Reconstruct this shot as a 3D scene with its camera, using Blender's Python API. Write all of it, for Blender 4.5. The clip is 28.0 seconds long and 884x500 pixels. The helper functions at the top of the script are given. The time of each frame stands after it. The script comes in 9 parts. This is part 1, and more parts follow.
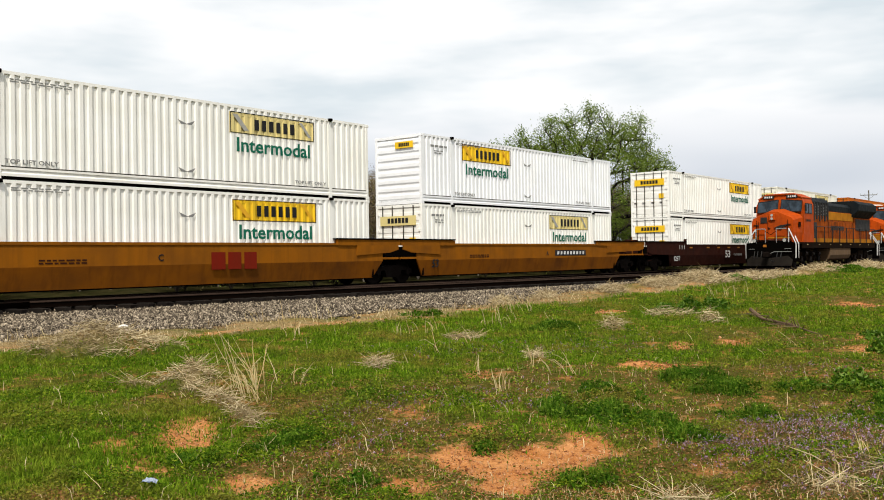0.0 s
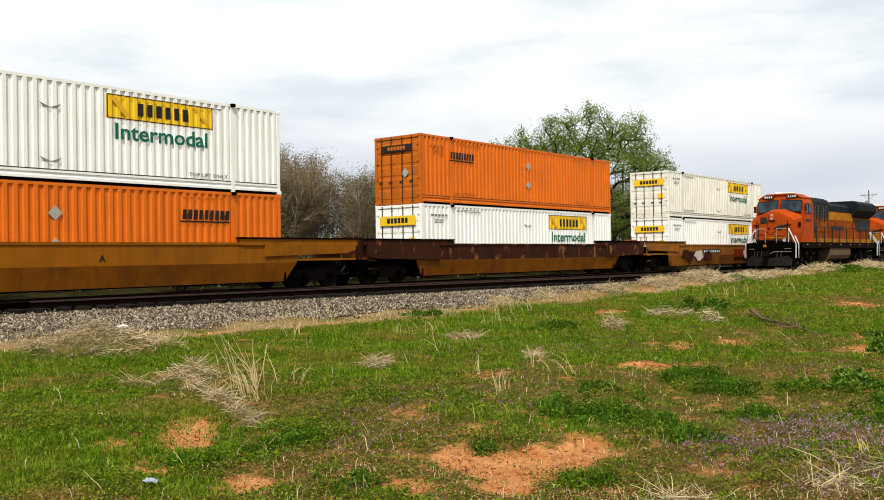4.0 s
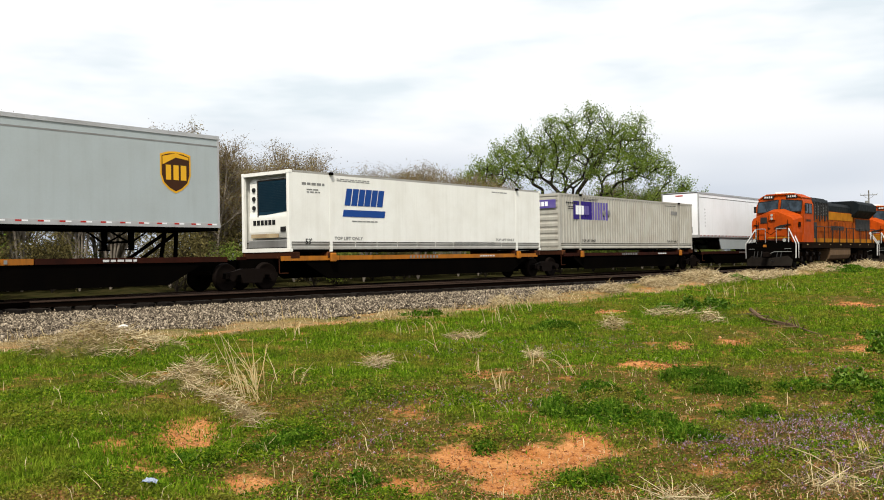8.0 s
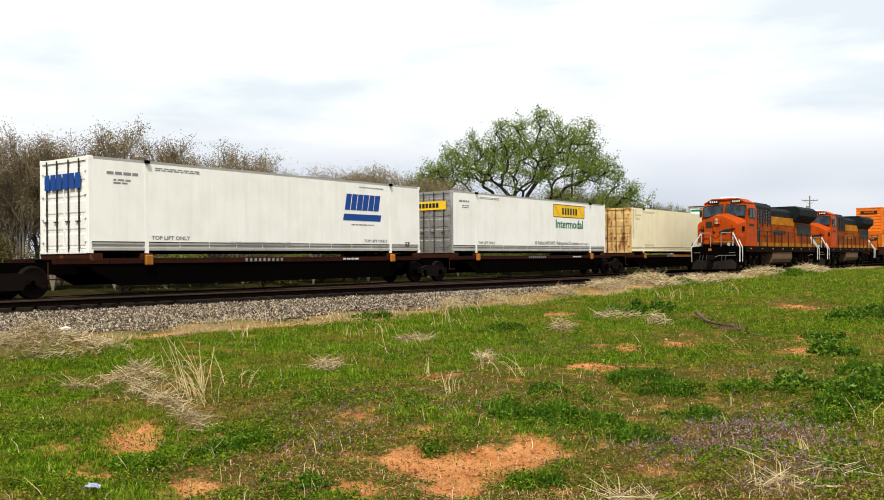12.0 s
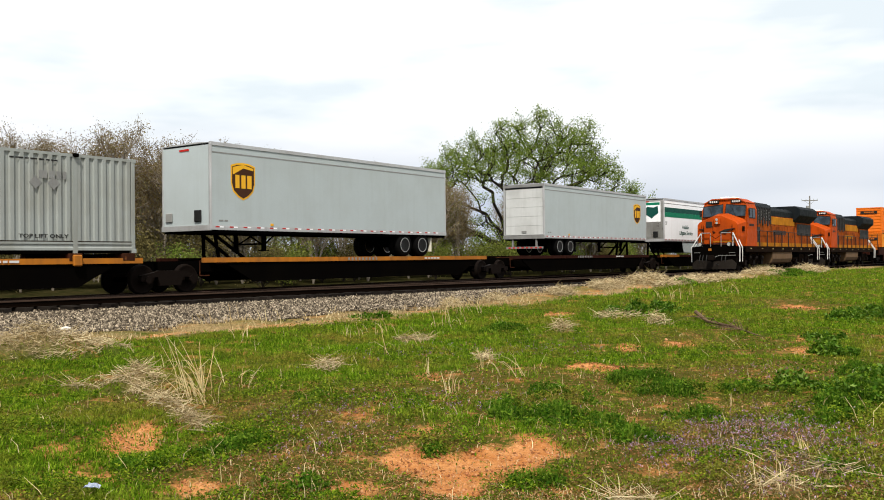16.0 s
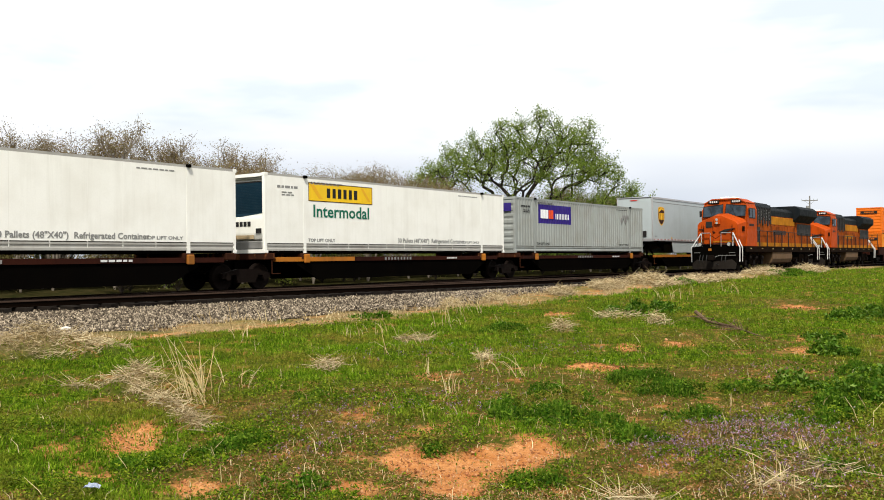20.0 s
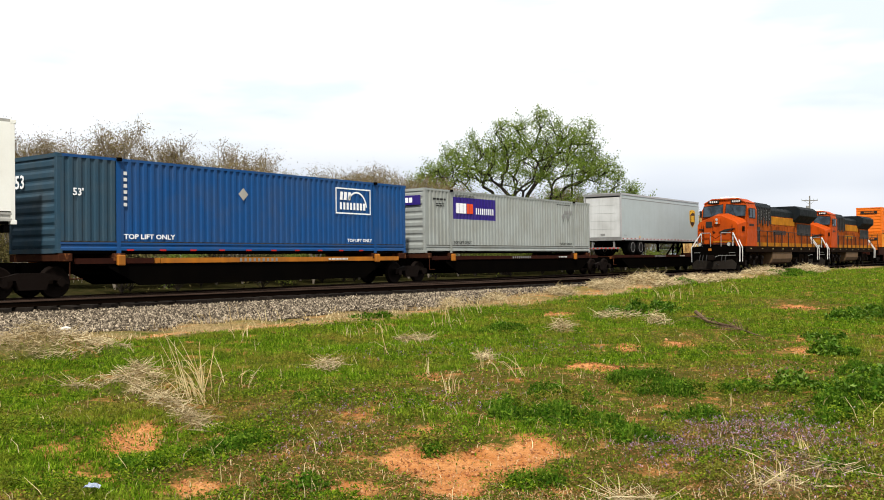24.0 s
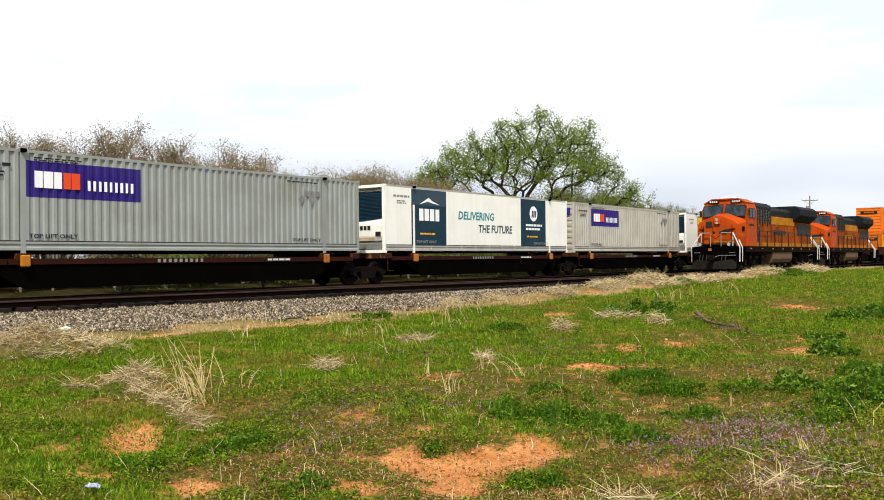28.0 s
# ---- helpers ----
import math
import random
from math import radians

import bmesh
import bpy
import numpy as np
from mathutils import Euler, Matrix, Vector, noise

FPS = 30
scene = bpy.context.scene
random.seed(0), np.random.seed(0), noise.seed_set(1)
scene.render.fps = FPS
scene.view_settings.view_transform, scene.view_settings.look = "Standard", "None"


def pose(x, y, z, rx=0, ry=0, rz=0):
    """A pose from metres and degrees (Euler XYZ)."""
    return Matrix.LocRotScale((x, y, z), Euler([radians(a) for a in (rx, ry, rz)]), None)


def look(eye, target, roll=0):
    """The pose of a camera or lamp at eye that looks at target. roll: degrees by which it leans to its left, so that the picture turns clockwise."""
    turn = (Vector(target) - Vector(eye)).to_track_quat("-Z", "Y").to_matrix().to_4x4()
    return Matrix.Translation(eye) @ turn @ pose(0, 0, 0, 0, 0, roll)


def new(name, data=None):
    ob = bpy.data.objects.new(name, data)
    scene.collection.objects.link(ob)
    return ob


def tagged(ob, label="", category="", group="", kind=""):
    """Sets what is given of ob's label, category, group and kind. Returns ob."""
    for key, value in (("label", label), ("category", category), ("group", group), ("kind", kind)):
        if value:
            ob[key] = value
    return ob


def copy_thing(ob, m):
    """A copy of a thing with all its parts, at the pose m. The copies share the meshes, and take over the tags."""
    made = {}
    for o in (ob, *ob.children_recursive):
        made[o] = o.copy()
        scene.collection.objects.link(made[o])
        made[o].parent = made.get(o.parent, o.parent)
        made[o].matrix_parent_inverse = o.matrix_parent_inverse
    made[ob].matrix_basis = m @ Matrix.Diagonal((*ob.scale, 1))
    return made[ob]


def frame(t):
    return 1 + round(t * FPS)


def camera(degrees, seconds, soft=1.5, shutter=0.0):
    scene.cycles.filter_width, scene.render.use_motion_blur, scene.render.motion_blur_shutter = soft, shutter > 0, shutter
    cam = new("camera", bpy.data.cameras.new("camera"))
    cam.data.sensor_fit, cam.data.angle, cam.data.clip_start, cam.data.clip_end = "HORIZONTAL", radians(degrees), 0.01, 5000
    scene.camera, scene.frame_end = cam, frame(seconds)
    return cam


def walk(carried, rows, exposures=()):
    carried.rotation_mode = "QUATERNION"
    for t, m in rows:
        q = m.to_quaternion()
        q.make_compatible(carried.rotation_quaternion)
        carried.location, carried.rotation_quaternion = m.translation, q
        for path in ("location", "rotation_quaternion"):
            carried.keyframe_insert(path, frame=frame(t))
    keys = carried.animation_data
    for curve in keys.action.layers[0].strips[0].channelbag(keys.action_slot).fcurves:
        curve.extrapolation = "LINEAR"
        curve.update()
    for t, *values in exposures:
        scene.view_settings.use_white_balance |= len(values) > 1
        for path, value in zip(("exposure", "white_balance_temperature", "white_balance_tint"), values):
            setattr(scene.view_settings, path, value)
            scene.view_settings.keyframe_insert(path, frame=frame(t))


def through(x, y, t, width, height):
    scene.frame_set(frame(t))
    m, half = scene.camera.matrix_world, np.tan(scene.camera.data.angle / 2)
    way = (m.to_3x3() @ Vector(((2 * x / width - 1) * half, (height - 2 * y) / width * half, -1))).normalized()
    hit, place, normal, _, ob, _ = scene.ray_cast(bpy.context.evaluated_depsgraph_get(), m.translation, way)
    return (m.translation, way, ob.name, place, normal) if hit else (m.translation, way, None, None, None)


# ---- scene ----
# ------------------------------------------------------------ camera and its walk
EYE = (0.0, 0.0, 1.6)
RAIL = 0.58          # top of rail
MAIN = 25.36         # centre line of the main track
cam = camera(52.17, 28.0, soft=1.0, shutter=0.0)


def aim(yaw, pitch, roll):
    a, b = radians(yaw), radians(pitch)
    return look(EYE, (EYE[0] + math.cos(a) * math.cos(b), EYE[1] + math.sin(a) * math.cos(b), EYE[2] + math.sin(b)), roll)


walk(cam, [(t, aim(*a)) for t, a in (
    (0.0, (39.0, 0.47, -0.877)), (8.2, (39.0, 0.47, -0.877)), (8.5, (38.88, 0.463, -0.834)), (9.0, (38.447, 0.593, -0.829)),
    (9.5, (38.121, 0.672, -0.794)), (10.0, (36.476, 0.755, -0.626)), (10.5, (35.724, 0.842, -0.548)), (11.0, (35.385, 0.89, -0.579)),
    (11.5, (35.84, 0.56, -0.612)), (12.0, (35.85, 0.567, -0.614)), (28.0, (35.85, 0.567, -0.614)))],
    exposures=((0.0, -0.17), (1.5, -0.13), (3.5, -0.11), (8.0, -0.05), (16.0, 0.03), (28.0, 0.14)))

# ------------------------------------------------------------ world and sun
world = bpy.data.worlds.new("overcast_sky")
scene.world = world
world.use_nodes = True
wn, wl = world.node_tree.nodes, world.node_tree.links
wn.clear()
SUN_EL, SUN_AZ = radians(53.5), radians(213)      # the sun stands behind the camera's left shoulder


def wnode(kind, **kw):
    n = wn.new(kind)
    for k, v in kw.items():
        n.inputs[k].default_value = v
    return n


sky = wn.new("ShaderNodeTexSky")
sky.sky_type, sky.sun_disc, sky.sun_elevation, sky.sun_rotation = "NISHITA", False, SUN_EL, radians(90) - SUN_AZ
sky.dust_density = 2.0
skydim = wn.new("ShaderNodeMix")
skydim.data_type, skydim.blend_type = "RGBA", "MULTIPLY"
skydim.inputs[0].default_value = 1.0
skydim.inputs[7].default_value = (0.12, 0.12, 0.12, 1)
wl.new(sky.outputs[0], skydim.inputs[6])
wtc = wn.new("ShaderNodeTexCoord")
wmap = wnode("ShaderNodeMapping", Scale=(1.3, 1.3, 5.5), Location=(0.4, 1.7, 0.2))
wl.new(wtc.outputs["Generated"], wmap.inputs[0])
wnoise = wnode("ShaderNodeTexNoise", Scale=1.5, Detail=5.0, Roughness=0.55)
wl.new(wmap.outputs[0], wnoise.inputs[0])
wramp = wn.new("ShaderNodeValToRGB")
wramp.color_ramp.elements[0].position, wramp.color_ramp.elements[0].color = 0.36, (0.97, 1.06, 1.11, 1)
wramp.color_ramp.elements[1].position, wramp.color_ramp.elements[1].color = 0.52, (1.42, 1.41, 1.40, 1)
wl.new(wnoise.outputs[0], wramp.inputs[0])
# a bank of blue-grey cloud low in the sky, thinning upwards
wsep = wn.new("ShaderNodeSeparateXYZ")
wl.new(wtc.outputs["Generated"], wsep.inputs[0])
wlow = wnode("ShaderNodeMapRange")
for i, v in ((1, 0.07), (2, 0.17), (3, 1.0), (4, 0.0)):
    wlow.inputs[i].default_value = v
wl.new(wsep.outputs[2], wlow.inputs[0])
wnoise2 = wnode("ShaderNodeTexNoise", Scale=1.1, Detail=3.0)
wl.new(wmap.outputs[0], wnoise2.inputs[0])
wbank = wnode("ShaderNodeMapRange")
for i, v in ((1, 0.30), (2, 0.50), (3, 0.45), (4, 1.0)):
    wbank.inputs[i].default_value = v
wl.new(wnoise2.outputs[0], wbank.inputs[0])
wmul = wn.new("ShaderNodeMath")
wmul.operation = "MULTIPLY"
wl.new(wlow.outputs[0], wmul.inputs[0])
wl.new(wbank.outputs[0], wmul.inputs[1])
wcloud = wn.new("ShaderNodeMix")
wcloud.data_type = "RGBA"
wcloud.inputs[7].default_value = (0.69, 0.76, 0.88, 1)
wl.new(wmul.outputs[0], wcloud.inputs[0])
wl.new(wramp.outputs[0], wcloud.inputs[6])
wmix = wn.new("ShaderNodeMix")
wmix.data_type = "RGBA"
# overhead, out of view, the cloud is made thinner: blue comes through, shadows gain contrast
wthin = wnode("ShaderNodeMapRange")
for i, v in ((1, 0.30), (2, 0.95), (3, 0.93), (4, 0.55)):
    wthin.inputs[i].default_value = v
wl.new(wsep.outputs[2], wthin.inputs[0])
wl.new(wthin.outputs[0], wmix.inputs[0])
wl.new(skydim.outputs[2], wmix.inputs[6])
wl.new(wcloud.outputs[2], wmix.inputs[7])
wbg = wnode("ShaderNodeBackground", Strength=0.9)
wl.new(wmix.outputs[2], wbg.inputs[0])
wl.new(wbg.outputs[0], wn.new("ShaderNodeOutputWorld").inputs[0])

sun = new("sun", bpy.data.lights.new("sun", "SUN"))
sun.data.energy, sun.data.angle, sun.data.color = 5.0, radians(2), (1.0, 0.95, 0.86)
sun.matrix_world = look((math.cos(SUN_EL) * math.cos(SUN_AZ) * 50, math.cos(SUN_EL) * math.sin(SUN_AZ) * 50, math.sin(SUN_EL) * 50), (0, 0, 0))

# ------------------------------------------------------------ materials


def shader(name):
    m = bpy.data.materials.new(name)
    m.use_nodes = True
    nt = m.node_tree
    return m, nt, nt.nodes["Principled BSDF"]


def noise_of(nt, coords, scale, detail=4.0, stretch=(1, 1, 1), rough=0.55):
    mp = nt.nodes.new("ShaderNodeMapping")
    mp.inputs["Scale"].default_value = stretch
    nt.links.new(coords, mp.inputs[0])
    n = nt.nodes.new("ShaderNodeTexNoise")
    n.inputs["Scale"].default_value, n.inputs["Detail"].default_value, n.inputs["Roughness"].default_value = scale, detail, rough
    nt.links.new(mp.outputs[0], n.inputs[0])
    return n.outputs[0]


def ranged(nt, value, a, b, c=0.0, d=1.0):
    r = nt.nodes.new("ShaderNodeMapRange")
    for i, v in enumerate((a, b, c, d)):
        r.inputs[i + 1].default_value = v
    nt.links.new(value, r.inputs[0])
    return r.outputs[0]


def blend(nt, fac, a, b, how="MIX"):
    """Mix two colours (sockets or values) by fac."""
    m = nt.nodes.new("ShaderNodeMix")
    m.data_type, m.blend_type = "RGBA", how
    for i, v in ((0, fac), (6, a), (7, b)):
        if isinstance(v, (tuple, float, int)):
            m.inputs[i].default_value = (*v, 1) if isinstance(v, tuple) else v
        else:
            nt.links.new(v, m.inputs[i])
    return m.outputs[2]


def shifted(nt):
    """Object coordinates, moved by a chance amount from object to object."""
    tc = nt.nodes.new("ShaderNodeTexCoord")
    info = nt.nodes.new("ShaderNodeObjectInfo")
    mul = nt.nodes.new("ShaderNodeMath")
    mul.operation = "MULTIPLY"
    mul.inputs[1].default_value = 40
    nt.links.new(info.outputs["Random"], mul.inputs[0])
    add = nt.nodes.new("ShaderNodeVectorMath")
    nt.links.new(tc.outputs["Object"], add.inputs[0])
    nt.links.new(mul.outputs[0], add.inputs[1])
    return add.outputs[0]


def bump(nt, bsdf, height, strength, distance=0.01):
    b = nt.nodes.new("ShaderNodeBump")
    b.inputs["Strength"].default_value, b.inputs["Distance"].default_value = strength, distance
    nt.links.new(height, b.inputs["Height"])
    nt.links.new(b.outputs[0], bsdf.inputs["Normal"])


def paint(name, color, dirt=(0.12, 0.09, 0.06), amount=0.35, rough=0.6, metal=0.0, rust=None, streak=0.5, gloss=0.14):
    """Weathered paint on metal: stains, rain streaks, fine grain."""
    m, nt, b = shader(name)
    co = shifted(nt)
    big = ranged(nt, noise_of(nt, co, 0.9, 5), 0.42, 0.78, 0.0, amount)
    run = ranged(nt, noise_of(nt, co, 2.2, 6, (1.6, 1.6, 0.10), 0.65), 0.48, 0.80, 0.0, amount * streak * 1.6)
    fine = ranged(nt, noise_of(nt, co, 22, 3), 0.35, 0.7, 0.0, 0.10)
    c = blend(nt, big, color, dirt)
    c = blend(nt, run, c, tuple(x * 0.8 for x in dirt))
    c = blend(nt, fine, c, tuple(x * 0.7 for x in color))
    if rust:
        c = blend(nt, ranged(nt, noise_of(nt, co, 1.7, 8, (1, 1, 0.5), 0.7), 0.58 - 0.2 * rust, 0.66 - 0.1 * rust), c, (0.21, 0.075, 0.025))
    nt.links.new(c, b.inputs["Base Color"])
    nt.links.new(ranged(nt, noise_of(nt, co, 3, 4), 0.3, 0.7, rough - 0.08, rough + 0.15), b.inputs["Roughness"])
    b.inputs["Metallic"].default_value = metal
    b.inputs["Specular IOR Level"].default_value = gloss
    bump(nt, b, noise_of(nt, co, 30, 3), 0.12, 0.004)
    return m


def glass_dark(name, color=(0.02, 0.025, 0.03)):
    m, nt, b = shader(name)
    nt.links.new(blend(nt, ranged(nt, noise_of(nt, shifted(nt), 2.0, 3), 0.4, 0.7), color, tuple(c * 3 for c in color)), b.inputs["Base Color"])
    b.inputs["Roughness"].default_value = 0.10
    b.inputs["Specular IOR Level"].default_value = 0.18
    return m


WHITE = paint("white_paint", (0.85, 0.84, 0.785), (0.46, 0.41, 0.30), 0.22)
WHITE_NEW = paint("clean_white_paint", (0.84, 0.85, 0.86), (0.45, 0.43, 0.38), 0.16)
WHITE_DULL = paint("yellowed_white_paint", (0.77, 0.75, 0.64), (0.36, 0.29, 0.17), 0.34)
REEFER = paint("reefer_white_paint", (0.81, 0.805, 0.745), (0.42, 0.38, 0.28), 0.22)
CREAM = paint("cream_paint", (0.80, 0.735, 0.50), (0.45, 0.28, 0.10), 0.20)
RAIL_GREY = paint("dull_aluminium_rail", (0.40, 0.39, 0.355), (0.18, 0.15, 0.11), 0.4, 0.5, 0.3)
STAINED = paint("rust_stained_white", (0.45, 0.36, 0.22), (0.16, 0.08, 0.03), 0.7)
ROLL_DOOR = paint("smudged_grey_door", (0.50, 0.51, 0.50), (0.20, 0.19, 0.17), 0.42)
CREAM_RUST = paint("rusty_cream_paint", (0.66, 0.45, 0.17), (0.26, 0.10, 0.025), 0.7, 0.6, rust=0.45)
GREY_SATIN = paint("satin_grey_paint", (0.28, 0.29, 0.275), (0.19, 0.18, 0.15), 0.22)
GREY = paint("grey_paint", (0.275, 0.295, 0.28), (0.15, 0.13, 0.09), 0.40)
GREY_LIGHT = paint("light_grey_paint", (0.375, 0.42, 0.425), (0.23, 0.225, 0.20), 0.20)
GREY_WARM = paint("warm_grey_paint", (0.40, 0.385, 0.335), (0.18, 0.15, 0.09), 0.42)
DOOR_GREY = paint("pale_grey_door", (0.56, 0.58, 0.57), (0.25, 0.23, 0.19), 0.4)
ALU = paint("brushed_aluminium", (0.50, 0.50, 0.50), (0.18, 0.16, 0.13), 0.35, 0.42, 0.55)
ALU_DARK = paint("weathered_aluminium", (0.26, 0.26, 0.25), (0.10, 0.09, 0.08), 0.45, 0.5, 0.4)
STEEL_DOOR = paint("stainless_steel", (0.46, 0.45, 0.42), (0.14, 0.11, 0.08), 0.45, 0.32, 0.75)
ORANGE = paint("orange_paint", (0.68, 0.140, 0.0035), (0.28, 0.07, 0.01), 0.34, gloss=0.2)
ORANGE_FADED = paint("faded_orange_paint", (0.64, 0.225, 0.014), (0.33, 0.12, 0.02), 0.36, gloss=0.2)
ORANGE_DARK = paint("dusty_orange_paint", (0.50, 0.118, 0.005), (0.20, 0.06, 0.01), 0.55, gloss=0.15)
BLUE = paint("blue_paint", (0.006, 0.058, 0.19), (0.06, 0.07, 0.08), 0.34)
BLUE_GREY = paint("slate_blue_paint", (0.022, 0.055, 0.085), (0.08, 0.08, 0.07), 0.4)
OCHRE = paint("ochre_car_paint", (0.245, 0.082, 0.0045), (0.08, 0.032, 0.008), 0.6, 0.8, gloss=0.04)
OCHRE_RUST = paint("rusty_ochre_paint", (0.30, 0.11, 0.010), (0.08, 0.035, 0.015), 0.8, 0.8, rust=0.5, gloss=0.05)
OCHRE_LOW = paint("dirty_ochre_paint", (0.20, 0.064, 0.0045), (0.05, 0.02, 0.007), 0.7, 0.85, gloss=0.04)
BROWN = paint("mineral_brown_paint", (0.030, 0.0080, 0.0045), (0.010, 0.005, 0.004), 0.7, 0.8, gloss=0.05)
RUSTY = paint("rusty_brown_steel", (0.040, 0.013, 0.006), (0.014, 0.007, 0.004), 0.7, 0.8, rust=0.1, gloss=0.05)
# near-black base colours: shade under the cars is put into them, besides grime
DARK = paint("shade_black_grimy_steel", (0.0020, 0.0017, 0.0015), (0.004, 0.003, 0.002), 0.5, 0.95, gloss=0.0)
CHASSIS = paint("shade_black_chassis_paint", (0.0018, 0.0017, 0.0018), (0.005, 0.0038, 0.0026), 0.5, 0.9, gloss=0.0)
YELLOW_RAIL = paint("yellow_ochre_rail", (0.40, 0.135, 0.010), (0.10, 0.05, 0.02), 0.8, 0.6)
YELLOW = paint("yellow_decal", (0.80, 0.50, 0.015), (0.35, 0.22, 0.04), 0.25)
YELLOW_FADED = paint("faded_yellow_decal", (0.70, 0.58, 0.24), (0.40, 0.36, 0.2), 0.4)
BLACK = paint("black_lettering", (0.012, 0.012, 0.012), (0.08, 0.07, 0.06), 0.2)
GREEN = paint("green_lettering", (0.004, 0.125, 0.075), (0.05, 0.10, 0.06), 0.2)
GREEN_DARK = paint("dark_green_stripe", (0.003, 0.060, 0.045), (0.03, 0.06, 0.05), 0.2)
GREEN_STRIPE = paint("green_stripe", (0.003, 0.165, 0.085), (0.04, 0.10, 0.06), 0.2)
PURPLE = paint("purple_decal", (0.022, 0.010, 0.150), (0.07, 0.055, 0.15), 0.25)
PURPLE_FADED = paint("faded_purple_decal", (0.085, 0.060, 0.26), (0.25, 0.23, 0.33), 0.45)
RED_ORANGE = paint("red_orange_decal", (0.70, 0.065, 0.012), (0.4, 0.1, 0.05), 0.2)
SEAM = paint("dark_seam", (0.035, 0.030, 0.024), (0.10, 0.08, 0.06), 0.4, 0.85, gloss=0.05)
BLUE_DECAL = paint("royal_blue_decal", (0.010, 0.055, 0.24), (0.06, 0.08, 0.15), 0.15)
TEAL = paint("dark_teal_decal", (0.006, 0.030, 0.050), (0.03, 0.04, 0.05), 0.2)
TEAL_LIGHT = paint("teal_lettering", (0.010, 0.20, 0.24), (0.05, 0.18, 0.2), 0.15)
SHIELD = paint("brown_shield_decal", (0.045, 0.016, 0.006), (0.06, 0.03, 0.02), 0.2)
GOLD = paint("gold_decal", (0.72, 0.38, 0.02), (0.4, 0.2, 0.03), 0.2)
RED = paint("dark_red_decal", (0.16, 0.012, 0.005), (0.09, 0.02, 0.006), 0.4, gloss=0.03)
RED_TAPE = paint("red_reflector", (0.42, 0.016, 0.012), (0.2, 0.03, 0.02), 0.2)
WHITE_MARK = paint("white_lettering", (0.62, 0.62, 0.60), (0.25, 0.22, 0.2), 0.4)
GREY_MARK = paint("faded_grey_lettering", (0.20, 0.20, 0.19), (0.3, 0.3, 0.28), 0.3)
PLACARD = paint("weathered_placard", (0.36, 0.35, 0.31), (0.2, 0.19, 0.16), 0.4)
LIME = paint("lime_poster", (0.34, 0.42, 0.03), (0.10, 0.28, 0.05), 0.5)
GRAFFITI = paint("pale_graffiti_paint", (0.55, 0.47, 0.42), (0.30, 0.16, 0.08), 0.6)
GRAFFITI_DARK = paint("dull_green_graffiti_paint", (0.07, 0.075, 0.030), (0.03, 0.03, 0.02), 0.6)
# tyres and rims: the shade under the trailers is put into their colour
TYRE = paint("shade_dark_tyre_rubber", (0.0035, 0.0034, 0.0035), (0.009, 0.008, 0.007), 0.4, 0.9, gloss=0.02)
RIM = paint("shade_dark_rim", (0.016, 0.016, 0.016), (0.006, 0.0055, 0.005), 0.9, 0.5, 0.4)
RIM_EDGE = paint("polished_rim_edge", (0.50, 0.50, 0.49), (0.10, 0.09, 0.08), 0.6, 0.35, 0.7)
# rusty steel, its colour darkened for the shade around the trucks
WHEEL = paint("shade_dark_rusty_wheel_steel", (0.006, 0.0036, 0.0026), (0.007, 0.0045, 0.003), 0.5, 0.75, 0.1, gloss=0.06)
RAILSTEEL = paint("worn_rail_steel", (0.055, 0.034, 0.024), (0.012, 0.008, 0.006), 0.5, 0.6, 0.2, gloss=0.08)
RAILWEB = paint("rusted_rail_web", (0.0040, 0.0024, 0.0016), (0.003, 0.002, 0.0015), 0.5, 0.9, gloss=0.0)
TIE = paint("creosoted_wood", (0.009, 0.007, 0.006), (0.030, 0.023, 0.016), 0.4, 0.9, gloss=0.1)
GLASS = glass_dark("tinted_window_glass", (0.012, 0.018, 0.024))
LENS = paint("lamp_lens", (0.34, 0.34, 0.32), (0.2, 0.2, 0.18), 0.2, 0.15)
FUEL = paint("dusty_fuel_tank", (0.100, 0.060, 0.030), (0.16, 0.10, 0.055), 0.6, 0.8, gloss=0.15)
DUSTY = paint("dusty_grey_steel", (0.030, 0.025, 0.020), (0.016, 0.012, 0.010), 0.8, 0.85, gloss=0.05)
HOOD_BLACK = paint("sooty_black_paint", (0.006, 0.009, 0.011), (0.016, 0.015, 0.013), 0.4, 0.7, gloss=0.08)
LOCO_ORANGE = paint("locomotive_orange", (0.40, 0.054, 0.0022), (0.13, 0.022, 0.003), 0.65, 0.6, gloss=0.08)
LOCO_SIDE = paint("sooty_locomotive_orange", (0.300, 0.064, 0.008), (0.030, 0.011, 0.005), 0.85, 0.8, streak=1.0, gloss=0.03)
LOCO_YELLOW = paint("sooty_yellow_band", (0.42, 0.165, 0.012), (0.050, 0.022, 0.008), 0.7, 0.8, gloss=0.03)
SIDE_BROWN = paint("grimy_walkway_steel", (0.010, 0.0052, 0.0026), (0.004, 0.0025, 0.0015), 0.6, 0.85, gloss=0.02)


# ------------------------------------------------------------ mesh helpers
def part(name, bm, material, parent, label="", smooth=False, at=None):
    """One mesh object under a thing or a part. bm: a bmesh (freed here) or a finished mesh that several parts share."""
    if isinstance(bm, bpy.types.Mesh):
        me = bm
    else:
        me = bpy.data.meshes.new(name)
        bm.to_mesh(me)
        bm.free()
        if smooth:
            me.shade_smooth()
    if not me.materials:
        me.materials.append(material)
    ob = new(name, me)
    ob.parent = parent
    if at is not None:
        ob.matrix_basis = at
    return tagged(ob, label)


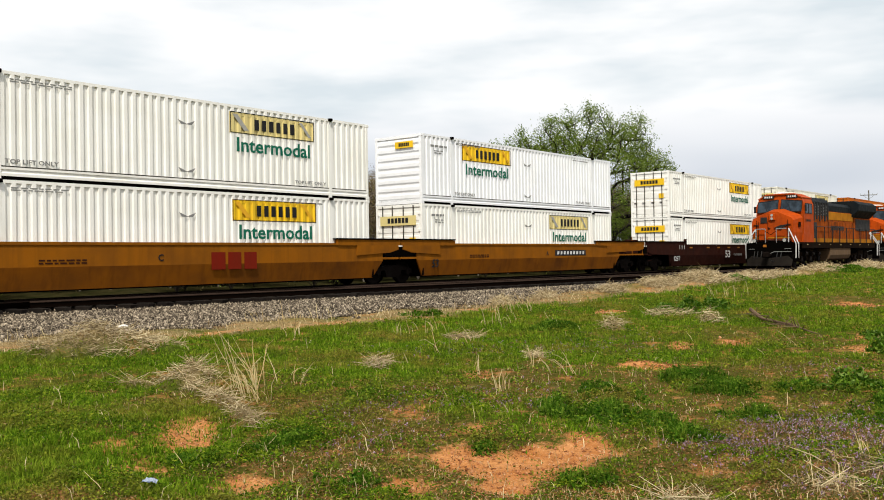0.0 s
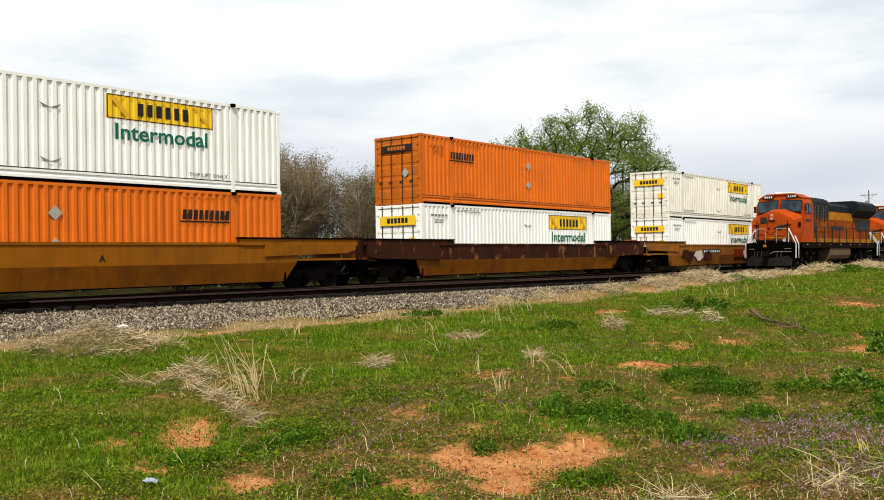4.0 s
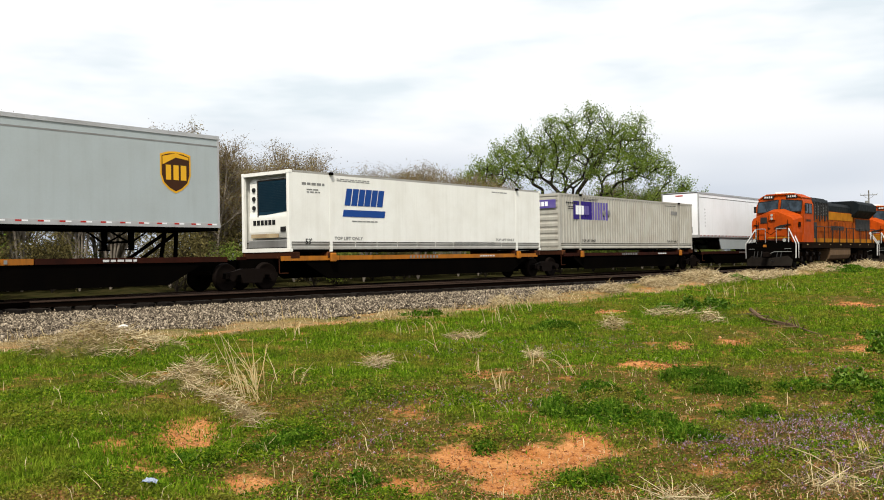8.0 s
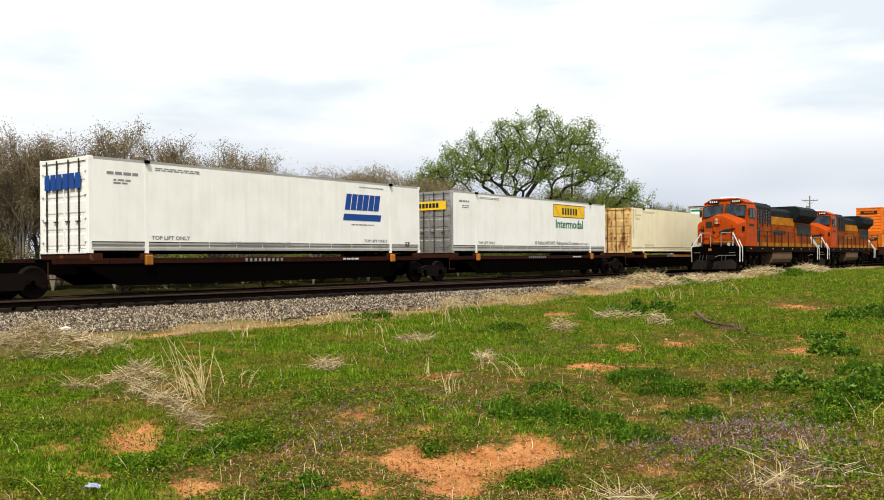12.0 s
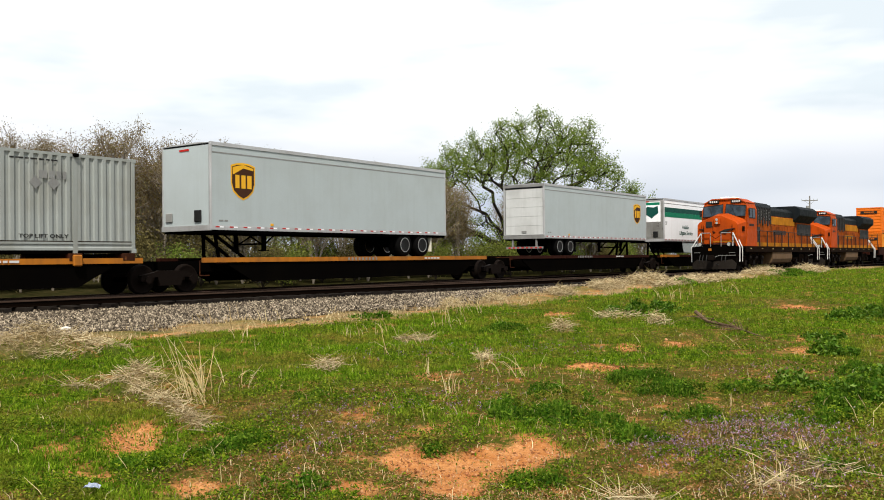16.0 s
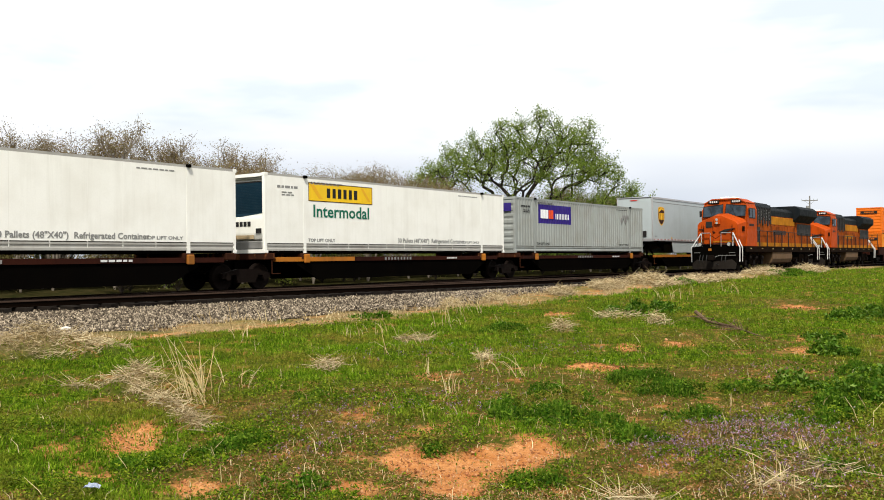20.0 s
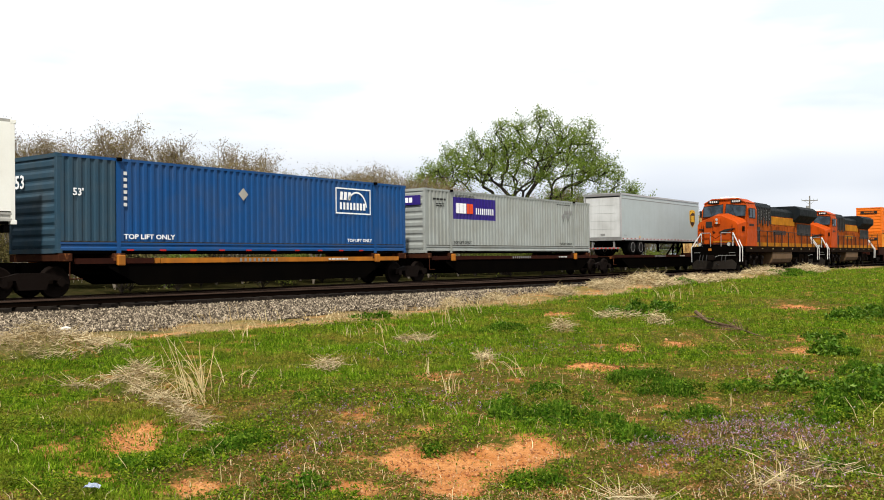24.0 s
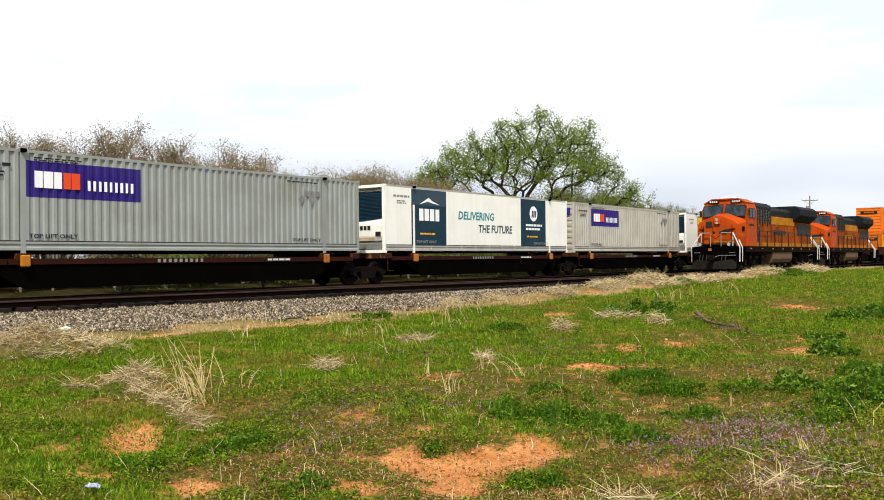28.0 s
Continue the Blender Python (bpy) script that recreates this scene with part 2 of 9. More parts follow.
def mesh_of(bm, material, smooth=False):
    me = bpy.data.meshes.new(material.name)
    bm.to_mesh(me)
    bm.free()
    if smooth:
        me.shade_smooth()
    me.materials.append(material)
    return me


def thing(name, label, category, group="", kind=""):
    return tagged(new(name), label, category, group, kind)


def box(bm, x0, x1, y0, y1, z0, z1):
    v = [bm.verts.new((x, y, z)) for x in (x0, x1) for y in (y0, y1) for z in (z0, z1)]
    for f in ((0, 1, 3, 2), (4, 6, 7, 5), (0, 4, 5, 1), (2, 3, 7, 6), (0, 2, 6, 4), (1, 5, 7, 3)):
        bm.faces.new([v[i] for i in f])
    return bm


def prism(bm, outline, y0, y1):
    """A polygon in x and z, drawn out from y0 to y1."""
    a = [bm.verts.new((x, y0, z)) for x, z in outline]
    b = [bm.verts.new((x, y1, z)) for x, z in outline]
    n = len(a)
    for i in range(n):
        bm.faces.new((a[i], a[(i + 1) % n], b[(i + 1) % n], b[i]))
    bm.faces.new(a[::-1])
    bm.faces.new(b)
    return bm


def prism_x(bm, outline, x0, x1):
    """A polygon in y and z, drawn out from x0 to x1."""
    a = [bm.verts.new((x0, y, z)) for y, z in outline]
    b = [bm.verts.new((x1, y, z)) for y, z in outline]
    n = len(a)
    for i in range(n):
        bm.faces.new((a[i], a[(i + 1) % n], b[(i + 1) % n], b[i]))
    bm.faces.new(a[::-1])
    bm.faces.new(b)
    return bm


def tube(bm, p, q, r, r2=None, n=8):
    """A rod or cone from p to q."""
    p, q = Vector(p), Vector(q)
    w = (q - p).normalized()
    u = w.orthogonal().normalized()
    v = w.cross(u)
    r2 = r if r2 is None else r2
    a = [bm.verts.new(p + r * (math.cos(k) * u + math.sin(k) * v)) for k in (i * math.tau / n for i in range(n))]
    b = [bm.verts.new(q + r2 * (math.cos(k) * u + math.sin(k) * v)) for k in (i * math.tau / n for i in range(n))]
    for i in range(n):
        bm.faces.new((a[i], a[(i + 1) % n], b[(i + 1) % n], b[i]))
    bm.faces.new(a[::-1])
    bm.faces.new(b)
    return bm


def lathe(bm, profile, n=20):
    """A profile of (radius, y) turned about the y axis."""
    rings = [[bm.verts.new((r * math.cos(i * math.tau / n), y, r * math.sin(i * math.tau / n))) for i in range(n)] for r, y in profile]
    for a, b in zip(rings, rings[1:]):
        for i in range(n):
            bm.faces.new((a[i], a[(i + 1) % n], b[(i + 1) % n], b[i]))
    bm.faces.new(rings[0][::-1])
    bm.faces.new(rings[-1])
    return bm


def B():
    return bmesh.new()


def soften(bm, width=0.02):
    bmesh.ops.recalc_face_normals(bm, faces=bm.faces)
    bmesh.ops.bevel(bm, geom=list(bm.edges), offset=width, segments=1, affect="EDGES", profile=0.5)
    return bm


TEXTS = {}


def lettering(text, size, material, slant=0.0, wide=1.0):
    """Flat letters in the x-z plane, facing -y, from their left foot. Returns the mesh."""
    key = (text, size, material.name, slant, wide)
    if key not in TEXTS:
        cu = bpy.data.curves.new("lettering", "FONT")
        cu.body, cu.size, cu.extrude, cu.shear, cu.offset = text, size, 0.002, slant, 0.020 * size
        cu.resolution_u = 2
        ob = new("lettering", cu)
        me = bpy.data.meshes.new_from_object(ob)
        bpy.data.objects.remove(ob)
        bpy.data.curves.remove(cu)
        me.transform(Matrix(((wide, 0, 0, 0), (0, 0, -1, 0), (0, 1, 0, 0), (0, 0, 0, 1))))
        me.materials.clear()
        me.materials.append(material)
        TEXTS[key] = me
    return TEXTS[key]


def text_width(me):
    xs = [v.co.x for v in me.vertices]
    return max(xs) - min(xs)


def sign_blocks(n, x0, x1, z0, z1, y, slant=0.0, seed=1, bold=0.72, thick=0.004):
    """A row of n plain upright blocks."""
    rnd = random.Random(seed)
    bm = B()
    step = (x1 - x0) / n
    for i in range(n):
        w = step * bold * rnd.uniform(0.85, 1.08)
        a = x0 + i * step + (step - w) / 2
        s = slant * (z1 - z0)
        prism(bm, [(a, z0), (a + w, z0), (a + w + s, z1), (a + s, z1)], y - thick, y)
    return bm


def bars(rows, x0, x1, z0, z1, y, seed=3):
    """Small unreadable writing: short dashes in rows."""
    rnd = random.Random(seed)
    bm = B()
    h = (z1 - z0) / rows
    for r in range(rows):
        x = x0
        end = x1 - rnd.uniform(0, 0.25) * (x1 - x0)
        while x < end:
            w = min(rnd.uniform(0.10, 0.28), x1 - x)
            box(bm, x, x + w, y - 0.003, y, z0 + r * h + 0.2 * h, z0 + r * h + 0.75 * h)
            x += w + 0.05
    return bm
# ------------------------------------------------------------ ground
class Field:
    """Smooth chance values over the ground, for clumping."""

    def __init__(self, seed, cell):
        self.a = np.random.default_rng(seed).uniform(0, 1, (256, 256))
        self.cell = cell

    def at(self, x, y):
        x, y = x / self.cell + 900, y / self.cell + 900
        i, j = np.floor(x).astype(int), np.floor(y).astype(int)
        u, v = x - i, y - j
        u, v = u * u * (3 - 2 * u), v * v * (3 - 2 * v)
        g = lambda p, q: self.a[(i + p) % 256, (j + q) % 256]
        return g(0, 0) * (1 - u) * (1 - v) + g(1, 0) * u * (1 - v) + g(0, 1) * (1 - u) * v + g(1, 1) * u * v


LUSH, CLUMP, FINE, PATCH = Field(1, 1.7), Field(2, 0.45), Field(3, 0.16), Field(4, 3.6)
TUFT, SPECK = Field(9, 0.22), Field(10, 0.09)


def turf_at(x, y):
    """How thick the green cover is: dense and even on the rise towards the line, broken near the camera and on the dry flank."""
    r = np.hypot(x, y)
    v = 0.36 * LUSH.at(x, y) + 0.34 * CLUMP.at(x, y) + 0.16 * FINE.at(x, y) + 0.34 * (PATCH.at(x, y) - 0.5) + 0.08
    v = v + 0.20 * np.clip((r - 10) / 4, 0, 1) * np.clip((y - 6.5) / 3, 0, 1) + 0.06 * np.clip((r - 14) / 8, 0, 1)
    v = v - 0.15 * np.clip((9.0 - r) / 2.0, 0, 1) - 0.16 * np.exp(-((x - 18) / 5) ** 2 - ((y - 6) / 2.2) ** 2)
    return v


def soft(a, b, x):
    t = min(1.0, max(0.0, (x - a) / (b - a)))
    return t * t * (3 - 2 * t)


def side_offset(x):
    """How far the siding lies this side of the main track."""
    return 5.31 * soft(2.0, 56.0, x)


def crest_height(x):
    return float(np.interp(x, (-60, 5, 13, 21, 28, 51, 90, 200), (0.05, 0.08, 0.12, 0.32, 0.55, 0.66, 0.62, 0.5)))


def near_track(x):
    return MAIN - side_offset(x)


def toe(x):
    """Width of the gravel shoulder, from the nearest track's centre line."""
    return 5.0 - 1.7 * soft(5, 50, x)


def ground_z(x, y):
    c = crest_height(x)
    yc = near_track(x) - 8.5 + 1.9 * soft(20, 55, x)
    base = max(0.10, c - 0.22)
    n = near_track(x)
    if y < yc:
        k = max(0.0, y / yc)
        z = c * (k ** 1.2)
    elif y < n - toe(x):
        z = c + (base - c) * soft(yc, n - toe(x), y)
    elif y < n - 1.55:
        z = base + (0.25 - base) * (y - (n - toe(x))) / (toe(x) - 1.55)
    elif y < MAIN + 1.6:
        z = 0.25 + 0.05 * soft(n - 1.2, n - 0.7, y)
    elif y < MAIN + 4.5:
        z = 0.35 - 0.28 * (y - MAIN - 1.6) / 2.9
    else:
        z = 0.07 + 0.25 * soft(MAIN + 6, MAIN + 16, y)
    if y < n - toe(x) or y > MAIN + 4:
        f = 1.0 if abs(x) < 150 and abs(y) < 120 else 0.0
        z += f * (0.10 * noise.noise((x * 0.35, y * 0.35, 3.1)) + 0.05 * noise.noise((x * 1.1, y * 1.1, 7.7)) + 0.03 * noise.noise((x * 2.6, y * 2.6, 1.7))) * soft(0, 5, math.hypot(x, y))
    return z


EDGE_X = (-20, 5, 8, 10, 12, 14.2, 15.5, 18.9, 22.0, 25.3, 27.6, 33, 40, 60, 200)
EDGE_Y = (16.2, 15.6, 15.4, 15.6, 15.1, 14.4, 14.1, 13.6, 12.9, 12.6, 12.5, 12.8, 13.0, 13.2, 13.4)


def green_edge(x):
    """Where the green grass ends and the straw strip along the gravel begins."""
    return float(np.interp(x, EDGE_X, EDGE_Y))


def gravel_edge(x):
    return float(np.interp(x, (-20, 5, 10, 12, 14, 16, 19, 23, 30, 45, 60, 200), (18.6, 18.0, 17.3, 16.9, 16.3, 15.7, 14.9, 14.8, 14.9, 15.4, 16.0, 16.2)))


def cover_mat():
    """Grass, straw, red earth and gravel in one ground sheet, by where they lie and by chance."""
    m, nt, b = shader("spring_ground")
    tc = nt.nodes.new("ShaderNodeTexCoord").outputs["Object"]
    at = nt.nodes.new("ShaderNodeAttribute")
    at.attribute_name = "cover"
    sep = nt.nodes.new("ShaderNodeSeparateColor")
    nt.links.new(at.outputs["Color"], sep.inputs[0])
    fine = noise_of(nt, tc, 14, 6, rough=0.7)
    mid = noise_of(nt, tc, 2.2, 6, rough=0.65)
    # base green kept dark in colour to deepen the shade between the blades
    green = blend(nt, ranged(nt, fine, 0.3, 0.7), (0.020, 0.036, 0.003), (0.070, 0.098, 0.010))
    thin = blend(nt, ranged(nt, mid, 0.35, 0.65), (0.082, 0.062, 0.015), (0.060, 0.070, 0.010))
    thin = blend(nt, ranged(nt, fine, 0.52, 0.68, 0.0, 0.7), thin, (0.17, 0.092, 0.034))
    green = blend(nt, ranged(nt, at.outputs["Alpha"], 0.36, 0.58), thin, green)
    earth = blend(nt, ranged(nt, mid, 0.3, 0.7), (0.36, 0.125, 0.032), (0.57, 0.272, 0.100))
    earth = blend(nt, ranged(nt, fine, 0.50, 0.68, 0.0, 0.75), earth, (0.21, 0.075, 0.024))
    earth = blend(nt, ranged(nt, noise_of(nt, tc, 45, 4), 0.56, 0.66, 0.0, 0.7), earth, (0.60, 0.33, 0.17))
    straw = blend(nt, ranged(nt, fine, 0.3, 0.7), (0.095, 0.064, 0.026), (0.40, 0.29, 0.14))
    grit = blend(nt, ranged(nt, noise_of(nt, tc, 25, 4), 0.35, 0.65), (0.012, 0.009, 0.006), (0.075, 0.056, 0.036))
    patchy = ranged(nt, noise_of(nt, tc, 2.1, 8, rough=0.75), 0.53, 0.63, 0.0, 0.60)
    c = blend(nt, patchy, green, earth)
    c = blend(nt, ranged(nt, noise_of(nt, tc, 1.6, 6), 0.60, 0.72, 0, 0.35), c, straw)
    # bare patches have ragged edges
    add = nt.nodes.new("ShaderNodeMath")
    add.operation = "ADD"
    nt.links.new(sep.outputs[0], add.inputs[0])
    nt.links.new(ranged(nt, noise_of(nt, tc, 7, 7, rough=0.8), 0.3, 0.7, -0.45, 0.30), add.inputs[1])
    c = blend(nt, ranged(nt, add.outputs[0], 0.25, 0.55), c, earth)
    # the far side of the line: a wood floor of dull grass and leaf litter, its colour darkened for the train's shade
    xyz = nt.nodes.new("ShaderNodeSeparateXYZ")
    nt.links.new(tc, xyz.inputs[0])
    floor = blend(nt, ranged(nt, mid, 0.35, 0.65), (0.012, 0.015, 0.004), (0.040, 0.032, 0.013))
    c = blend(nt, ranged(nt, xyz.outputs[1], MAIN + 2.6, MAIN + 4.5), c, floor)
    # red earth shows through the straw
    straw = blend(nt, ranged(nt, noise_of(nt, tc, 1.3, 6, rough=0.7), 0.52, 0.64, 0.0, 0.7), straw, earth)
    c = blend(nt, sep.outputs[1], c, straw)
    c = blend(nt, sep.outputs[2], c, grit)
    nt.links.new(c, b.inputs["Base Color"])
    b.inputs["Roughness"].default_value = 0.95
    b.inputs["Specular IOR Level"].default_value = 0.0
    bump(nt, b, fine, 0.9, 0.05)
    return m


# bare red patches: centre, half length, half width, turn, how bare
BARE = ((5.86, 4.60, 0.58, 0.28, 38, 1.0), (5.85, 4.0, 0.72, 0.52, 35, 1.0), (6.45, 3.78, 0.70, 0.32, 30, 1.0), (5.22, 3.66, 0.50, 0.30, 36, 1.0), (5.10, 7.20, 0.85, 0.36, 55, 0.9), (4.70, 6.95, 0.4, 0.2, 57, 0.6),
        (11.75, 5.80, 0.62, 0.50, -60, 0.9), (12.4, 5.5, 0.5, 0.3, -60, 0.6), (20.2, 11.07, 0.7, 0.6, 30, 0.8), (18.0, 11.6, 0.25, 0.3, 30, 0.9), (7.41, 2.62, 0.5, 0.34, 20, 0.42), (6.50, 2.62, 0.42, 0.30, 22, 0.45), (15.3, 3.54, 0.8, 0.6, 13, 0.7),
        (25.9, 6.65, 0.9, 0.6, 15, 0.9), (4.24, 5.33, 0.5, 0.34, 51, 0.75), (4.17, 6.96, 0.4, 0.25, 59, 0.6), (3.93, 6.17, 0.4, 0.35, 57, 0.7), (15.1, 5.9, 0.7, 0.45, 21, 0.8), (14.4, 6.5, 0.8, 0.30, 24, 0.7), (7.05, 6.15, 0.7, 0.35, 41, 0.55),
        (6.69, 5.01, 0.5, 0.30, 37, 0.6), (4.81, 4.2, 0.4, 0.3, 41, 0.7), (9.7, 7.3, 0.6, 0.3, 37, 0.5), (17.4, 4.3, 0.8, 0.4, 14, 0.6))
# heaps of dry straw: centre, half sizes, height, turn
HEAPS = ((6.92, 9.75, 0.36, 0.30, 0.24, -35), (6.45, 10.15, 0.34, 0.07, 0.04, -35), (6.62, 9.25, 0.34, 0.12, 0.08, 60), (6.22, 8.25, 0.62, 0.10, 0.09, 66), (5.75, 7.2, 0.66, 0.09, 0.07, 65), (7.85, 13.6, 1.00, 0.50, 0.44, -30), (9.0, 13.7, 0.45, 0.26, 0.18, -30), (9.56, 8.95, 0.34, 0.18, 0.10, 45),
         (5.40, 2.42, 0.20, 0.11, 0.05, -66), (6.2, 1.72, 0.24, 0.08, 0.04, -72), (6.80, 1.50, 0.20, 0.06, 0.04, -72), (15.65, 8.45, 0.30, 0.18, 0.14, 28), (19.1, 7.9, 0.26, 0.22, 0.16, 22), (20.0, 9.3, 0.55, 0.08, 0.04, -60), (11.6, 7.6, 0.34, 0.12, 0.03, 33), (13.4, 10.3, 0.36, 0.16, 0.06, -50),
         (29.2, 13.9, 1.3, 0.6, 0.08, 25), (31.6, 13.4, 1.2, 0.8, 0.32, 15), (33.2, 13.3, 0.9, 0.7, 0.12, 0), (36.8, 13.4, 2.0, 0.8, 0.12, 15), (41.5, 13.9, 1.6, 0.6, 0.04, 15), (47.5, 13.9, 2.8, 1.0, 0.20, 12), (54.5, 13.4, 3.4, 1.0, 0.20, 8), (20.6, 14.6, 0.7, 0.24, 0.08, 30), (22.6, 14.4, 0.8, 0.26, 0.08, 25), (25.7, 13.9, 0.9, 0.36, 0.10, 20))


def blob(x, y, cx, cy, a, b_, turn):
    c, s = math.cos(radians(turn)), math.sin(radians(turn))
    u, v = (x - cx) * c + (y - cy) * s, -(x - cx) * s + (y - cy) * c
    return 1.05 - math.hypot(u / a, v / b_) + 0.45 * noise.noise((x * 2.3, y * 2.3, 1.3)) + 0.45 * noise.noise((x * 6, y * 6, 2.3))


def bare_at(x, y):
    v = 0.0
    if y < 12.5 and 0 < x < 28:
        v = max(p[5] * min(1.0, max(0.0, 1.9 * blob(x, y, *p[:5]))) for p in BARE)
    # a worn red strip along the edge of the grass
    if 6 < x < 17 and y > 13:
        d = y - green_edge(x) - 0.55 + 0.5 * noise.noise((x * 0.7, y * 0.7, 6.0))
        v = max(v, 0.85 * math.exp(-(d / 0.42) ** 2) * soft(6, 9, x) * (1 - soft(14.5, 17, x)))
    return v


def straw_at(x, y):
    e, g = green_edge(x), gravel_edge(x)
    wob = 0.45 * noise.noise((x * 0.5, y * 0.6, 9.0)) + 0.35 * noise.noise((x * 1.9, y * 1.9, 5.0))
    v = soft(e - 0.25, e + 0.25, y + wob) * (1 - soft(g + 0.1, g + 1.7, y + 1.5 * wob)) if y < g + 3 else 0.0
    v *= min(1.0, max(0.0, 0.70 + 0.9 * noise.noise((x * 0.8, y * 0.8, 15.0)) + 0.4 * noise.noise((x * 3.1, y * 3.1, 2.0)) + 0.15 * soft(24, 32, x)))
    if y < 18:
        for cx, cy, a, b_, _, turn in HEAPS:
            if abs(x - cx) < 6 and abs(y - cy) < 6:
                v = max(v, min(0.9, max(0.0, 1.3 * blob(x, y, cx, cy, a, b_, turn))))
    return v


def gravel_at(x, y):
    g = gravel_edge(x)
    return soft(g - 0.4, g + 0.9, y + 0.9 * noise.noise((x, y, 4.0))) * (1 - soft(MAIN + 3.6, MAIN + 4.8, y))


def lift(x, y):
    z = ground_z(x, y)
    if y < 18:
        for cx, cy, a, b_, h, turn in HEAPS:
            if abs(x - cx) < 6 and abs(y - cy) < 6:
                z += h * min(1.0, max(0.0, 1.1 * blob(x, y, cx, cy, a * 1.2, b_ * 1.2, turn)))
        z -= 0.045 * bare_at(x, y)
    return z


GRID = {}


def ground():
    xs = [-3000, -1500, -700, -350, -180, -100, -60, -40, -28, -20, -15, -11, -8, -6, -4] + [-3 + 0.18 * i for i in range(196)] + \
         [32.5 + 0.5 * i for i in range(62)] + [64, 67, 71, 76, 82, 90, 100, 115, 140, 180, 250, 400, 700, 1400, 3000]
    ys = [-3000, -1200, -500, -200, -90, -40, -20, -10, -5, -2] + [0.16 * i for i in range(125)] + [20 + 0.35 * i for i in range(32)] + \
         [31.5, 32.5, 34, 36, 38, 41, 45, 50, 56, 65, 80, 110, 160, 250, 450, 900, 3000]
    verts = [(x, y, lift(x, y)) for y in ys for x in xs]
    GRID["x"], GRID["y"] = np.array(xs, float), np.array(ys, float)
    nx = len(xs)
    faces = [(j * nx + i, j * nx + i + 1, (j + 1) * nx + i + 1, (j + 1) * nx + i) for j in range(len(ys) - 1) for i in range(nx - 1)]
    me = bpy.data.meshes.new("ground")
    me.from_pydata(verts, [], faces)
    me.shade_smooth()
    col = me.color_attributes.new("cover", "FLOAT_COLOR", "POINT")
    data = np.ones((len(verts), 4), np.float32)
    for i, (x, y, _) in enumerate(verts):
        if -30 < x < 150 and -3 < y < 60:
            data[i, :3] = bare_at(x, y), straw_at(x, y), gravel_at(x, y)
        else:
            data[i, :3] = 0, 0, gravel_at(x, y)
    at = np.array(verts)
    data[:, 3] = np.clip(turf_at(at[:, 0], at[:, 1]), 0, 1)
    col.data.foreach_set("color", data.ravel())
    GRID["z"] = np.array([v[2] for v in verts]).reshape(len(ys), nx)
    GRID["cover"] = data[:, :3].reshape(len(ys), nx, 3)
    me.materials.append(cover_mat())
    return tagged(new("ground", me), "spring grass verge with red earth, straw and gravel", "ground", kind="structure")


GROUND = ground()


# ------------------------------------------------------------ tracks
def rail_run(parent, path):
    """Rail head, web and foot along a path of (x, y)."""
    def run(name, outline, material):
        bm = B()
        rings = []
        for i, (x, y) in enumerate(path):
            a, b_ = path[max(0, i - 1)], path[min(len(path) - 1, i + 1)]
            d = math.hypot(b_[0] - a[0], b_[1] - a[1])
            nx_, ny_ = -(b_[1] - a[1]) / d, (b_[0] - a[0]) / d
            rings.append([bm.verts.new((x + nx_ * o, y + ny_ * o, z)) for o, z in outline])
        k = len(outline)
        for p, q in zip(rings, rings[1:]):
            for i in range(k):
                bm.faces.new((p[i], p[(i + 1) % k], q[(i + 1) % k], q[i]))
        bm.faces.new(rings[0])
        bm.faces.new(rings[-1][::-1])
        part(name, bm, material, parent)
    t = RAIL
    run("rail_head", [(-0.036, t - 0.008), (-0.03, t), (0.03, t), (0.036, t - 0.008), (0.034, t - 0.042), (-0.034, t - 0.042)], RAILSTEEL)
    run("rail_web", [(-0.009, t - 0.042), (0.009, t - 0.042), (0.012, t - 0.15), (0.075, t - 0.168), (0.075, t - 0.18), (-0.075, t - 0.18), (-0.075, t - 0.168), (-0.012, t - 0.15)], RAILWEB)


def track(name, label, centre, x0, x1, step):
    ob = thing(name, label, "railway track", kind="structure")
    n = max(1, int((x1 - x0) / step))
    pts = [x0 + (x1 - x0) * i / n for i in range(n + 1)]
    for side in (-0.755, 0.755):
        rail_run(ob, [(x, centre(x) + side) for x in pts])
    return ob


MAIN_TRACK = track("main_track", "main railway track with worn steel rails on wooden ties", lambda x: MAIN, -800, 900, 1700)
SIDE_TRACK = track("siding_track", "siding track branching off the main line on wooden ties", near_track, 12, 400, 2.0)


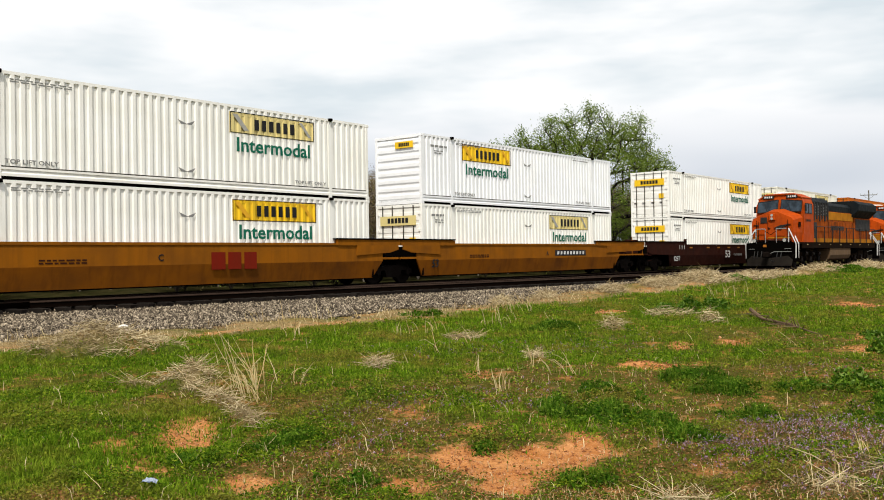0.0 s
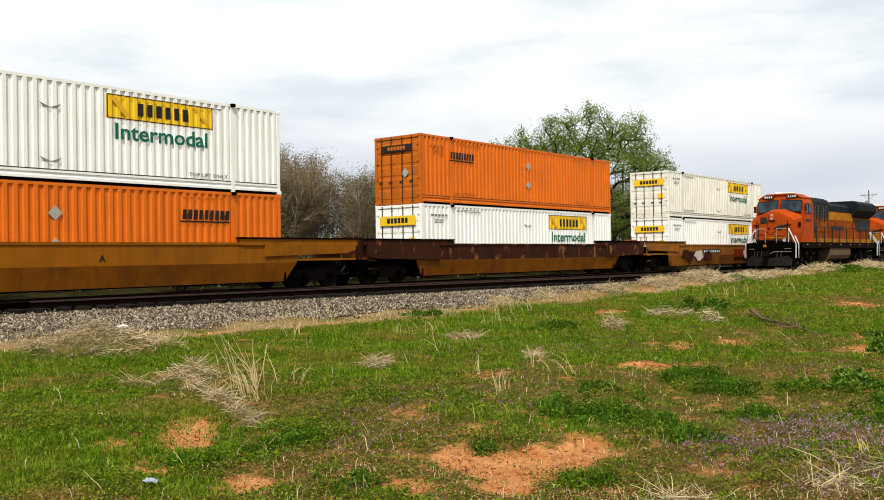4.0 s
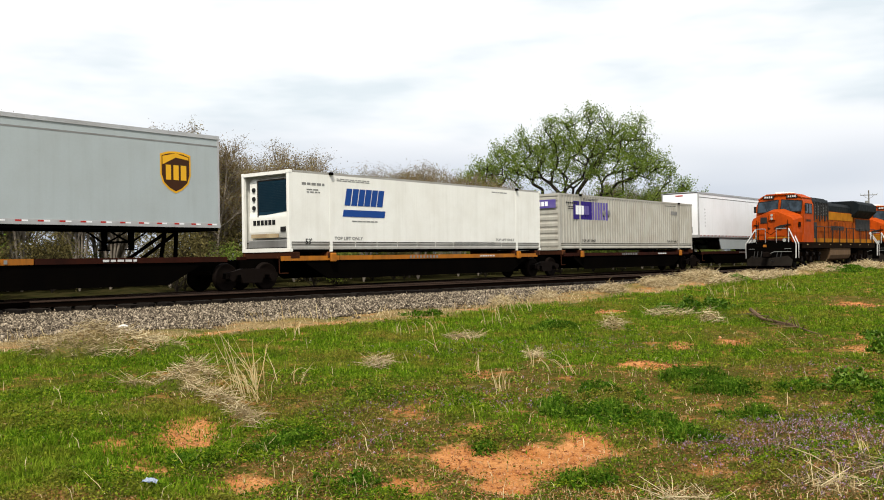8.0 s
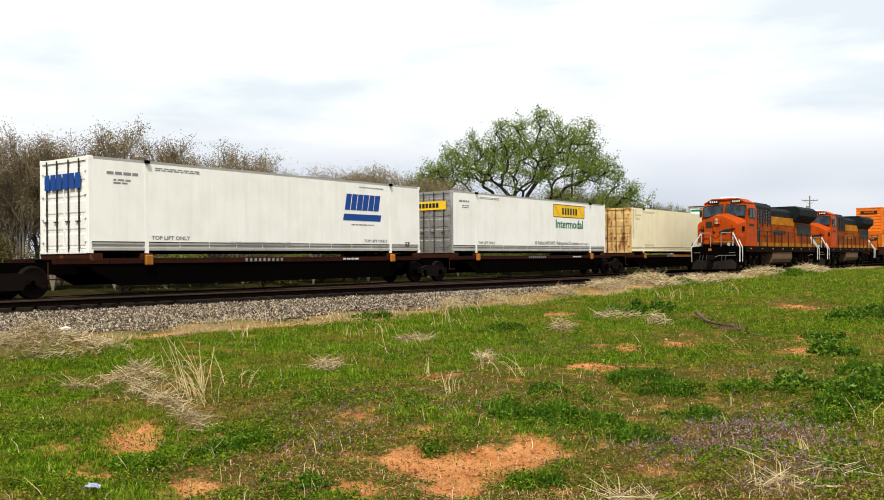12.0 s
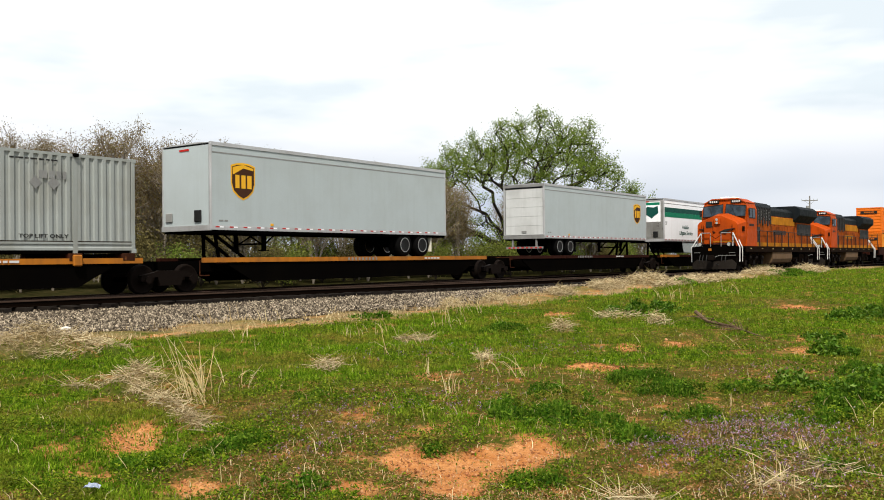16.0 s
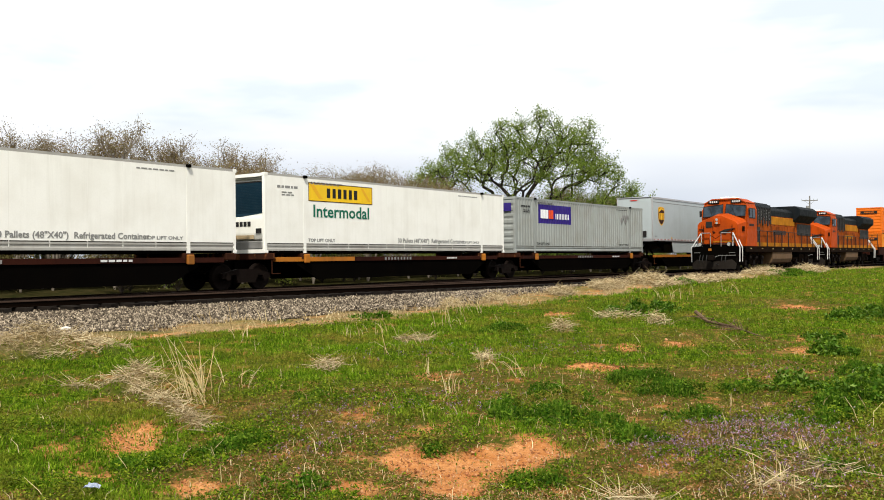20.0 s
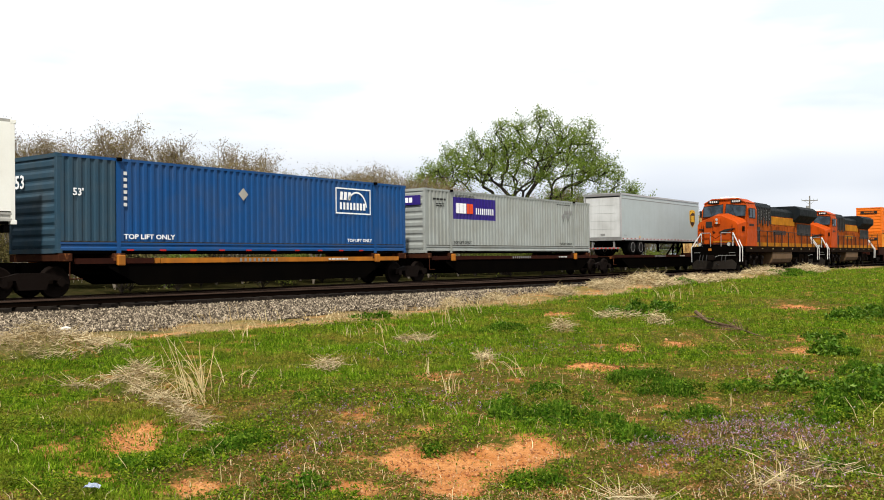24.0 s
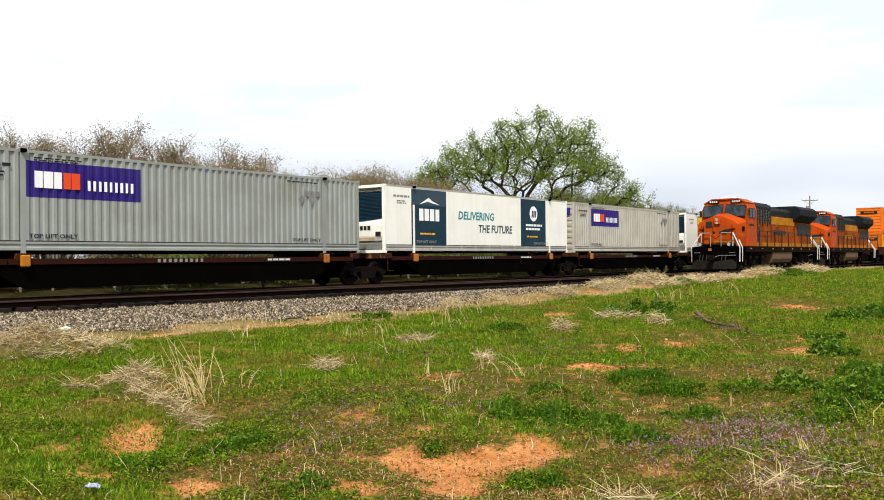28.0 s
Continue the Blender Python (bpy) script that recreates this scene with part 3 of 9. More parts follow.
def ties():
    rnd = random.Random(5)
    shapes = {}

    def plank(reach):
        """A tie from far end to near end; under the switch it reaches below both tracks."""
        key = (round(reach * 4), rnd.randrange(4))
        if key not in shapes:
            bm = box(B(), -0.115, 0.115, -1.40 - key[0] / 4, 1.3, -0.19, 0)
            bmesh.ops.subdivide_edges(bm, edges=[e for e in bm.edges if abs(e.verts[0].co.y - e.verts[1].co.y) > 1], cuts=2)
            for v in bm.verts:
                v.co += Vector((rnd.uniform(-0.014, 0.014), rnd.uniform(-0.09, 0.07), rnd.uniform(-0.012, 0.006)))
            shapes[key] = mesh_of(soften(bm, 0.012), TIE)
        return shapes[key]
    x = 6.0
    while x < 95:
        off = side_offset(x)
        part("tie", plank(off if off < 2.7 else 0), TIE, MAIN_TRACK, at=pose(x, MAIN + rnd.uniform(-0.06, 0.06), RAIL - 0.183, 0, 0, rnd.uniform(-1.5, 1.5)))
        if off >= 2.7:
            turn = math.degrees(math.atan2(near_track(x + 0.5) - near_track(x - 0.5), 1.0))
            part("tie", plank(0), TIE, SIDE_TRACK, at=pose(x + 0.2, near_track(x) + rnd.uniform(-0.06, 0.06), RAIL - 0.186, 0, 0, turn + rnd.uniform(-1.5, 1.5)))
        x += 0.61
    # far ties in one part
    bm = B()
    for i in range(330):
        for c in (MAIN, near_track(100)):
            xx = 96 + i * 0.61
            box(bm, xx - 0.115, xx + 0.115, c - 1.3, c + 1.3, RAIL - 0.37, RAIL - 0.185)
    tagged(part("far_ties", bm, TIE, MAIN_TRACK), kind="stuff")


ties()


def stone_mat(name, a, b_, c):
    m, nt, b = shader(name)
    geo = nt.nodes.new("ShaderNodeNewGeometry").outputs["Random Per Island"]
    r = nt.nodes.new("ShaderNodeValToRGB")
    r.color_ramp.elements[0].color, r.color_ramp.elements[1].color = (*a, 1), (*c, 1)
    r.color_ramp.elements.new(0.55).color = (*b_, 1)
    nt.links.new(geo, r.inputs[0])
    tc = nt.nodes.new("ShaderNodeTexCoord").outputs["Object"]
    nt.links.new(blend(nt, ranged(nt, noise_of(nt, tc, 20, 3), 0.35, 0.7, 0, 0.5), r.outputs[0], tuple(v * 0.4 for v in b_)), b.inputs["Base Color"])
    b.inputs["Roughness"].default_value = 0.9
    b.inputs["Specular IOR Level"].default_value = 0.1
    return m


def scatter_mesh(name, verts, tris, material, label, category):
    """One object from arrays of vertices and triangles."""
    me = bpy.data.meshes.new(name)
    me.vertices.add(len(verts))
    me.vertices.foreach_set("co", np.ascontiguousarray(verts, np.float32).ravel())
    me.loops.add(len(tris) * 3)
    me.loops.foreach_set("vertex_index", np.ascontiguousarray(tris, np.int32).ravel())
    me.polygons.add(len(tris))
    me.polygons.foreach_set("loop_start", np.arange(0, len(tris) * 3, 3, dtype=np.int32))
    me.update(calc_edges=True)
    me.materials.append(material)
    return tagged(new(name, me), label, category, kind="stuff")


def stones():
    rng = np.random.default_rng(4)
    want = 120000
    out = []
    while len(out) < want:
        # closer together where the camera is nearer
        a = rng.uniform(radians(8), radians(75))
        y = rng.uniform(13.8, 29.0)
        x = y / math.tan(a)
        if x > 75 or x < 4 or rng.uniform() > gravel_at(x, y) * (1.0 if y < near_track(x) - 1.44 else 0.12):
            continue
        out.append((x, y, lift(x, y)))
    p = np.array(out)
    n = len(p)
    base = np.array([(1, 0, 0), (-1, 0, 0), (0, 1, 0), (0, -1, 0), (0, 0, 1), (0, 0, -0.6)], float)
    tri = np.array([(0, 2, 4), (2, 1, 4), (1, 3, 4), (3, 0, 4), (2, 0, 5), (1, 2, 5), (3, 1, 5), (0, 3, 5)])
    size = (0.011 + 0.034 * rng.uniform(0, 1, n) ** 2.4)[:, None, None]
    turn = rng.uniform(0, math.tau, n)
    c, s = np.cos(turn)[:, None], np.sin(turn)[:, None]
    v = (base[None] + rng.normal(0, 0.28, (n, 6, 3))) * size
    x, y = v[..., 0] * c - v[..., 1] * s, v[..., 0] * s + v[..., 1] * c
    v = np.stack((x, y, v[..., 2] + rng.uniform(-0.02, 0.02, (n, 6))), -1) + p[:, None] + np.array((0, 0, 0.015))
    t = (tri[None] + 6 * np.arange(n)[:, None, None]).reshape(-1, 3)
    scatter_mesh("ballast", v.reshape(-1, 3), t, stone_mat("crushed_stone", (0.008, 0.006, 0.004), (0.130, 0.102, 0.072), (0.52, 0.43, 0.31)), "grey and pinkish crushed stone track ballast", "ballast")


stones()


def clods():
    """Small lumps of red earth on the bare patches."""
    rng = np.random.default_rng(14)
    pts = []
    for cx, cy, a, b_, turn, much in BARE:
        n = int((1800 * a * b_ + 50) * much)
        for u, v in rng.normal(0, 0.55, (n, 2)):
            c, s = math.cos(radians(turn)), math.sin(radians(turn))
            x, y = cx + u * a * c - v * b_ * s, cy + u * a * s + v * b_ * c
            if bare_at(x, y) > 0.2:
                pts.append((x, y, lift(x, y)))
    p = np.array(pts)
    n = len(p)
    base = np.array([(1, 0, 0), (-1, 0, 0), (0, 1, 0), (0, -1, 0), (0, 0, 0.8), (0, 0, -0.6)], float)
    tri = np.array([(0, 2, 4), (2, 1, 4), (1, 3, 4), (3, 0, 4), (2, 0, 5), (1, 2, 5), (3, 1, 5), (0, 3, 5)])
    size = (0.003 + 0.014 * rng.uniform(0, 1, n) ** 4)[:, None, None] * (0.6 + np.hypot(p[:, 0], p[:, 1]) / 12)[:, None, None]
    v = (base[None] + rng.normal(0, 0.25, (n, 6, 3))) * size + p[:, None]
    t = (tri[None] + 6 * np.arange(n)[:, None, None]).reshape(-1, 3)
    scatter_mesh("earth_clods", v.reshape(-1, 3), t, stone_mat("red_earth_clod", (0.14, 0.048, 0.015), (0.36, 0.140, 0.052), (0.54, 0.29, 0.145)), "small lumps of bare red earth", "earth")


clods()


# ------------------------------------------------------------ train: boxes
CACHE = {}


def shared(key, material, make, smooth=False):
    """A mesh made once and used by all alike parts."""
    key = (*key, material.name)
    if key not in CACHE:
        CACHE[key] = mesh_of(make(), material, smooth)
    return CACHE[key]


def corrugated(x0, x1, z0, z1, y, depth=0.045, pitch=0.28, sign=1):
    """A sheet of upright trapezoid waves, its crests at y, its troughs inward."""
    bm = B()
    cols = []
    x, k = x0, 0
    lens = (0.105, 0.035, 0.105, 0.035)
    while x < x1 - 1e-6:
        cols.append((x, 0 if k % 4 in (0, 1) else depth))
        x += lens[k % 4] * pitch / 0.28
        k += 1
    cols.append((x1, cols[-1][1]))
    a = [bm.verts.new((x, y + sign * d, z0)) for x, d in cols]
    b_ = [bm.verts.new((x, y + sign * d, z1)) for x, d in cols]
    for i in range(len(a) - 1):
        bm.faces.new((a[i], a[i + 1], b_[i + 1], b_[i]) if sign > 0 else (a[i], b_[i], b_[i + 1], a[i + 1]))
    return bm


def ribbed_end(x, y0, y1, z0, z1, n=8):
    """An end wall folded into n long level ribs, with their ends closed."""
    bm = B()
    h = (z1 - z0) / n
    line = [(x + 0.03, z0)]
    for i in range(n):
        za = z0 + i * h
        line += [(x + 0.03, za + 0.08 * h), (x, za + 0.30 * h), (x, za + 0.70 * h), (x + 0.03, za + 0.92 * h)]
    line += [(x + 0.03, z1), (x + 0.06, z1), (x + 0.06, z0)]
    return prism(bm, line, y0, y1)


SIDE_SECTIONS = 2.03        # lifting posts stand this far from each end


def container(name, label, body, L=16.15, H=2.9, W=2.59, style="corrugated", end="doors", endmat=None, first=None, group="containers"):
    """A freight container. Its origin lies under the middle of the end that faces the camera's side of the line."""
    ob = thing(name, label, "container", group)
    w = W / 2
    posts = (SIDE_SECTIONS, L - SIDE_SECTIONS)
    endmat = endmat or body
    cuts = [0.12, posts[0] - 0.07, posts[0] + 0.07, posts[1] - 0.07, posts[1] + 0.07, L - 0.12]
    for sgn in (-1, 1):
        for k in range(3):
            a, b_ = cuts[2 * k], cuts[2 * k + 1]
            mt = first if (first and k == 0) else body
            if style == "corrugated":
                me = shared(("corr", a, b_, H, sgn, W), mt, lambda: corrugated(a, b_, 0.36, H - 0.09, sgn * w, sign=-sgn))
            else:
                me = shared(("flat", a, b_, H, sgn, W), mt, lambda: box(B(), a, b_, min(sgn * w, sgn * (w - 0.03)), max(sgn * w, sgn * (w - 0.03)), 0.36, H - 0.09))
                if sgn < 0 and k == 1:
                    for i in range(1, 10):
                        part("panel_seam", shared(("rseam", H), mt, lambda: box(B(), -0.010, 0.010, -w - 0.002, -w + 0.01, 0.18, H - 0.1)), mt, ob, at=pose(a + (b_ - a) * i / 10, 0, 0))
            part("side_panel", me, mt, ob)
        for k, (px, mt) in enumerate(((posts[0], body), (posts[1], body))):
            part("lift_post", shared(("lp", px, sgn, H, W), mt, lambda: box(B(), px - 0.07, px + 0.07, min(sgn * (w + 0.006), sgn * (w - 0.09)), max(sgn * (w + 0.006), sgn * (w - 0.09)), 0.0, H)), mt, ob)
            part("lift_casting", shared(("lc", px, sgn, H, W), DARK, lambda: soften(box(B(), px - 0.075, px + 0.075, sgn * w - 0.1, sgn * w + 0.03, H - 0.09, H + 0.012), 0.01)), DARK, ob)
        railmat = RAIL_GREY if body is REEFER else body
        part("bottom_rail", shared(("br", sgn, L, W), railmat, lambda: prism_x(B(), [(sgn * (w + 0.002), 0.085), (sgn * (w + 0.002), 0.16), (sgn * (w - 0.022), 0.185), (sgn * (w - 0.022), 0.245), (sgn * (w + 0.002), 0.265), (sgn * (w + 0.002), 0.325), (sgn * (w - 0.10), 0.325), (sgn * (w - 0.10), 0.085)], 0.1, L - 0.1)), railmat, ob)
        # dark strips stand in for the recess above the rail and the gap below
        part("rail_seam", shared(("rs", sgn, L, W), SEAM, lambda: box(B(), 0.1, L - 0.1, sgn * (w - 0.06) - 0.05, sgn * (w - 0.06) + 0.05, 0.325, 0.36)), SEAM, ob)
        part("under_rail", shared(("ur", sgn, L, W), DARK, lambda: box(B(), 0.18, L - 0.18, sgn * (w - 0.09) - 0.05, sgn * (w - 0.09) + 0.05, -0.01, 0.085)), DARK, ob)
        part("top_rail", shared(("tr", sgn, L, H, W), railmat, lambda: box(B(), 0.1, L - 0.1, sgn * w - (0.06 if sgn > 0 else 0), sgn * w + (0 if sgn > 0 else 0.06), H - 0.09, H - 0.005)), railmat, ob)
        for px in (0.0, L - 0.13):
            mt = endmat if px == 0 else body
            part("corner_post", shared(("cp", px, sgn, H, W), mt, lambda: soften(box(B(), px, px + 0.13, sgn * w - (0.13 if sgn > 0 else 0), sgn * w + (0 if sgn > 0 else 0.13), 0.11, H - 0.11), 0.012)), mt, ob)
            for pz in (0.0, H - 0.118):
                part("corner_casting", shared(("cc", px, pz, sgn, W), mt, lambda: soften(box(B(), px - 0.005, px + 0.172, sgn * (w - 0.075) - 0.08, sgn * (w - 0.075) + 0.08, pz, pz + 0.118), 0.01)), mt, ob)
    part("roof", shared(("roof", L, H, W), body, lambda: box(B(), 0.02, L - 0.02, -w + 0.05, w - 0.05, H - 0.05, H - 0.012)), body, ob)
    part("floor", shared(("floor", L, W), DARK, lambda: box(B(), 0.05, L - 0.05, -w + 0.1, w - 0.1, 0.10, 0.16)), DARK, ob)
    part("end_wall", shared(("far", L, H, W), body, lambda: box(B(), L - 0.09, L - 0.04, -w + 0.12, w - 0.12, 0.1, H - 0.1)), body, ob)
    part("header", shared(("hd", H, W), endmat, lambda: box(B(), 0.0, 0.09, -w + 0.13, w - 0.13, H - 0.13, H - 0.01)), endmat, ob)
    part("sill", shared(("sl", H, W), endmat, lambda: box(B(), 0.0, 0.09, -w + 0.13, w - 0.13, 0.0, 0.14)), endmat, ob)
    if end == "ribs":
        part("end_wall", shared(("ribs", H, W), endmat, lambda: ribbed_end(0.02, -w + 0.13, w - 0.13, 0.14, H - 0.13, 8)), endmat, ob)
    elif end == "doors":
        for sgn in (-1, 1):
            y0, y1 = (-w + 0.135, -0.008) if sgn < 0 else (0.008, w - 0.135)

            def leaf(y0=y0, y1=y1):
                bm = box(B(), 0.035, 0.07, y0, y1, 0.15, H - 0.14)
                for i in range(5):
                    za = 0.22 + i * (H - 0.45) / 5
                    prism(bm, [(0.02, za + 0.04), (0.02, za + 0.36), (0.035, za + 0.40), (0.035, za)], y0 + 0.05, y1 - 0.05)
                return bm
            door = part("door", shared(("leaf", sgn, H, W), endmat, leaf), endmat, ob)
            for yy in (y0 + 0.28 * (y1 - y0), y0 + 0.76 * (y1 - y0)):
                part("lock_rod", shared(("rod", yy, H), SEAM, lambda: box(tube(B(), (-0.015, yy, 0.06), (-0.015, yy, H - 0.06), 0.026, n=6), -0.035, 0.03, yy - 0.03, yy + 0.16, 0.95, 0.985)), SEAM, door)
            for zz in (0.35, 1.05, 1.75, 2.45):
                yh = y0 if sgn < 0 else y1
                part("hinge", shared(("hinge", zz, sgn, W), endmat, lambda: box(B(), -0.01, 0.05, yh - 0.07, yh + 0.07, zz, zz + 0.10)), endmat, door)
    elif end == "reefer":
        part("end_wall", shared(("rw", H, W), body, lambda: box(B(), 0.42, 0.46, -w + 0.06, w - 0.06, 0.05, H - 0.05)), body, ob)

        def hull():
            bm = B()
            prism(bm, [(0.42, 0.50), (0.20, 0.50), (0.12, 0.70), (0.12, 1.25), (0.16, 1.45), (0.16, 2.55), (0.25, 2.68), (0.42, 2.70)], -w + 0.16, w - 0.26)
            return soften(bm, 0.03)
        unit = part("cooling_unit", shared(("unit", W), REEFER, hull), REEFER, ob, "white refrigeration unit")

        def grille():
            bm = prism_x(B(), [(-w + 0.20, 1.46), (0.50, 1.30), (0.50, 2.58), (-w + 0.20, 2.58)], 0.138, 0.152)
            for i in range(18):
                z = 1.50 + i * 0.058
                box(bm, 0.120, 0.142, -w + 0.22, 0.48, z, z + 0.022)
            return bm
        part("grille", shared(("grl", W), TEAL, grille), TEAL, unit, "dark cooling grille")
        part("grille_frame", shared(("grlf", W), SEAM, lambda: box(box(B(), 0.112, 0.15, 0.50, 0.54, 1.28, 2.62), 0.112, 0.15, -w + 0.18, 0.50, 2.58, 2.62)), SEAM, unit)
        for zz in (1.62, 1.95, 2.28):
            part("gauge", shared(("gauge", zz, W), BLACK, lambda: tube(B(), (0.115, 0.76, zz), (0.155, 0.76, zz), 0.085, n=12)), BLACK, unit)
        part("logo_mark", shared(("rlogo", W), BLACK, lambda: [bm for bm in [B()] if [box(bm, 0.110, 0.119, 0.62 - i * 0.21, 0.78 - i * 0.21, 0.98, 1.16) for i in range(6)]][0]), BLACK, unit)
        part("control_box", shared(("ctl", W), BLACK, lambda: box(B(), 0.10, 0.125, -1.0, -0.72, 0.72, 0.90)), BLACK, unit)
        part("drip_panel", shared(("drip", W), STAINED, lambda: box(B(), 0.105, 0.125, -0.6, 0.9, 0.52, 0.66)), STAINED, unit, "rust-stained lower panel")
        for yy in (-w + 0.05, w - 0.05):
            part("guard_post", shared(("gpost", yy), body, lambda: tube(B(), (0.04, yy, 0.05), (0.04, yy, H - 0.05), 0.045, n=8)), body, ob)
        part("hose", shared(("rhose", W), BLUE, lambda: tube(B(), (0.10, -w + 0.10, 0.5), (0.10, -w + 0.10, 2.5), 0.022, n=6)), BLUE, ob, "blue service hose")
        for zz in (0.55, 1.05, 1.55, 2.05, 2.4):
            part("rung", shared(("rung", zz, W), body, lambda: tube(B(), (0.05, -w + 0.06, zz), (0.42, -w + 0.06, zz), 0.025, n=6)), body, ob)
        part("fuel_box", shared(("fb", W), ALU_DARK, lambda: soften(box(B(), 0.08, 0.4, -w + 0.25, w - 0.25, 0.14, 0.44), 0.03)), ALU_DARK, ob)
    return ob


def flatstrip(x0, x1, z0, z1, y, wave, a=0.0, t=0.004):
    """A thin decal on the near side: it follows the waves of a wavy side."""
    if not wave:
        return box(B(), x0, x1, y - t, y, z0, z1)
    lens = (0.105, 0.035, 0.105, 0.035)
    bm = B()
    cols, x, k = [], a, 0
    while x < x1 + 0.3:
        cols.append((x, 0 if k % 4 in (0, 1) else 0.045))
        x += lens[k % 4]
        k += 1
    xs = np.array([c[0] for c in cols])
    ds = np.array([c[1] for c in cols])
    inner = [(x0, float(np.interp(x0, xs, ds)))] + [c for c in cols if x0 < c[0] < x1] + [(x1, float(np.interp(x1, xs, ds)))]
    lo = [bm.verts.new((x, y + d - t, z0)) for x, d in inner]
    hi = [bm.verts.new((x, y + d - t, z1)) for x, d in inner]
    for i in range(len(lo) - 1):
        bm.faces.new((lo[i], lo[i + 1], hi[i + 1], hi[i]))
    return bm


NEAR = -2.59 / 2
WAVE0 = SIDE_SECTIONS + 0.07      # where the middle panel's waves begin


def words(ob, text, x, z, size, material, y=NEAR, fit=None, slant=0.0):
    me = lettering(text, size, material, slant)
    if fit:
        me = lettering(text, size, material, slant, round(fit / text_width(me), 3))
    return part("lettering", me, material, ob, at=pose(x, y - 0.008, z))


def small_marks(ob, L=16.15, wave=True, material=GREY_MARK, seed=1):
    part("stencil", bars(2, 2.35, 4.1, 2.60, 2.72, NEAR - 0.004, seed), material, ob)
    part("stencil", bars(1, L - 4.0, L - 2.4, 2.62, 2.70, NEAR - 0.004, seed + 1), material, ob)
    part("stencil", bars(1, 0.62, 1.72, 2.36, 2.52, NEAR - 0.004, seed + 2), material, ob)
    part("stencil", bars(2, 0.85, 1.5, 2.10, 2.28, NEAR - 0.004, seed + 3), material, ob)
    words(ob, "TOP LIFT ONLY", 2.2, 0.43, 0.17, material, fit=1.5)
    words(ob, "TOP LIFT ONLY", L - 3.75, 0.44, 0.15, material, fit=1.5)


def diamond(ob, x, z, size=0.27, y=NEAR, material=PLACARD, end=False):
    bm = B()
    prism(bm, [(-size, 0), (0, -size), (size, 0), (0, size)], -0.004, 0.004)
    part("placard", bm, material, ob, at=pose(-0.012, y, z, 0, 0, 90) if end else pose(x, y - 0.006, z))


def intermodal_logo(ob, x, wave, faded=False):
    plate = YELLOW_FADED if faded else YELLOW
    p = part("logo_panel", flatstrip(x, x + 3.72, 1.97, 2.68, NEAR, wave, WAVE0), plate, ob, "faded yellow logo panel" if faded else "yellow logo panel")
    y = NEAR - 0.006
    part("logo_border", box(box(box(box(B(), x, x + 3.72, y - 0.004, y, 1.97, 2.0), x, x + 3.72, y - 0.004, y, 2.65, 2.68), x, x + 0.03, y - 0.004, y, 2.0, 2.65), x + 3.69, x + 3.72, y - 0.004, y, 2.0, 2.65), BLACK if faded else SHIELD, p)
    part("logo_mark", sign_blocks(6, x + 0.95, x + 2.85, 2.13, 2.50, y, seed=4, bold=0.66), BLACK, p)
    for pts in ([(x + 0.08, 2.60), (x + 0.30, 2.60), (x + 0.78, 2.08), (x + 0.56, 2.08)], [(x + 3.0, 2.60), (x + 3.15, 2.60), (x + 3.6, 2.10), (x + 3.45, 2.10)]):
        part("logo_scroll", prism(B(), pts, y - 0.003, y), GOLD if not faded else PLACARD, p)
    words(ob, "Intermodal", x + 0.22, 1.38, 0.66, GREEN, fit=3.25)


def end_plate(ob, material=YELLOW, z0=2.02, z1=2.42, blocks=BLACK, y0=-1.0, y1=1.0):
    p = part("end_logo", box(B(), -0.045, -0.039, y0, y1, z0, z1), material, ob, "logo plate on the end")
    bm = B()
    n = 6
    for i in range(n):
        w = (y1 - y0) * 0.6 / n
        a = y0 + (y1 - y0) * 0.2 + i * w
        box(bm, -0.052, -0.046, a + 0.12 * w, a + 0.88 * w, z0 + 0.25 * (z1 - z0), z1 - 0.22 * (z1 - z0))
    part("logo_mark", bm, blocks, p)


GROUPS = {"jb": "white intermodal containers", "sch": "orange containers", "parcel": "grey containers"}


def white_box(logo_at, body=None, end="doors", faded=False, seed=1):
    body = body or WHITE
    tone = "clean white" if body in (WHITE_NEW,) else "yellowed white" if body == WHITE_DULL else "white"
    ob = container("container", f"{tone} corrugated container with {'faded' if faded else 'yellow'} logo and green lettering", body, end=end, group=GROUPS["jb"])
    intermodal_logo(ob, logo_at, True, faded)
    small_marks(ob, seed=seed)
    if end == "doors":
        end_plate(ob, YELLOW_FADED if faded else YELLOW)
        part("label_sheet", box(B(), -0.022, -0.012, -0.95, -0.62, 1.2, 1.5), YELLOW, ob)
    else:
        end_plate(ob, YELLOW, 2.35, 2.62, y0=-0.9, y1=0.1)
    for zz in (0.55, 2.05):
        bm = prism(B(), [(7.7, zz), (8.1, zz), (8.22, zz + 0.14), (7.9, zz + 0.02), (7.58, zz + 0.14)], NEAR - 0.006, NEAR - 0.001)
        part("placard_holder", bm, GREY_MARK, ob)
    return ob


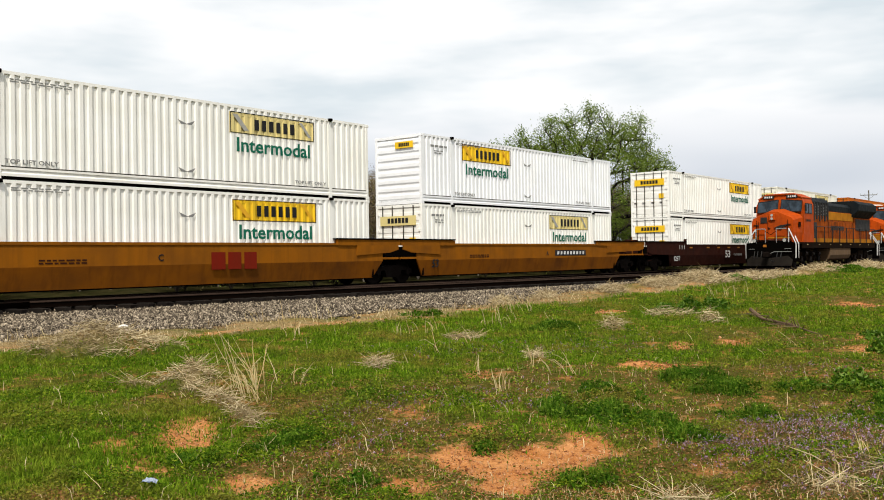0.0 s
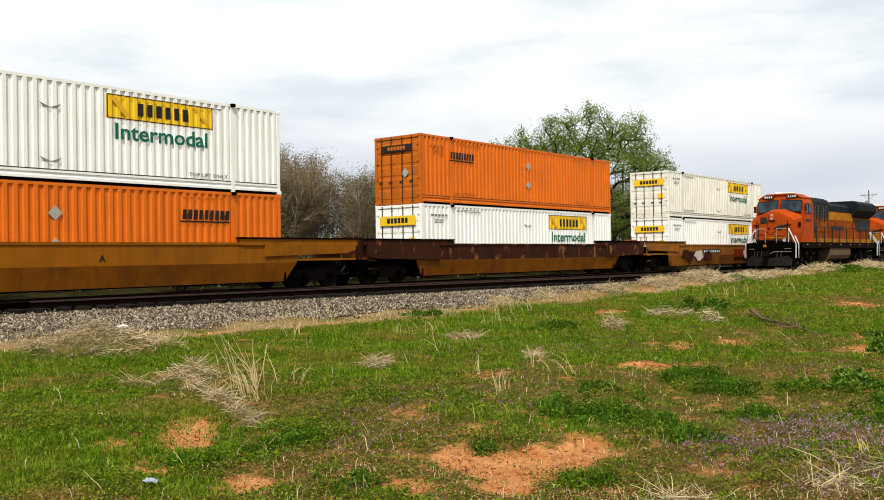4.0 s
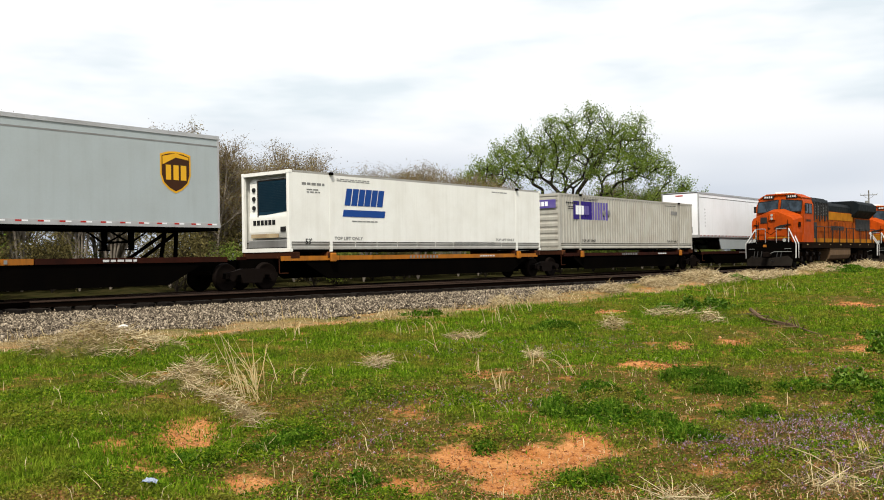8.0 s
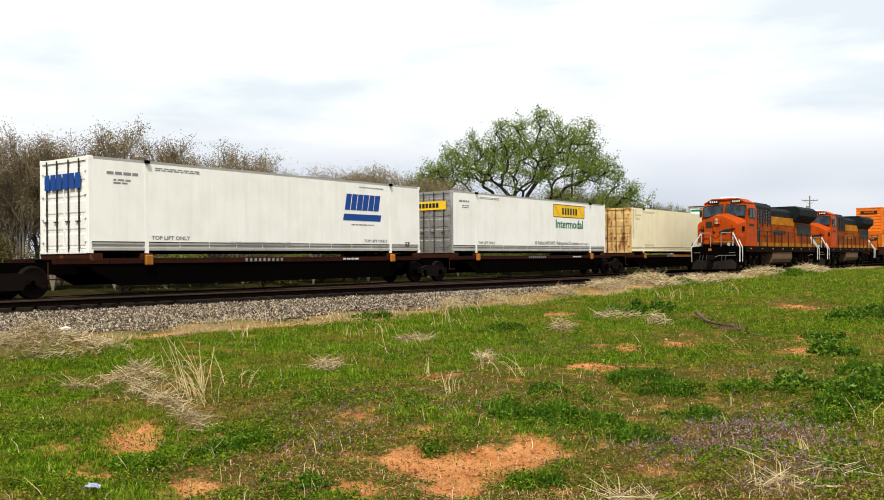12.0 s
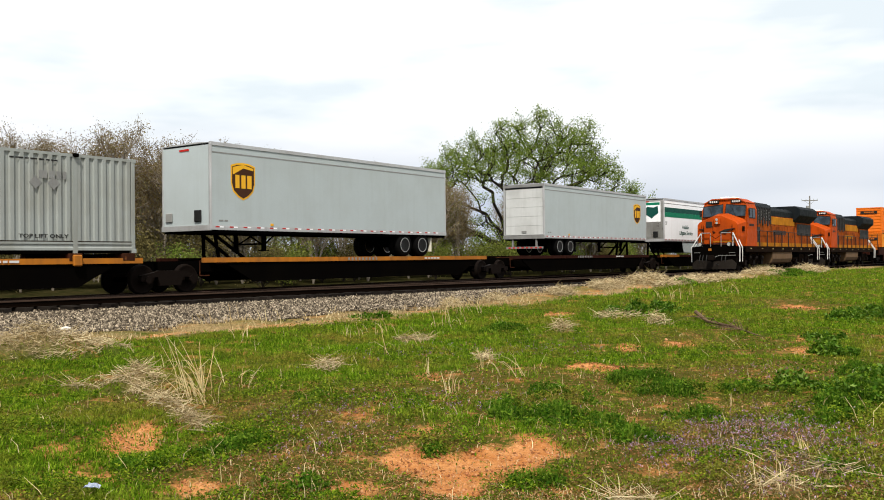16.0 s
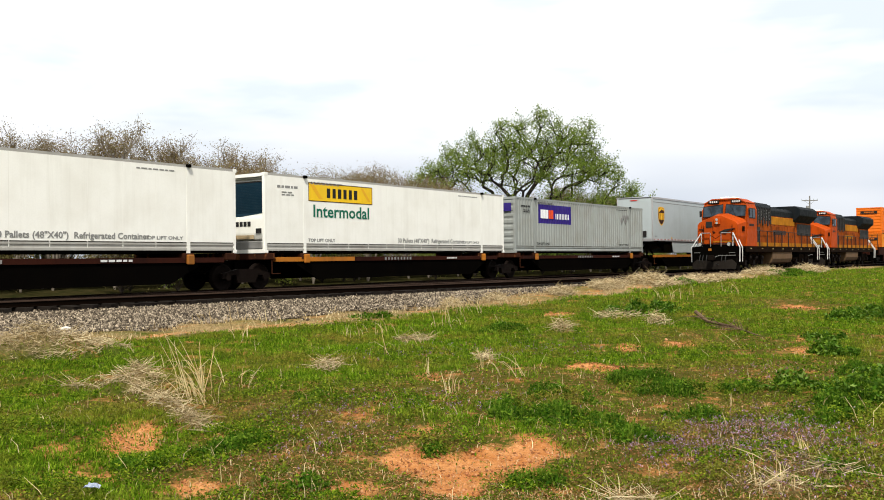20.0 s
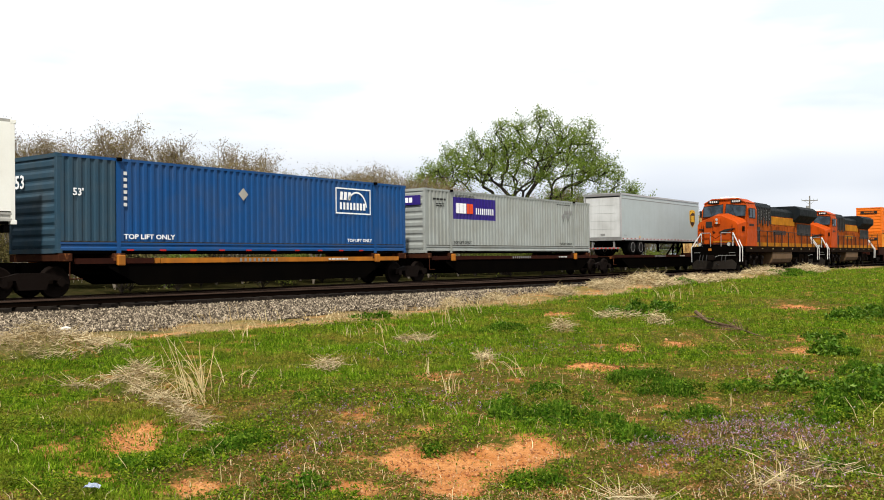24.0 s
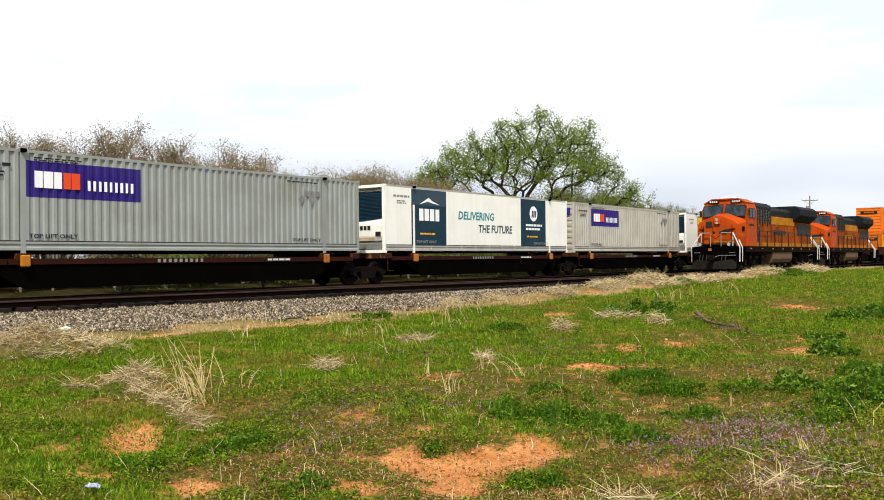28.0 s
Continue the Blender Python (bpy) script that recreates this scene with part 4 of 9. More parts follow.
def orange_box(logo_at, body, end="doors", first=None, seed=1, size=1.85):
    ob = container("container", "orange corrugated container with small black logo", body, end=end, first=first, endmat=ORANGE_DARK if end == "doors" else body, group=GROUPS["sch"])
    y = NEAR - 0.006
    part("logo_mark", sign_blocks(9, logo_at, logo_at + size, 1.98, 2.28, y, slant=0.1, seed=seed), BLACK, ob)
    part("logo_underline", box(B(), logo_at - 0.05, logo_at + size, y - 0.004, y, 1.88, 1.93), BLACK, ob)
    small_marks(ob, material=ORANGE_DARK, seed=seed)
    for zz in (1.15, 2.05):
        diamond(ob, 8.0, zz, 0.21)
    end_plate(ob, BLACK, 2.22, 2.5, ORANGE_DARK, -0.85, 0.85)
    if end == "doors":
        diamond(ob, 0, 1.3, 0.2, -0.45, end=True)
    else:
        diamond(ob, 0, 0.9, 0.26, 0.75, end=True)
    return ob


def parcel_box(logo_at, new_logo=True, end="ribs", body=None, seed=1, half=False, span=3.72):
    body = body or GREY
    ob = container("container", f"grey corrugated container with {'purple' if new_logo else 'faded purple'} logo panel", body, end=end, group=GROUPS["parcel"])
    x, y = logo_at, NEAR - 0.006
    if half:
        p = part("logo_panel", flatstrip(x, x + span * 0.52, 1.60, 2.55, NEAR, True, WAVE0), PURPLE if half == 2 else PURPLE_FADED, ob, "purple logo panel")
        for k in range(6):
            a = x + span * (0.52 + 0.08 * k)
            part("logo_stripe", flatstrip(a + 0.1, a + 0.24, 1.60, 2.55, NEAR, True, WAVE0), PURPLE_FADED, ob)
    else:
        p = part("logo_panel", flatstrip(x, x + span, 1.58, 2.60, NEAR, True, WAVE0), PURPLE if new_logo else PURPLE_FADED, ob, "purple logo panel")
    part("logo_mark", sign_blocks(3, x + 0.22, x + 1.10, 1.85, 2.32, y, seed=8, bold=0.92), WHITE_NEW, p)
    if new_logo:
        part("logo_mark", sign_blocks(2, x + 1.10, x + 1.65, 1.85, 2.32, y, seed=8, bold=0.92), RED_ORANGE, p)
        part("logo_mark", sign_blocks(9, x + 1.85, x + 3.5, 1.84, 2.14, y, seed=9, bold=0.5), WHITE_NEW, p)
    else:
        part("logo_mark", sign_blocks(2, x + 1.10, x + 1.60, 1.85, 2.32, y, seed=8, bold=0.92), PURPLE_FADED if half == 2 else GREY_LIGHT, p)
    small_marks(ob, material=BLACK, seed=seed)
    part("stencil", bars(1, 13.0, 14.0, 2.05, 2.45, NEAR - 0.004, seed), ALU_DARK, ob)
    end_plate(ob, PURPLE if new_logo else PURPLE_FADED, 2.15, 2.58, WHITE_NEW, -1.1, 1.1)
    for k in (0.0, 0.55):
        diamond(ob, 12.9 + k if not half else 4.6 + k, 2.0, 0.19, material=ALU_DARK)
    return ob


def reefer_box(kind, logo_at, end="reefer", endmat=None, seed=1):
    tone = {"blue": "white smooth refrigerated container with blue logo", "jb": "white smooth refrigerated container with yellow logo", "panels": "white refrigerated container with dark teal panels"}[kind]
    ob = container("refrigerated_container", tone, REEFER, style="flat", end=end, endmat=endmat, group="refrigerated containers")
    y = NEAR - 0.006
    if kind == "blue":
        part("logo_mark", sign_blocks(6, logo_at + 0.08, logo_at + 2.2, 1.72, 2.36, y, slant=0.2, seed=5, bold=0.86), BLUE_DECAL, ob, "slanted blue logo")
        part("logo_stripe", prism(B(), [(logo_at, 1.30), (logo_at + 2.3, 1.30), (logo_at + 2.36, 1.56), (logo_at + 0.06, 1.56)], y - 0.004, y), BLUE_DECAL, ob)
        part("stencil", bars(1, logo_at + 0.5, logo_at + 1.9, 1.10, 1.18, y, seed), GREY_MARK, ob)
        words(ob, "SUPER CUBE REEFER CONTAINER", 5.4 if logo_at > 6 else 9.4, 0.27, 0.17, GREY_MARK, fit=2.9)
        words(ob, "53'", 0.75 if logo_at < 6 else 15.1, 0.27, 0.28, BLACK)
        if end == "doors":
            bm = B()
            for i in range(6):
                a = 0.95 - i * 0.33
                box(bm, -0.05, -0.042, a - 0.27, a, 1.95, 2.42)
            part("end_logo", bm, BLUE_DECAL, ob, "blue logo on the doors")
    elif kind == "jb":
        intermodal_logo(ob, logo_at, False)
        words(ob, "30 Pallets (48\"X40\")  Refrigerated Container", 7.6, 0.44, 0.26, GREY_MARK, fit=5.0)
        if end == "doors":
            end_plate(ob, YELLOW)
    small_marks(ob, wave=False, material=GREY_MARK, seed=seed)
    return ob


def slogan_panels(ob, a, b_, c, swap=False, L=16.15):
    """Two dark panels and a slogan between them."""
    y = NEAR - 0.006
    for k, x in enumerate((a, c)):
        p = part("logo_panel", flatstrip(x, x + 2.6, 0.32, 2.80, NEAR, False), TEAL, ob, "dark teal panel")
        part("logo_band", box(B(), x, x + 2.6, y - 0.003, y, 2.1, 2.78), TEAL if k else BLUE_GREY, p)
        if (k == 0) != swap:
            part("logo_mark", sign_blocks(4, x + 0.5, x + 2.1, 1.42, 1.95, y - 0.004, seed=12, bold=0.8), WHITE_NEW, p)
            part("logo_swoosh", prism(B(), [(x + 0.6, 2.15), (x + 1.25, 2.45), (x + 1.55, 2.30), (x + 2.1, 2.15), (x + 1.5, 2.22), (x + 1.2, 2.28)], y - 0.008, y - 0.004), WHITE_NEW, p)
        else:
            bm = lathe(B(), [(0.40, 0.0), (0.40, -0.006), (0.33, -0.007)], 24)
            part("logo_disc", bm, WHITE_NEW, p, at=pose(x + 1.3, y - 0.004, 2.05))
            part("logo_mark", sign_blocks(3, x + 1.06, x + 1.54, 1.86, 2.22, y - 0.013, slant=0.2, seed=6), TEAL, p)
            part("logo_mark", bars(2, x + 0.5, x + 2.2, 1.15, 1.55, y - 0.004, 5), WHITE_NEW, p)
        part("logo_line", bars(1, x + 0.6, x + 1.9, 0.78, 0.92, y - 0.004, 6), GOLD, p)
    words(ob, "DELIVERING", b_, 1.58, 0.52, TEAL_LIGHT, fit=3.1, slant=0.12)
    words(ob, "THE FUTURE", b_ + 1.7, 0.98, 0.52, BLUE_GREY, fit=3.1, slant=0.12)


def cream_box(style, end="doors", seed=1, rusty=True):
    ob = container("container", "cream container with rust-streaked end" + (" and corrugated sides" if style == "corrugated" else " and smooth sides"), CREAM, style=style, end=end, endmat=CREAM_RUST, first=None, group="cream containers")
    rnd = random.Random(seed)
    for k in range(6 if rusty else 0):
        a, w, n = 0.14 + k * 0.16 + rnd.uniform(0, 0.08), rnd.uniform(0.03, 0.08), rnd.uniform(0.5, 2.0)
        part("rust_stain", prism(B(), [(a, 2.80), (a + w * 0.35, 2.80 - n), (a + w * 0.65, 2.80 - n), (a + w, 2.80)], NEAR - 0.005, NEAR - 0.002), CREAM_RUST, ob)
    small_marks(ob, material=paint_once("faded_cream_lettering"), seed=seed)
    diamond(ob, 10.9 if style == "flat" else 7.8, 0.55, 0.22, material=GREY_MARK)
    return ob


def paint_once(name):
    return bpy.data.materials.get(name) or paint(name, (0.55, 0.46, 0.25), (0.3, 0.2, 0.1), 0.4)


def blue_box(logo_at):
    ob = container("container", "blue corrugated container with white outlined logo and slate end", BLUE, end="ribs", endmat=BLUE_GREY, first=BLUE_GREY, group="blue containers")
    y = NEAR - 0.006
    bm = B()
    x, z0, z1, t = logo_at, 1.55, 2.58, 0.05
    box(bm, x, x + 2.1, y - 0.004, y, z0, z0 + t), box(bm, x, x + 2.1, y - 0.004, y, z1 - t, z1)
    box(bm, x, x + t, y - 0.004, y, z0 + t, z1 - t), box(bm, x + 2.1 - t, x + 2.1, y - 0.004, y, z0 + t, z1 - t)
    p = part("logo_frame", bm, WHITE_NEW, ob, "white outlined logo")
    part("logo_mark", sign_blocks(3, x + 0.2, x + 0.9, 2.10, 2.42, y, slant=0.12, seed=3), WHITE_NEW, p)
    part("logo_mark", sign_blocks(8, x + 0.2, x + 1.8, 1.72, 2.0, y, seed=4, bold=0.62), WHITE_NEW, p)
    bm = B()
    arc = [(x + 1.25 + 0.62 * math.cos(a), 1.78 + 0.68 * math.sin(a)) for a in np.linspace(0.1, 2.6, 14)]
    arc2 = [(x + 1.25 + 0.55 * math.cos(a), 1.78 + 0.61 * math.sin(a)) for a in np.linspace(2.6, 0.1, 14)]
    prism(bm, arc + arc2, y - 0.004, y)
    part("logo_arc", bm, WHITE_NEW, p)
    words(ob, "TOP LIFT ONLY", 2.2, 0.44, 0.21, WHITE_NEW, fit=1.9)
    words(ob, "TOP LIFT ONLY", 12.4, 0.44, 0.17, WHITE_NEW, fit=1.5)
    words(ob, "53'", 0.5, 1.70, 0.3, WHITE_NEW)
    me = lettering("53", 0.55, WHITE_NEW)
    part("lettering", me, WHITE_NEW, ob, at=pose(-0.03, 0.9, 1.95, 0, 0, -90))
    part("stencil", bars(6, 2.2, 2.32, 1.4, 2.55, y, 5), WHITE_MARK, ob)
    bm = B()
    for k in range(10):
        box(bm, 2.3 + k * 1.2, 2.55 + k * 1.2, y - 0.003, y, 0.07, 0.12)
    part("reflector", bm, RED_TAPE, ob)
    diamond(ob, 7.0, 2.05, 0.22)
    return ob


# ------------------------------------------------------------ train: road trailers
def ring(bm, profile, n):
    """A closed profile of (radius, y) turned about the y axis."""
    turns = [[bm.verts.new((r * math.cos(i * math.tau / n), y, r * math.sin(i * math.tau / n))) for r, y in profile] for i in range(n)]
    for a, b_ in zip(turns, turns[1:] + turns[:1]):
        for j in range(len(profile)):
            k = (j + 1) % len(profile)
            bm.faces.new((a[j], a[k], b_[k], b_[j]))
    bmesh.ops.recalc_face_normals(bm, faces=bm.faces)
    return bm


def road_wheel(parent, x, z, sgn, W):
    """A pair of tyres on one end of an axle."""
    y = sgn * (W / 2 - 0.30)
    tyre = part("tyre", shared(("tyre", sgn), TYRE, lambda: lathe(B(), [(0.30, -0.27), (0.47, -0.27), (0.505, -0.22), (0.505, -0.03), (0.47, 0.0), (0.47, 0.03), (0.505, 0.06), (0.505, 0.24), (0.47, 0.28), (0.30, 0.28)], 22), True), TYRE, parent, at=pose(x, y, z))
    part("rim", shared(("rim",), RIM, lambda: lathe(B(), [(0.29, -0.275), (0.275, -0.275), (0.25, -0.16), (0.14, -0.13), (0.11, -0.22), (0.05, -0.23)], 18), True), RIM, tyre, "wheel rim darkened in colour for shade")
    part("rim_edge", shared(("rimedge",), RIM_EDGE, lambda: ring(B(), [(0.312, -0.285), (0.285, -0.285), (0.285, -0.265), (0.312, -0.265)], 18)), RIM_EDGE, tyre, "bright rim edge")
    return tyre


def trailer(name, label, body, L, H=2.98, W=2.59, wheels="right", nose=True, skirt=False, axles=2, group="road trailers", nosemat=None, cargo=None, raised=0.95, setback=2.4):
    """A road trailer parked on a rail car. Origin: under the near end, at the deck. The box floor lies at 'raised'."""
    ob = thing(name, label, "trailer", group)
    w, z0 = W / 2, raised
    z1 = z0 + H
    if cargo is None:
        for sgn in (-1, 1):
            n = max(4, round(L / 1.23))

            part("side_panel", shared(("tside", L, sgn, H), body, lambda: box(B(), 0.08, L - 0.08, min(sgn * w, sgn * (w - 0.03)), max(sgn * w, sgn * (w - 0.03)), z0 + 0.15, z1 - 0.36)), body, ob)
            if sgn < 0 and body not in (GREY_LIGHT, GREY_SATIN):
                for i in range(1, n):
                    part("panel_seam", shared(("seam", H), body, lambda: box(B(), -0.012, 0.012, -w - 0.003, -w + 0.01, z0 + 0.15, z1 - 0.37)), body, ob, at=pose(0.08 + (L - 0.16) * i / n, 0, 0))
            part("top_band", shared(("tband", L, sgn, H), body, lambda: box(B(), 0.08, L - 0.08, min(sgn * (w - 0.012), sgn * (w - 0.04)), max(sgn * (w - 0.012), sgn * (w - 0.04)), z1 - 0.34, z1 - 0.12)), body, ob)
            part("band_seam", shared(("tseam", L, sgn, H), ALU_DARK, lambda: box(B(), 0.08, L - 0.08, min(sgn * (w + 0.004), sgn * (w - 0.03)), max(sgn * (w + 0.004), sgn * (w - 0.03)), z1 - 0.375, z1 - 0.325)), ALU_DARK, ob)
            part("top_rail", shared(("ttop", L, sgn, H), ALU, lambda: box(B(), 0.0, L, min(sgn * (w + 0.012), sgn * (w - 0.07)), max(sgn * (w + 0.012), sgn * (w - 0.07)), z1 - 0.12, z1)), ALU_DARK, ob)
            part("bottom_rail", shared(("tbot", L, sgn, H), ALU, lambda: box(B(), 0.0, L, min(sgn * (w + 0.014), sgn * (w - 0.06)), max(sgn * (w + 0.014), sgn * (w - 0.06)), z0, z0 + 0.15)), ALU, ob)
            tape_w, tape_r = B(), B()
            k = 0
            while 0.2 + k * 0.62 < L - 0.4:
                box(tape_r, 0.2 + k * 0.62, 0.2 + k * 0.62 + 0.17, sgn * (w + 0.017) - 0.002, sgn * (w + 0.017) + 0.002, z0 + 0.08, z0 + 0.125)
                box(tape_w, 0.38 + k * 0.62, 0.38 + k * 0.62 + 0.17, sgn * (w + 0.017) - 0.002, sgn * (w + 0.017) + 0.002, z0 + 0.08, z0 + 0.125)
                k += 1
            part("red_tape", tape_r, RED_TAPE, ob)
            part("white_tape", tape_w, WHITE_NEW, ob)
            for px in (0.0, L - 0.09):
                part("corner_post", shared(("tpost", px, sgn, H, nose), ALU, lambda: soften(box(B(), px, px + 0.09, sgn * w - (0.09 if sgn > 0 else 0.004), sgn * w + (0.004 if sgn > 0 else 0.09), z0 + 0.1, z1 - 0.1), 0.015)), ALU, ob)
        part("roof", shared(("troof", L, H), ALU, lambda: prism_x(B(), [(-w + 0.05, z1 - 0.03), (w - 0.05, z1 - 0.03), (w * 0.5, z1 + 0.02), (-w * 0.5, z1 + 0.02)], 0.02, L - 0.02)), ALU, ob)
        part("floor", shared(("tfloor", L), CHASSIS, lambda: box(B(), 0.05, L - 0.05, -w + 0.06, w - 0.06, z0 - 0.10, z0 + 0.12)), CHASSIS, ob)
        part("end_wall", shared(("tfar", L, H), ALU, lambda: box(B(), L - 0.05, L - 0.01, -w + 0.09, w - 0.09, z0 + 0.1, z1 - 0.1)), ALU, ob)
        if nose:
            nm = nosemat or body
            part("nose_panel", shared(("nose", H), nm, lambda: box(B(), 0.0, 0.04, -w + 0.09, w - 0.09, z0 + 0.16, z1 - 0.10)), nm, ob)
            part("nose_rail", shared(("nrail",), ALU, lambda: box(B(), -0.02, 0.05, -w, w, z0 - 0.02, z0 + 0.16)), ALU, ob)
            part("document_box", shared(("docbox",), BLACK, lambda: soften(box(B(), -0.06, 0.0, -0.85, -0.50, z0 + 0.28, z0 + 0.68), 0.02)), BLACK, ob)
            part("hose_bracket", shared(("gladhand",), GREY_MARK, lambda: soften(box(B(), -0.05, 0.0, 0.70, 1.05, z0 + 0.30, z0 + 0.62), 0.02)), GREY_MARK, ob)
            part("marker_lamp", shared(("mark",), RED_TAPE, lambda: box(B(), -0.02, 0.0, -0.2, 0.3, z1 - 0.25, z1 - 0.18)), RED_TAPE, ob)
        else:
            dm = nosemat or DOOR_GREY
            roll = part("rear_door", shared(("rdoor", H), dm, lambda: [bm for bm in [B()] if [box(bm, 0.05, 0.09, -w + 0.12, w - 0.12, z0 + 0.20 + i * 0.505, z0 + 0.695 + i * 0.505) for i in range(5)]][0]), dm, ob, "closed rear door")
            part("rear_frame", shared(("rframe", H), ALU_DARK, lambda: box(box(B(), -0.01, 0.09, -w, w, z1 - 0.17, z1 - 0.02), -0.01, 0.09, -w, w, z0 - 0.02, z0 + 0.18)), ALU_DARK, ob)
            part("latch", shared(("rlatch",), GREY_MARK, lambda: box(B(), 0.02, 0.05, -0.15, 0.15, z0 + 0.3, z0 + 0.42)), GREY_MARK, roll)
            for yy in (-0.75, 0.75):
                part("bumper_post", shared(("bpost", yy), ALU_DARK, lambda: box(B(), 0.05, 0.13, yy - 0.05, yy + 0.05, z0 - 0.5, z0)), ALU_DARK, ob)
            part("rear_bumper", shared(("rbump",), ALU_DARK, lambda: box(B(), 0.02, 0.12, -1.15, 1.15, z0 - 0.56, z0 - 0.45)), ALU_DARK, ob)
            bm = B()
            for k in range(8):
                box(bm, 0.012, 0.02, -1.1 + k * 0.28, -0.96 + k * 0.28, z0 - 0.54, z0 - 0.47)
            part("bumper_tape", bm, RED_TAPE, ob)
    else:
        for sgn in (-1, 1):
            part("chassis_beam", shared(("cbeam", L, sgn), CHASSIS, lambda: box(B(), 0.1, L - 0.1, sgn * 0.5 - 0.07, sgn * 0.5 + 0.07, z0 - 0.34, z0 - 0.02)), CHASSIS, ob)
        for px in (0.1, L * 0.35, L * 0.68, L - 0.3):
            part("cross_member", shared(("xmem", px), CHASSIS, lambda: box(B(), px, px + 0.16, -w + 0.05, w - 0.05, z0 - 0.22, z0 - 0.01)), CHASSIS, ob)
    # axles
    ax = L - setback if wheels == "right" else setback
    spots = (ax - 0.62, ax + 0.62) if axles == 2 else ((L - 1.15,) if wheels == "right" else (1.15,))
    for px in spots:
        axle = part("axle", shared(("axle", px), CHASSIS, lambda: tube(B(), (px, -w + 0.3, 0.505), (px, w - 0.3, 0.505), 0.07)), CHASSIS, ob)
        for sgn in (-1, 1):
            road_wheel(axle, px, 0.505, sgn, W)
    mid = sum(spots) / len(spots)
    reach = 1.0 if axles == 2 else 0.6
    for sgn in (-1, 1):
        part("suspension", shared(("susp", mid, axles, sgn), CHASSIS, lambda: soften(box(B(), mid - reach, mid + reach, sgn * 0.52 - 0.10, sgn * 0.52 + 0.10, 0.52, z0 - 0.05), 0.02)), CHASSIS, ob)
    flap = max(spots) + 0.72 if wheels == "right" else max(spots) + 0.72
    for sgn in (-1, 1):
        part("mud_flap", shared(("flap", flap, sgn), WHITE_DULL if nose else TYRE, lambda: box(B(), flap, flap + 0.015, sgn * (w - 0.35) - 0.28, sgn * (w - 0.35) + 0.28, 0.22, z0 - 0.05)), WHITE_DULL if nose else TYRE, ob)
    # landing legs near the kingpin end
    leg = 2.9 if wheels == "right" else L - 2.9
    if L < 10:
        leg = 1.9 if wheels == "right" else L - 1.9
    for sgn in (-1, 1):
        g = part("landing_leg", shared(("leg", leg, sgn), CHASSIS, lambda: soften(box(box(B(), leg - 0.07, leg + 0.07, sgn * 0.75 - 0.07, sgn * 0.75 + 0.07, 0.28, z0 - 0.05), leg - 0.14, leg + 0.14, sgn * 0.75 - 0.14, sgn * 0.75 + 0.14, 0.24, 0.28), 0.01)), CHASSIS, ob)
        for k in (-0.75, 0.75):
            part("leg_brace", shared(("brace", leg, sgn, k), CHASSIS, lambda: tube(B(), (leg, sgn * 0.72, 0.45), (leg + k, sgn * 0.6, z0 - 0.06), 0.03, n=6)), CHASSIS, g)
    part("leg_tie", shared(("legtie", leg), CHASSIS, lambda: tube(B(), (leg, -0.75, 0.5), (leg, 0.75, 0.5), 0.035, n=6)), CHASSIS, ob)
    if skirt:
        a, b_ = (leg + 0.5, min(spots) - 1.1) if wheels == "right" else (max(spots) + 1.1, leg - 0.5)
        if L < 10:
            a, b_ = (leg + 0.2, min(spots) - 0.65) if wheels == "right" else (max(spots) + 0.65, leg - 0.2)
        for sgn in (-1, 1):
            part("side_skirt", shared(("skirt", a, b_, sgn), GREY_LIGHT, lambda: prism(B(), [(a, z0), (a + 0.35, 0.16), (b_ - 0.12, 0.16), (b_, z0)], sgn * (w - 0.05) - 0.012, sgn * (w - 0.05) + 0.012)), GREY_LIGHT, ob, "pale side skirt")
    return ob


def shield_logo(ob, x, z, y=NEAR):
    """A brown shield with a gold rim and top, 1.1 m wide."""
    def outline(k):
        pts = [(-0.5, 0.52), (-0.25, 0.60), (0, 0.62), (0.25, 0.60), (0.5, 0.52), (0.5, -0.1), (0.42, -0.36), (0.22, -0.55), (0, -0.66), (-0.22, -0.55), (-0.42, -0.36), (-0.5, -0.1)]
        return [(x + 0.55 + 1.06 * k * a, z + 0.62 + 0.98 * k * b_) for a, b_ in pts]
    rim = part("logo_shield", prism(B(), outline(1.04), y - 0.008, y - 0.004), GOLD, ob, "brown and gold shield logo")
    part("shield_field", prism(B(), outline(0.94), y - 0.013, y - 0.009), SHIELD, rim)
    cx, cz = x + 0.55, z + 0.62
    part("shield_sweep", prism(B(), [(cx - 0.47, cz + 0.46), (cx, cz + 0.57), (cx + 0.47, cz + 0.46), (cx + 0.47, cz + 0.38), (cx, cz + 0.44), (cx - 0.47, cz + 0.20)], y - 0.017, y - 0.014), GOLD, rim)
    part("logo_mark", sign_blocks(3, cx - 0.40, cx + 0.42, cz - 0.26, cz + 0.20, y - 0.014, seed=31, bold=0.78), GOLD, rim)


def parcel_trailer(L, logo_at, nose, wheels, skirt=False, axles=2):
    kind = "short" if L < 10 else "long"
    ob = trailer("trailer", f"{kind} pale grey box trailer with brown shield logo", GREY_LIGHT, L, wheels=wheels, nose=nose, skirt=skirt, axles=axles, group="parcel trailers", nosemat=GREY_LIGHT if nose else ROLL_DOOR)
    shield_logo(ob, logo_at, 0.95 + 1.10)
    part("stencil", bars(1, 0.35, 0.75, 1.22, 1.32, NEAR - 0.004, 3), GREY_MARK, ob)
    part("side_lamp", soften(box(B(), L * 0.2, L * 0.2 + 0.14, NEAR - 0.03, NEAR, 1.13, 1.22), 0.01), GOLD, ob)
    return ob


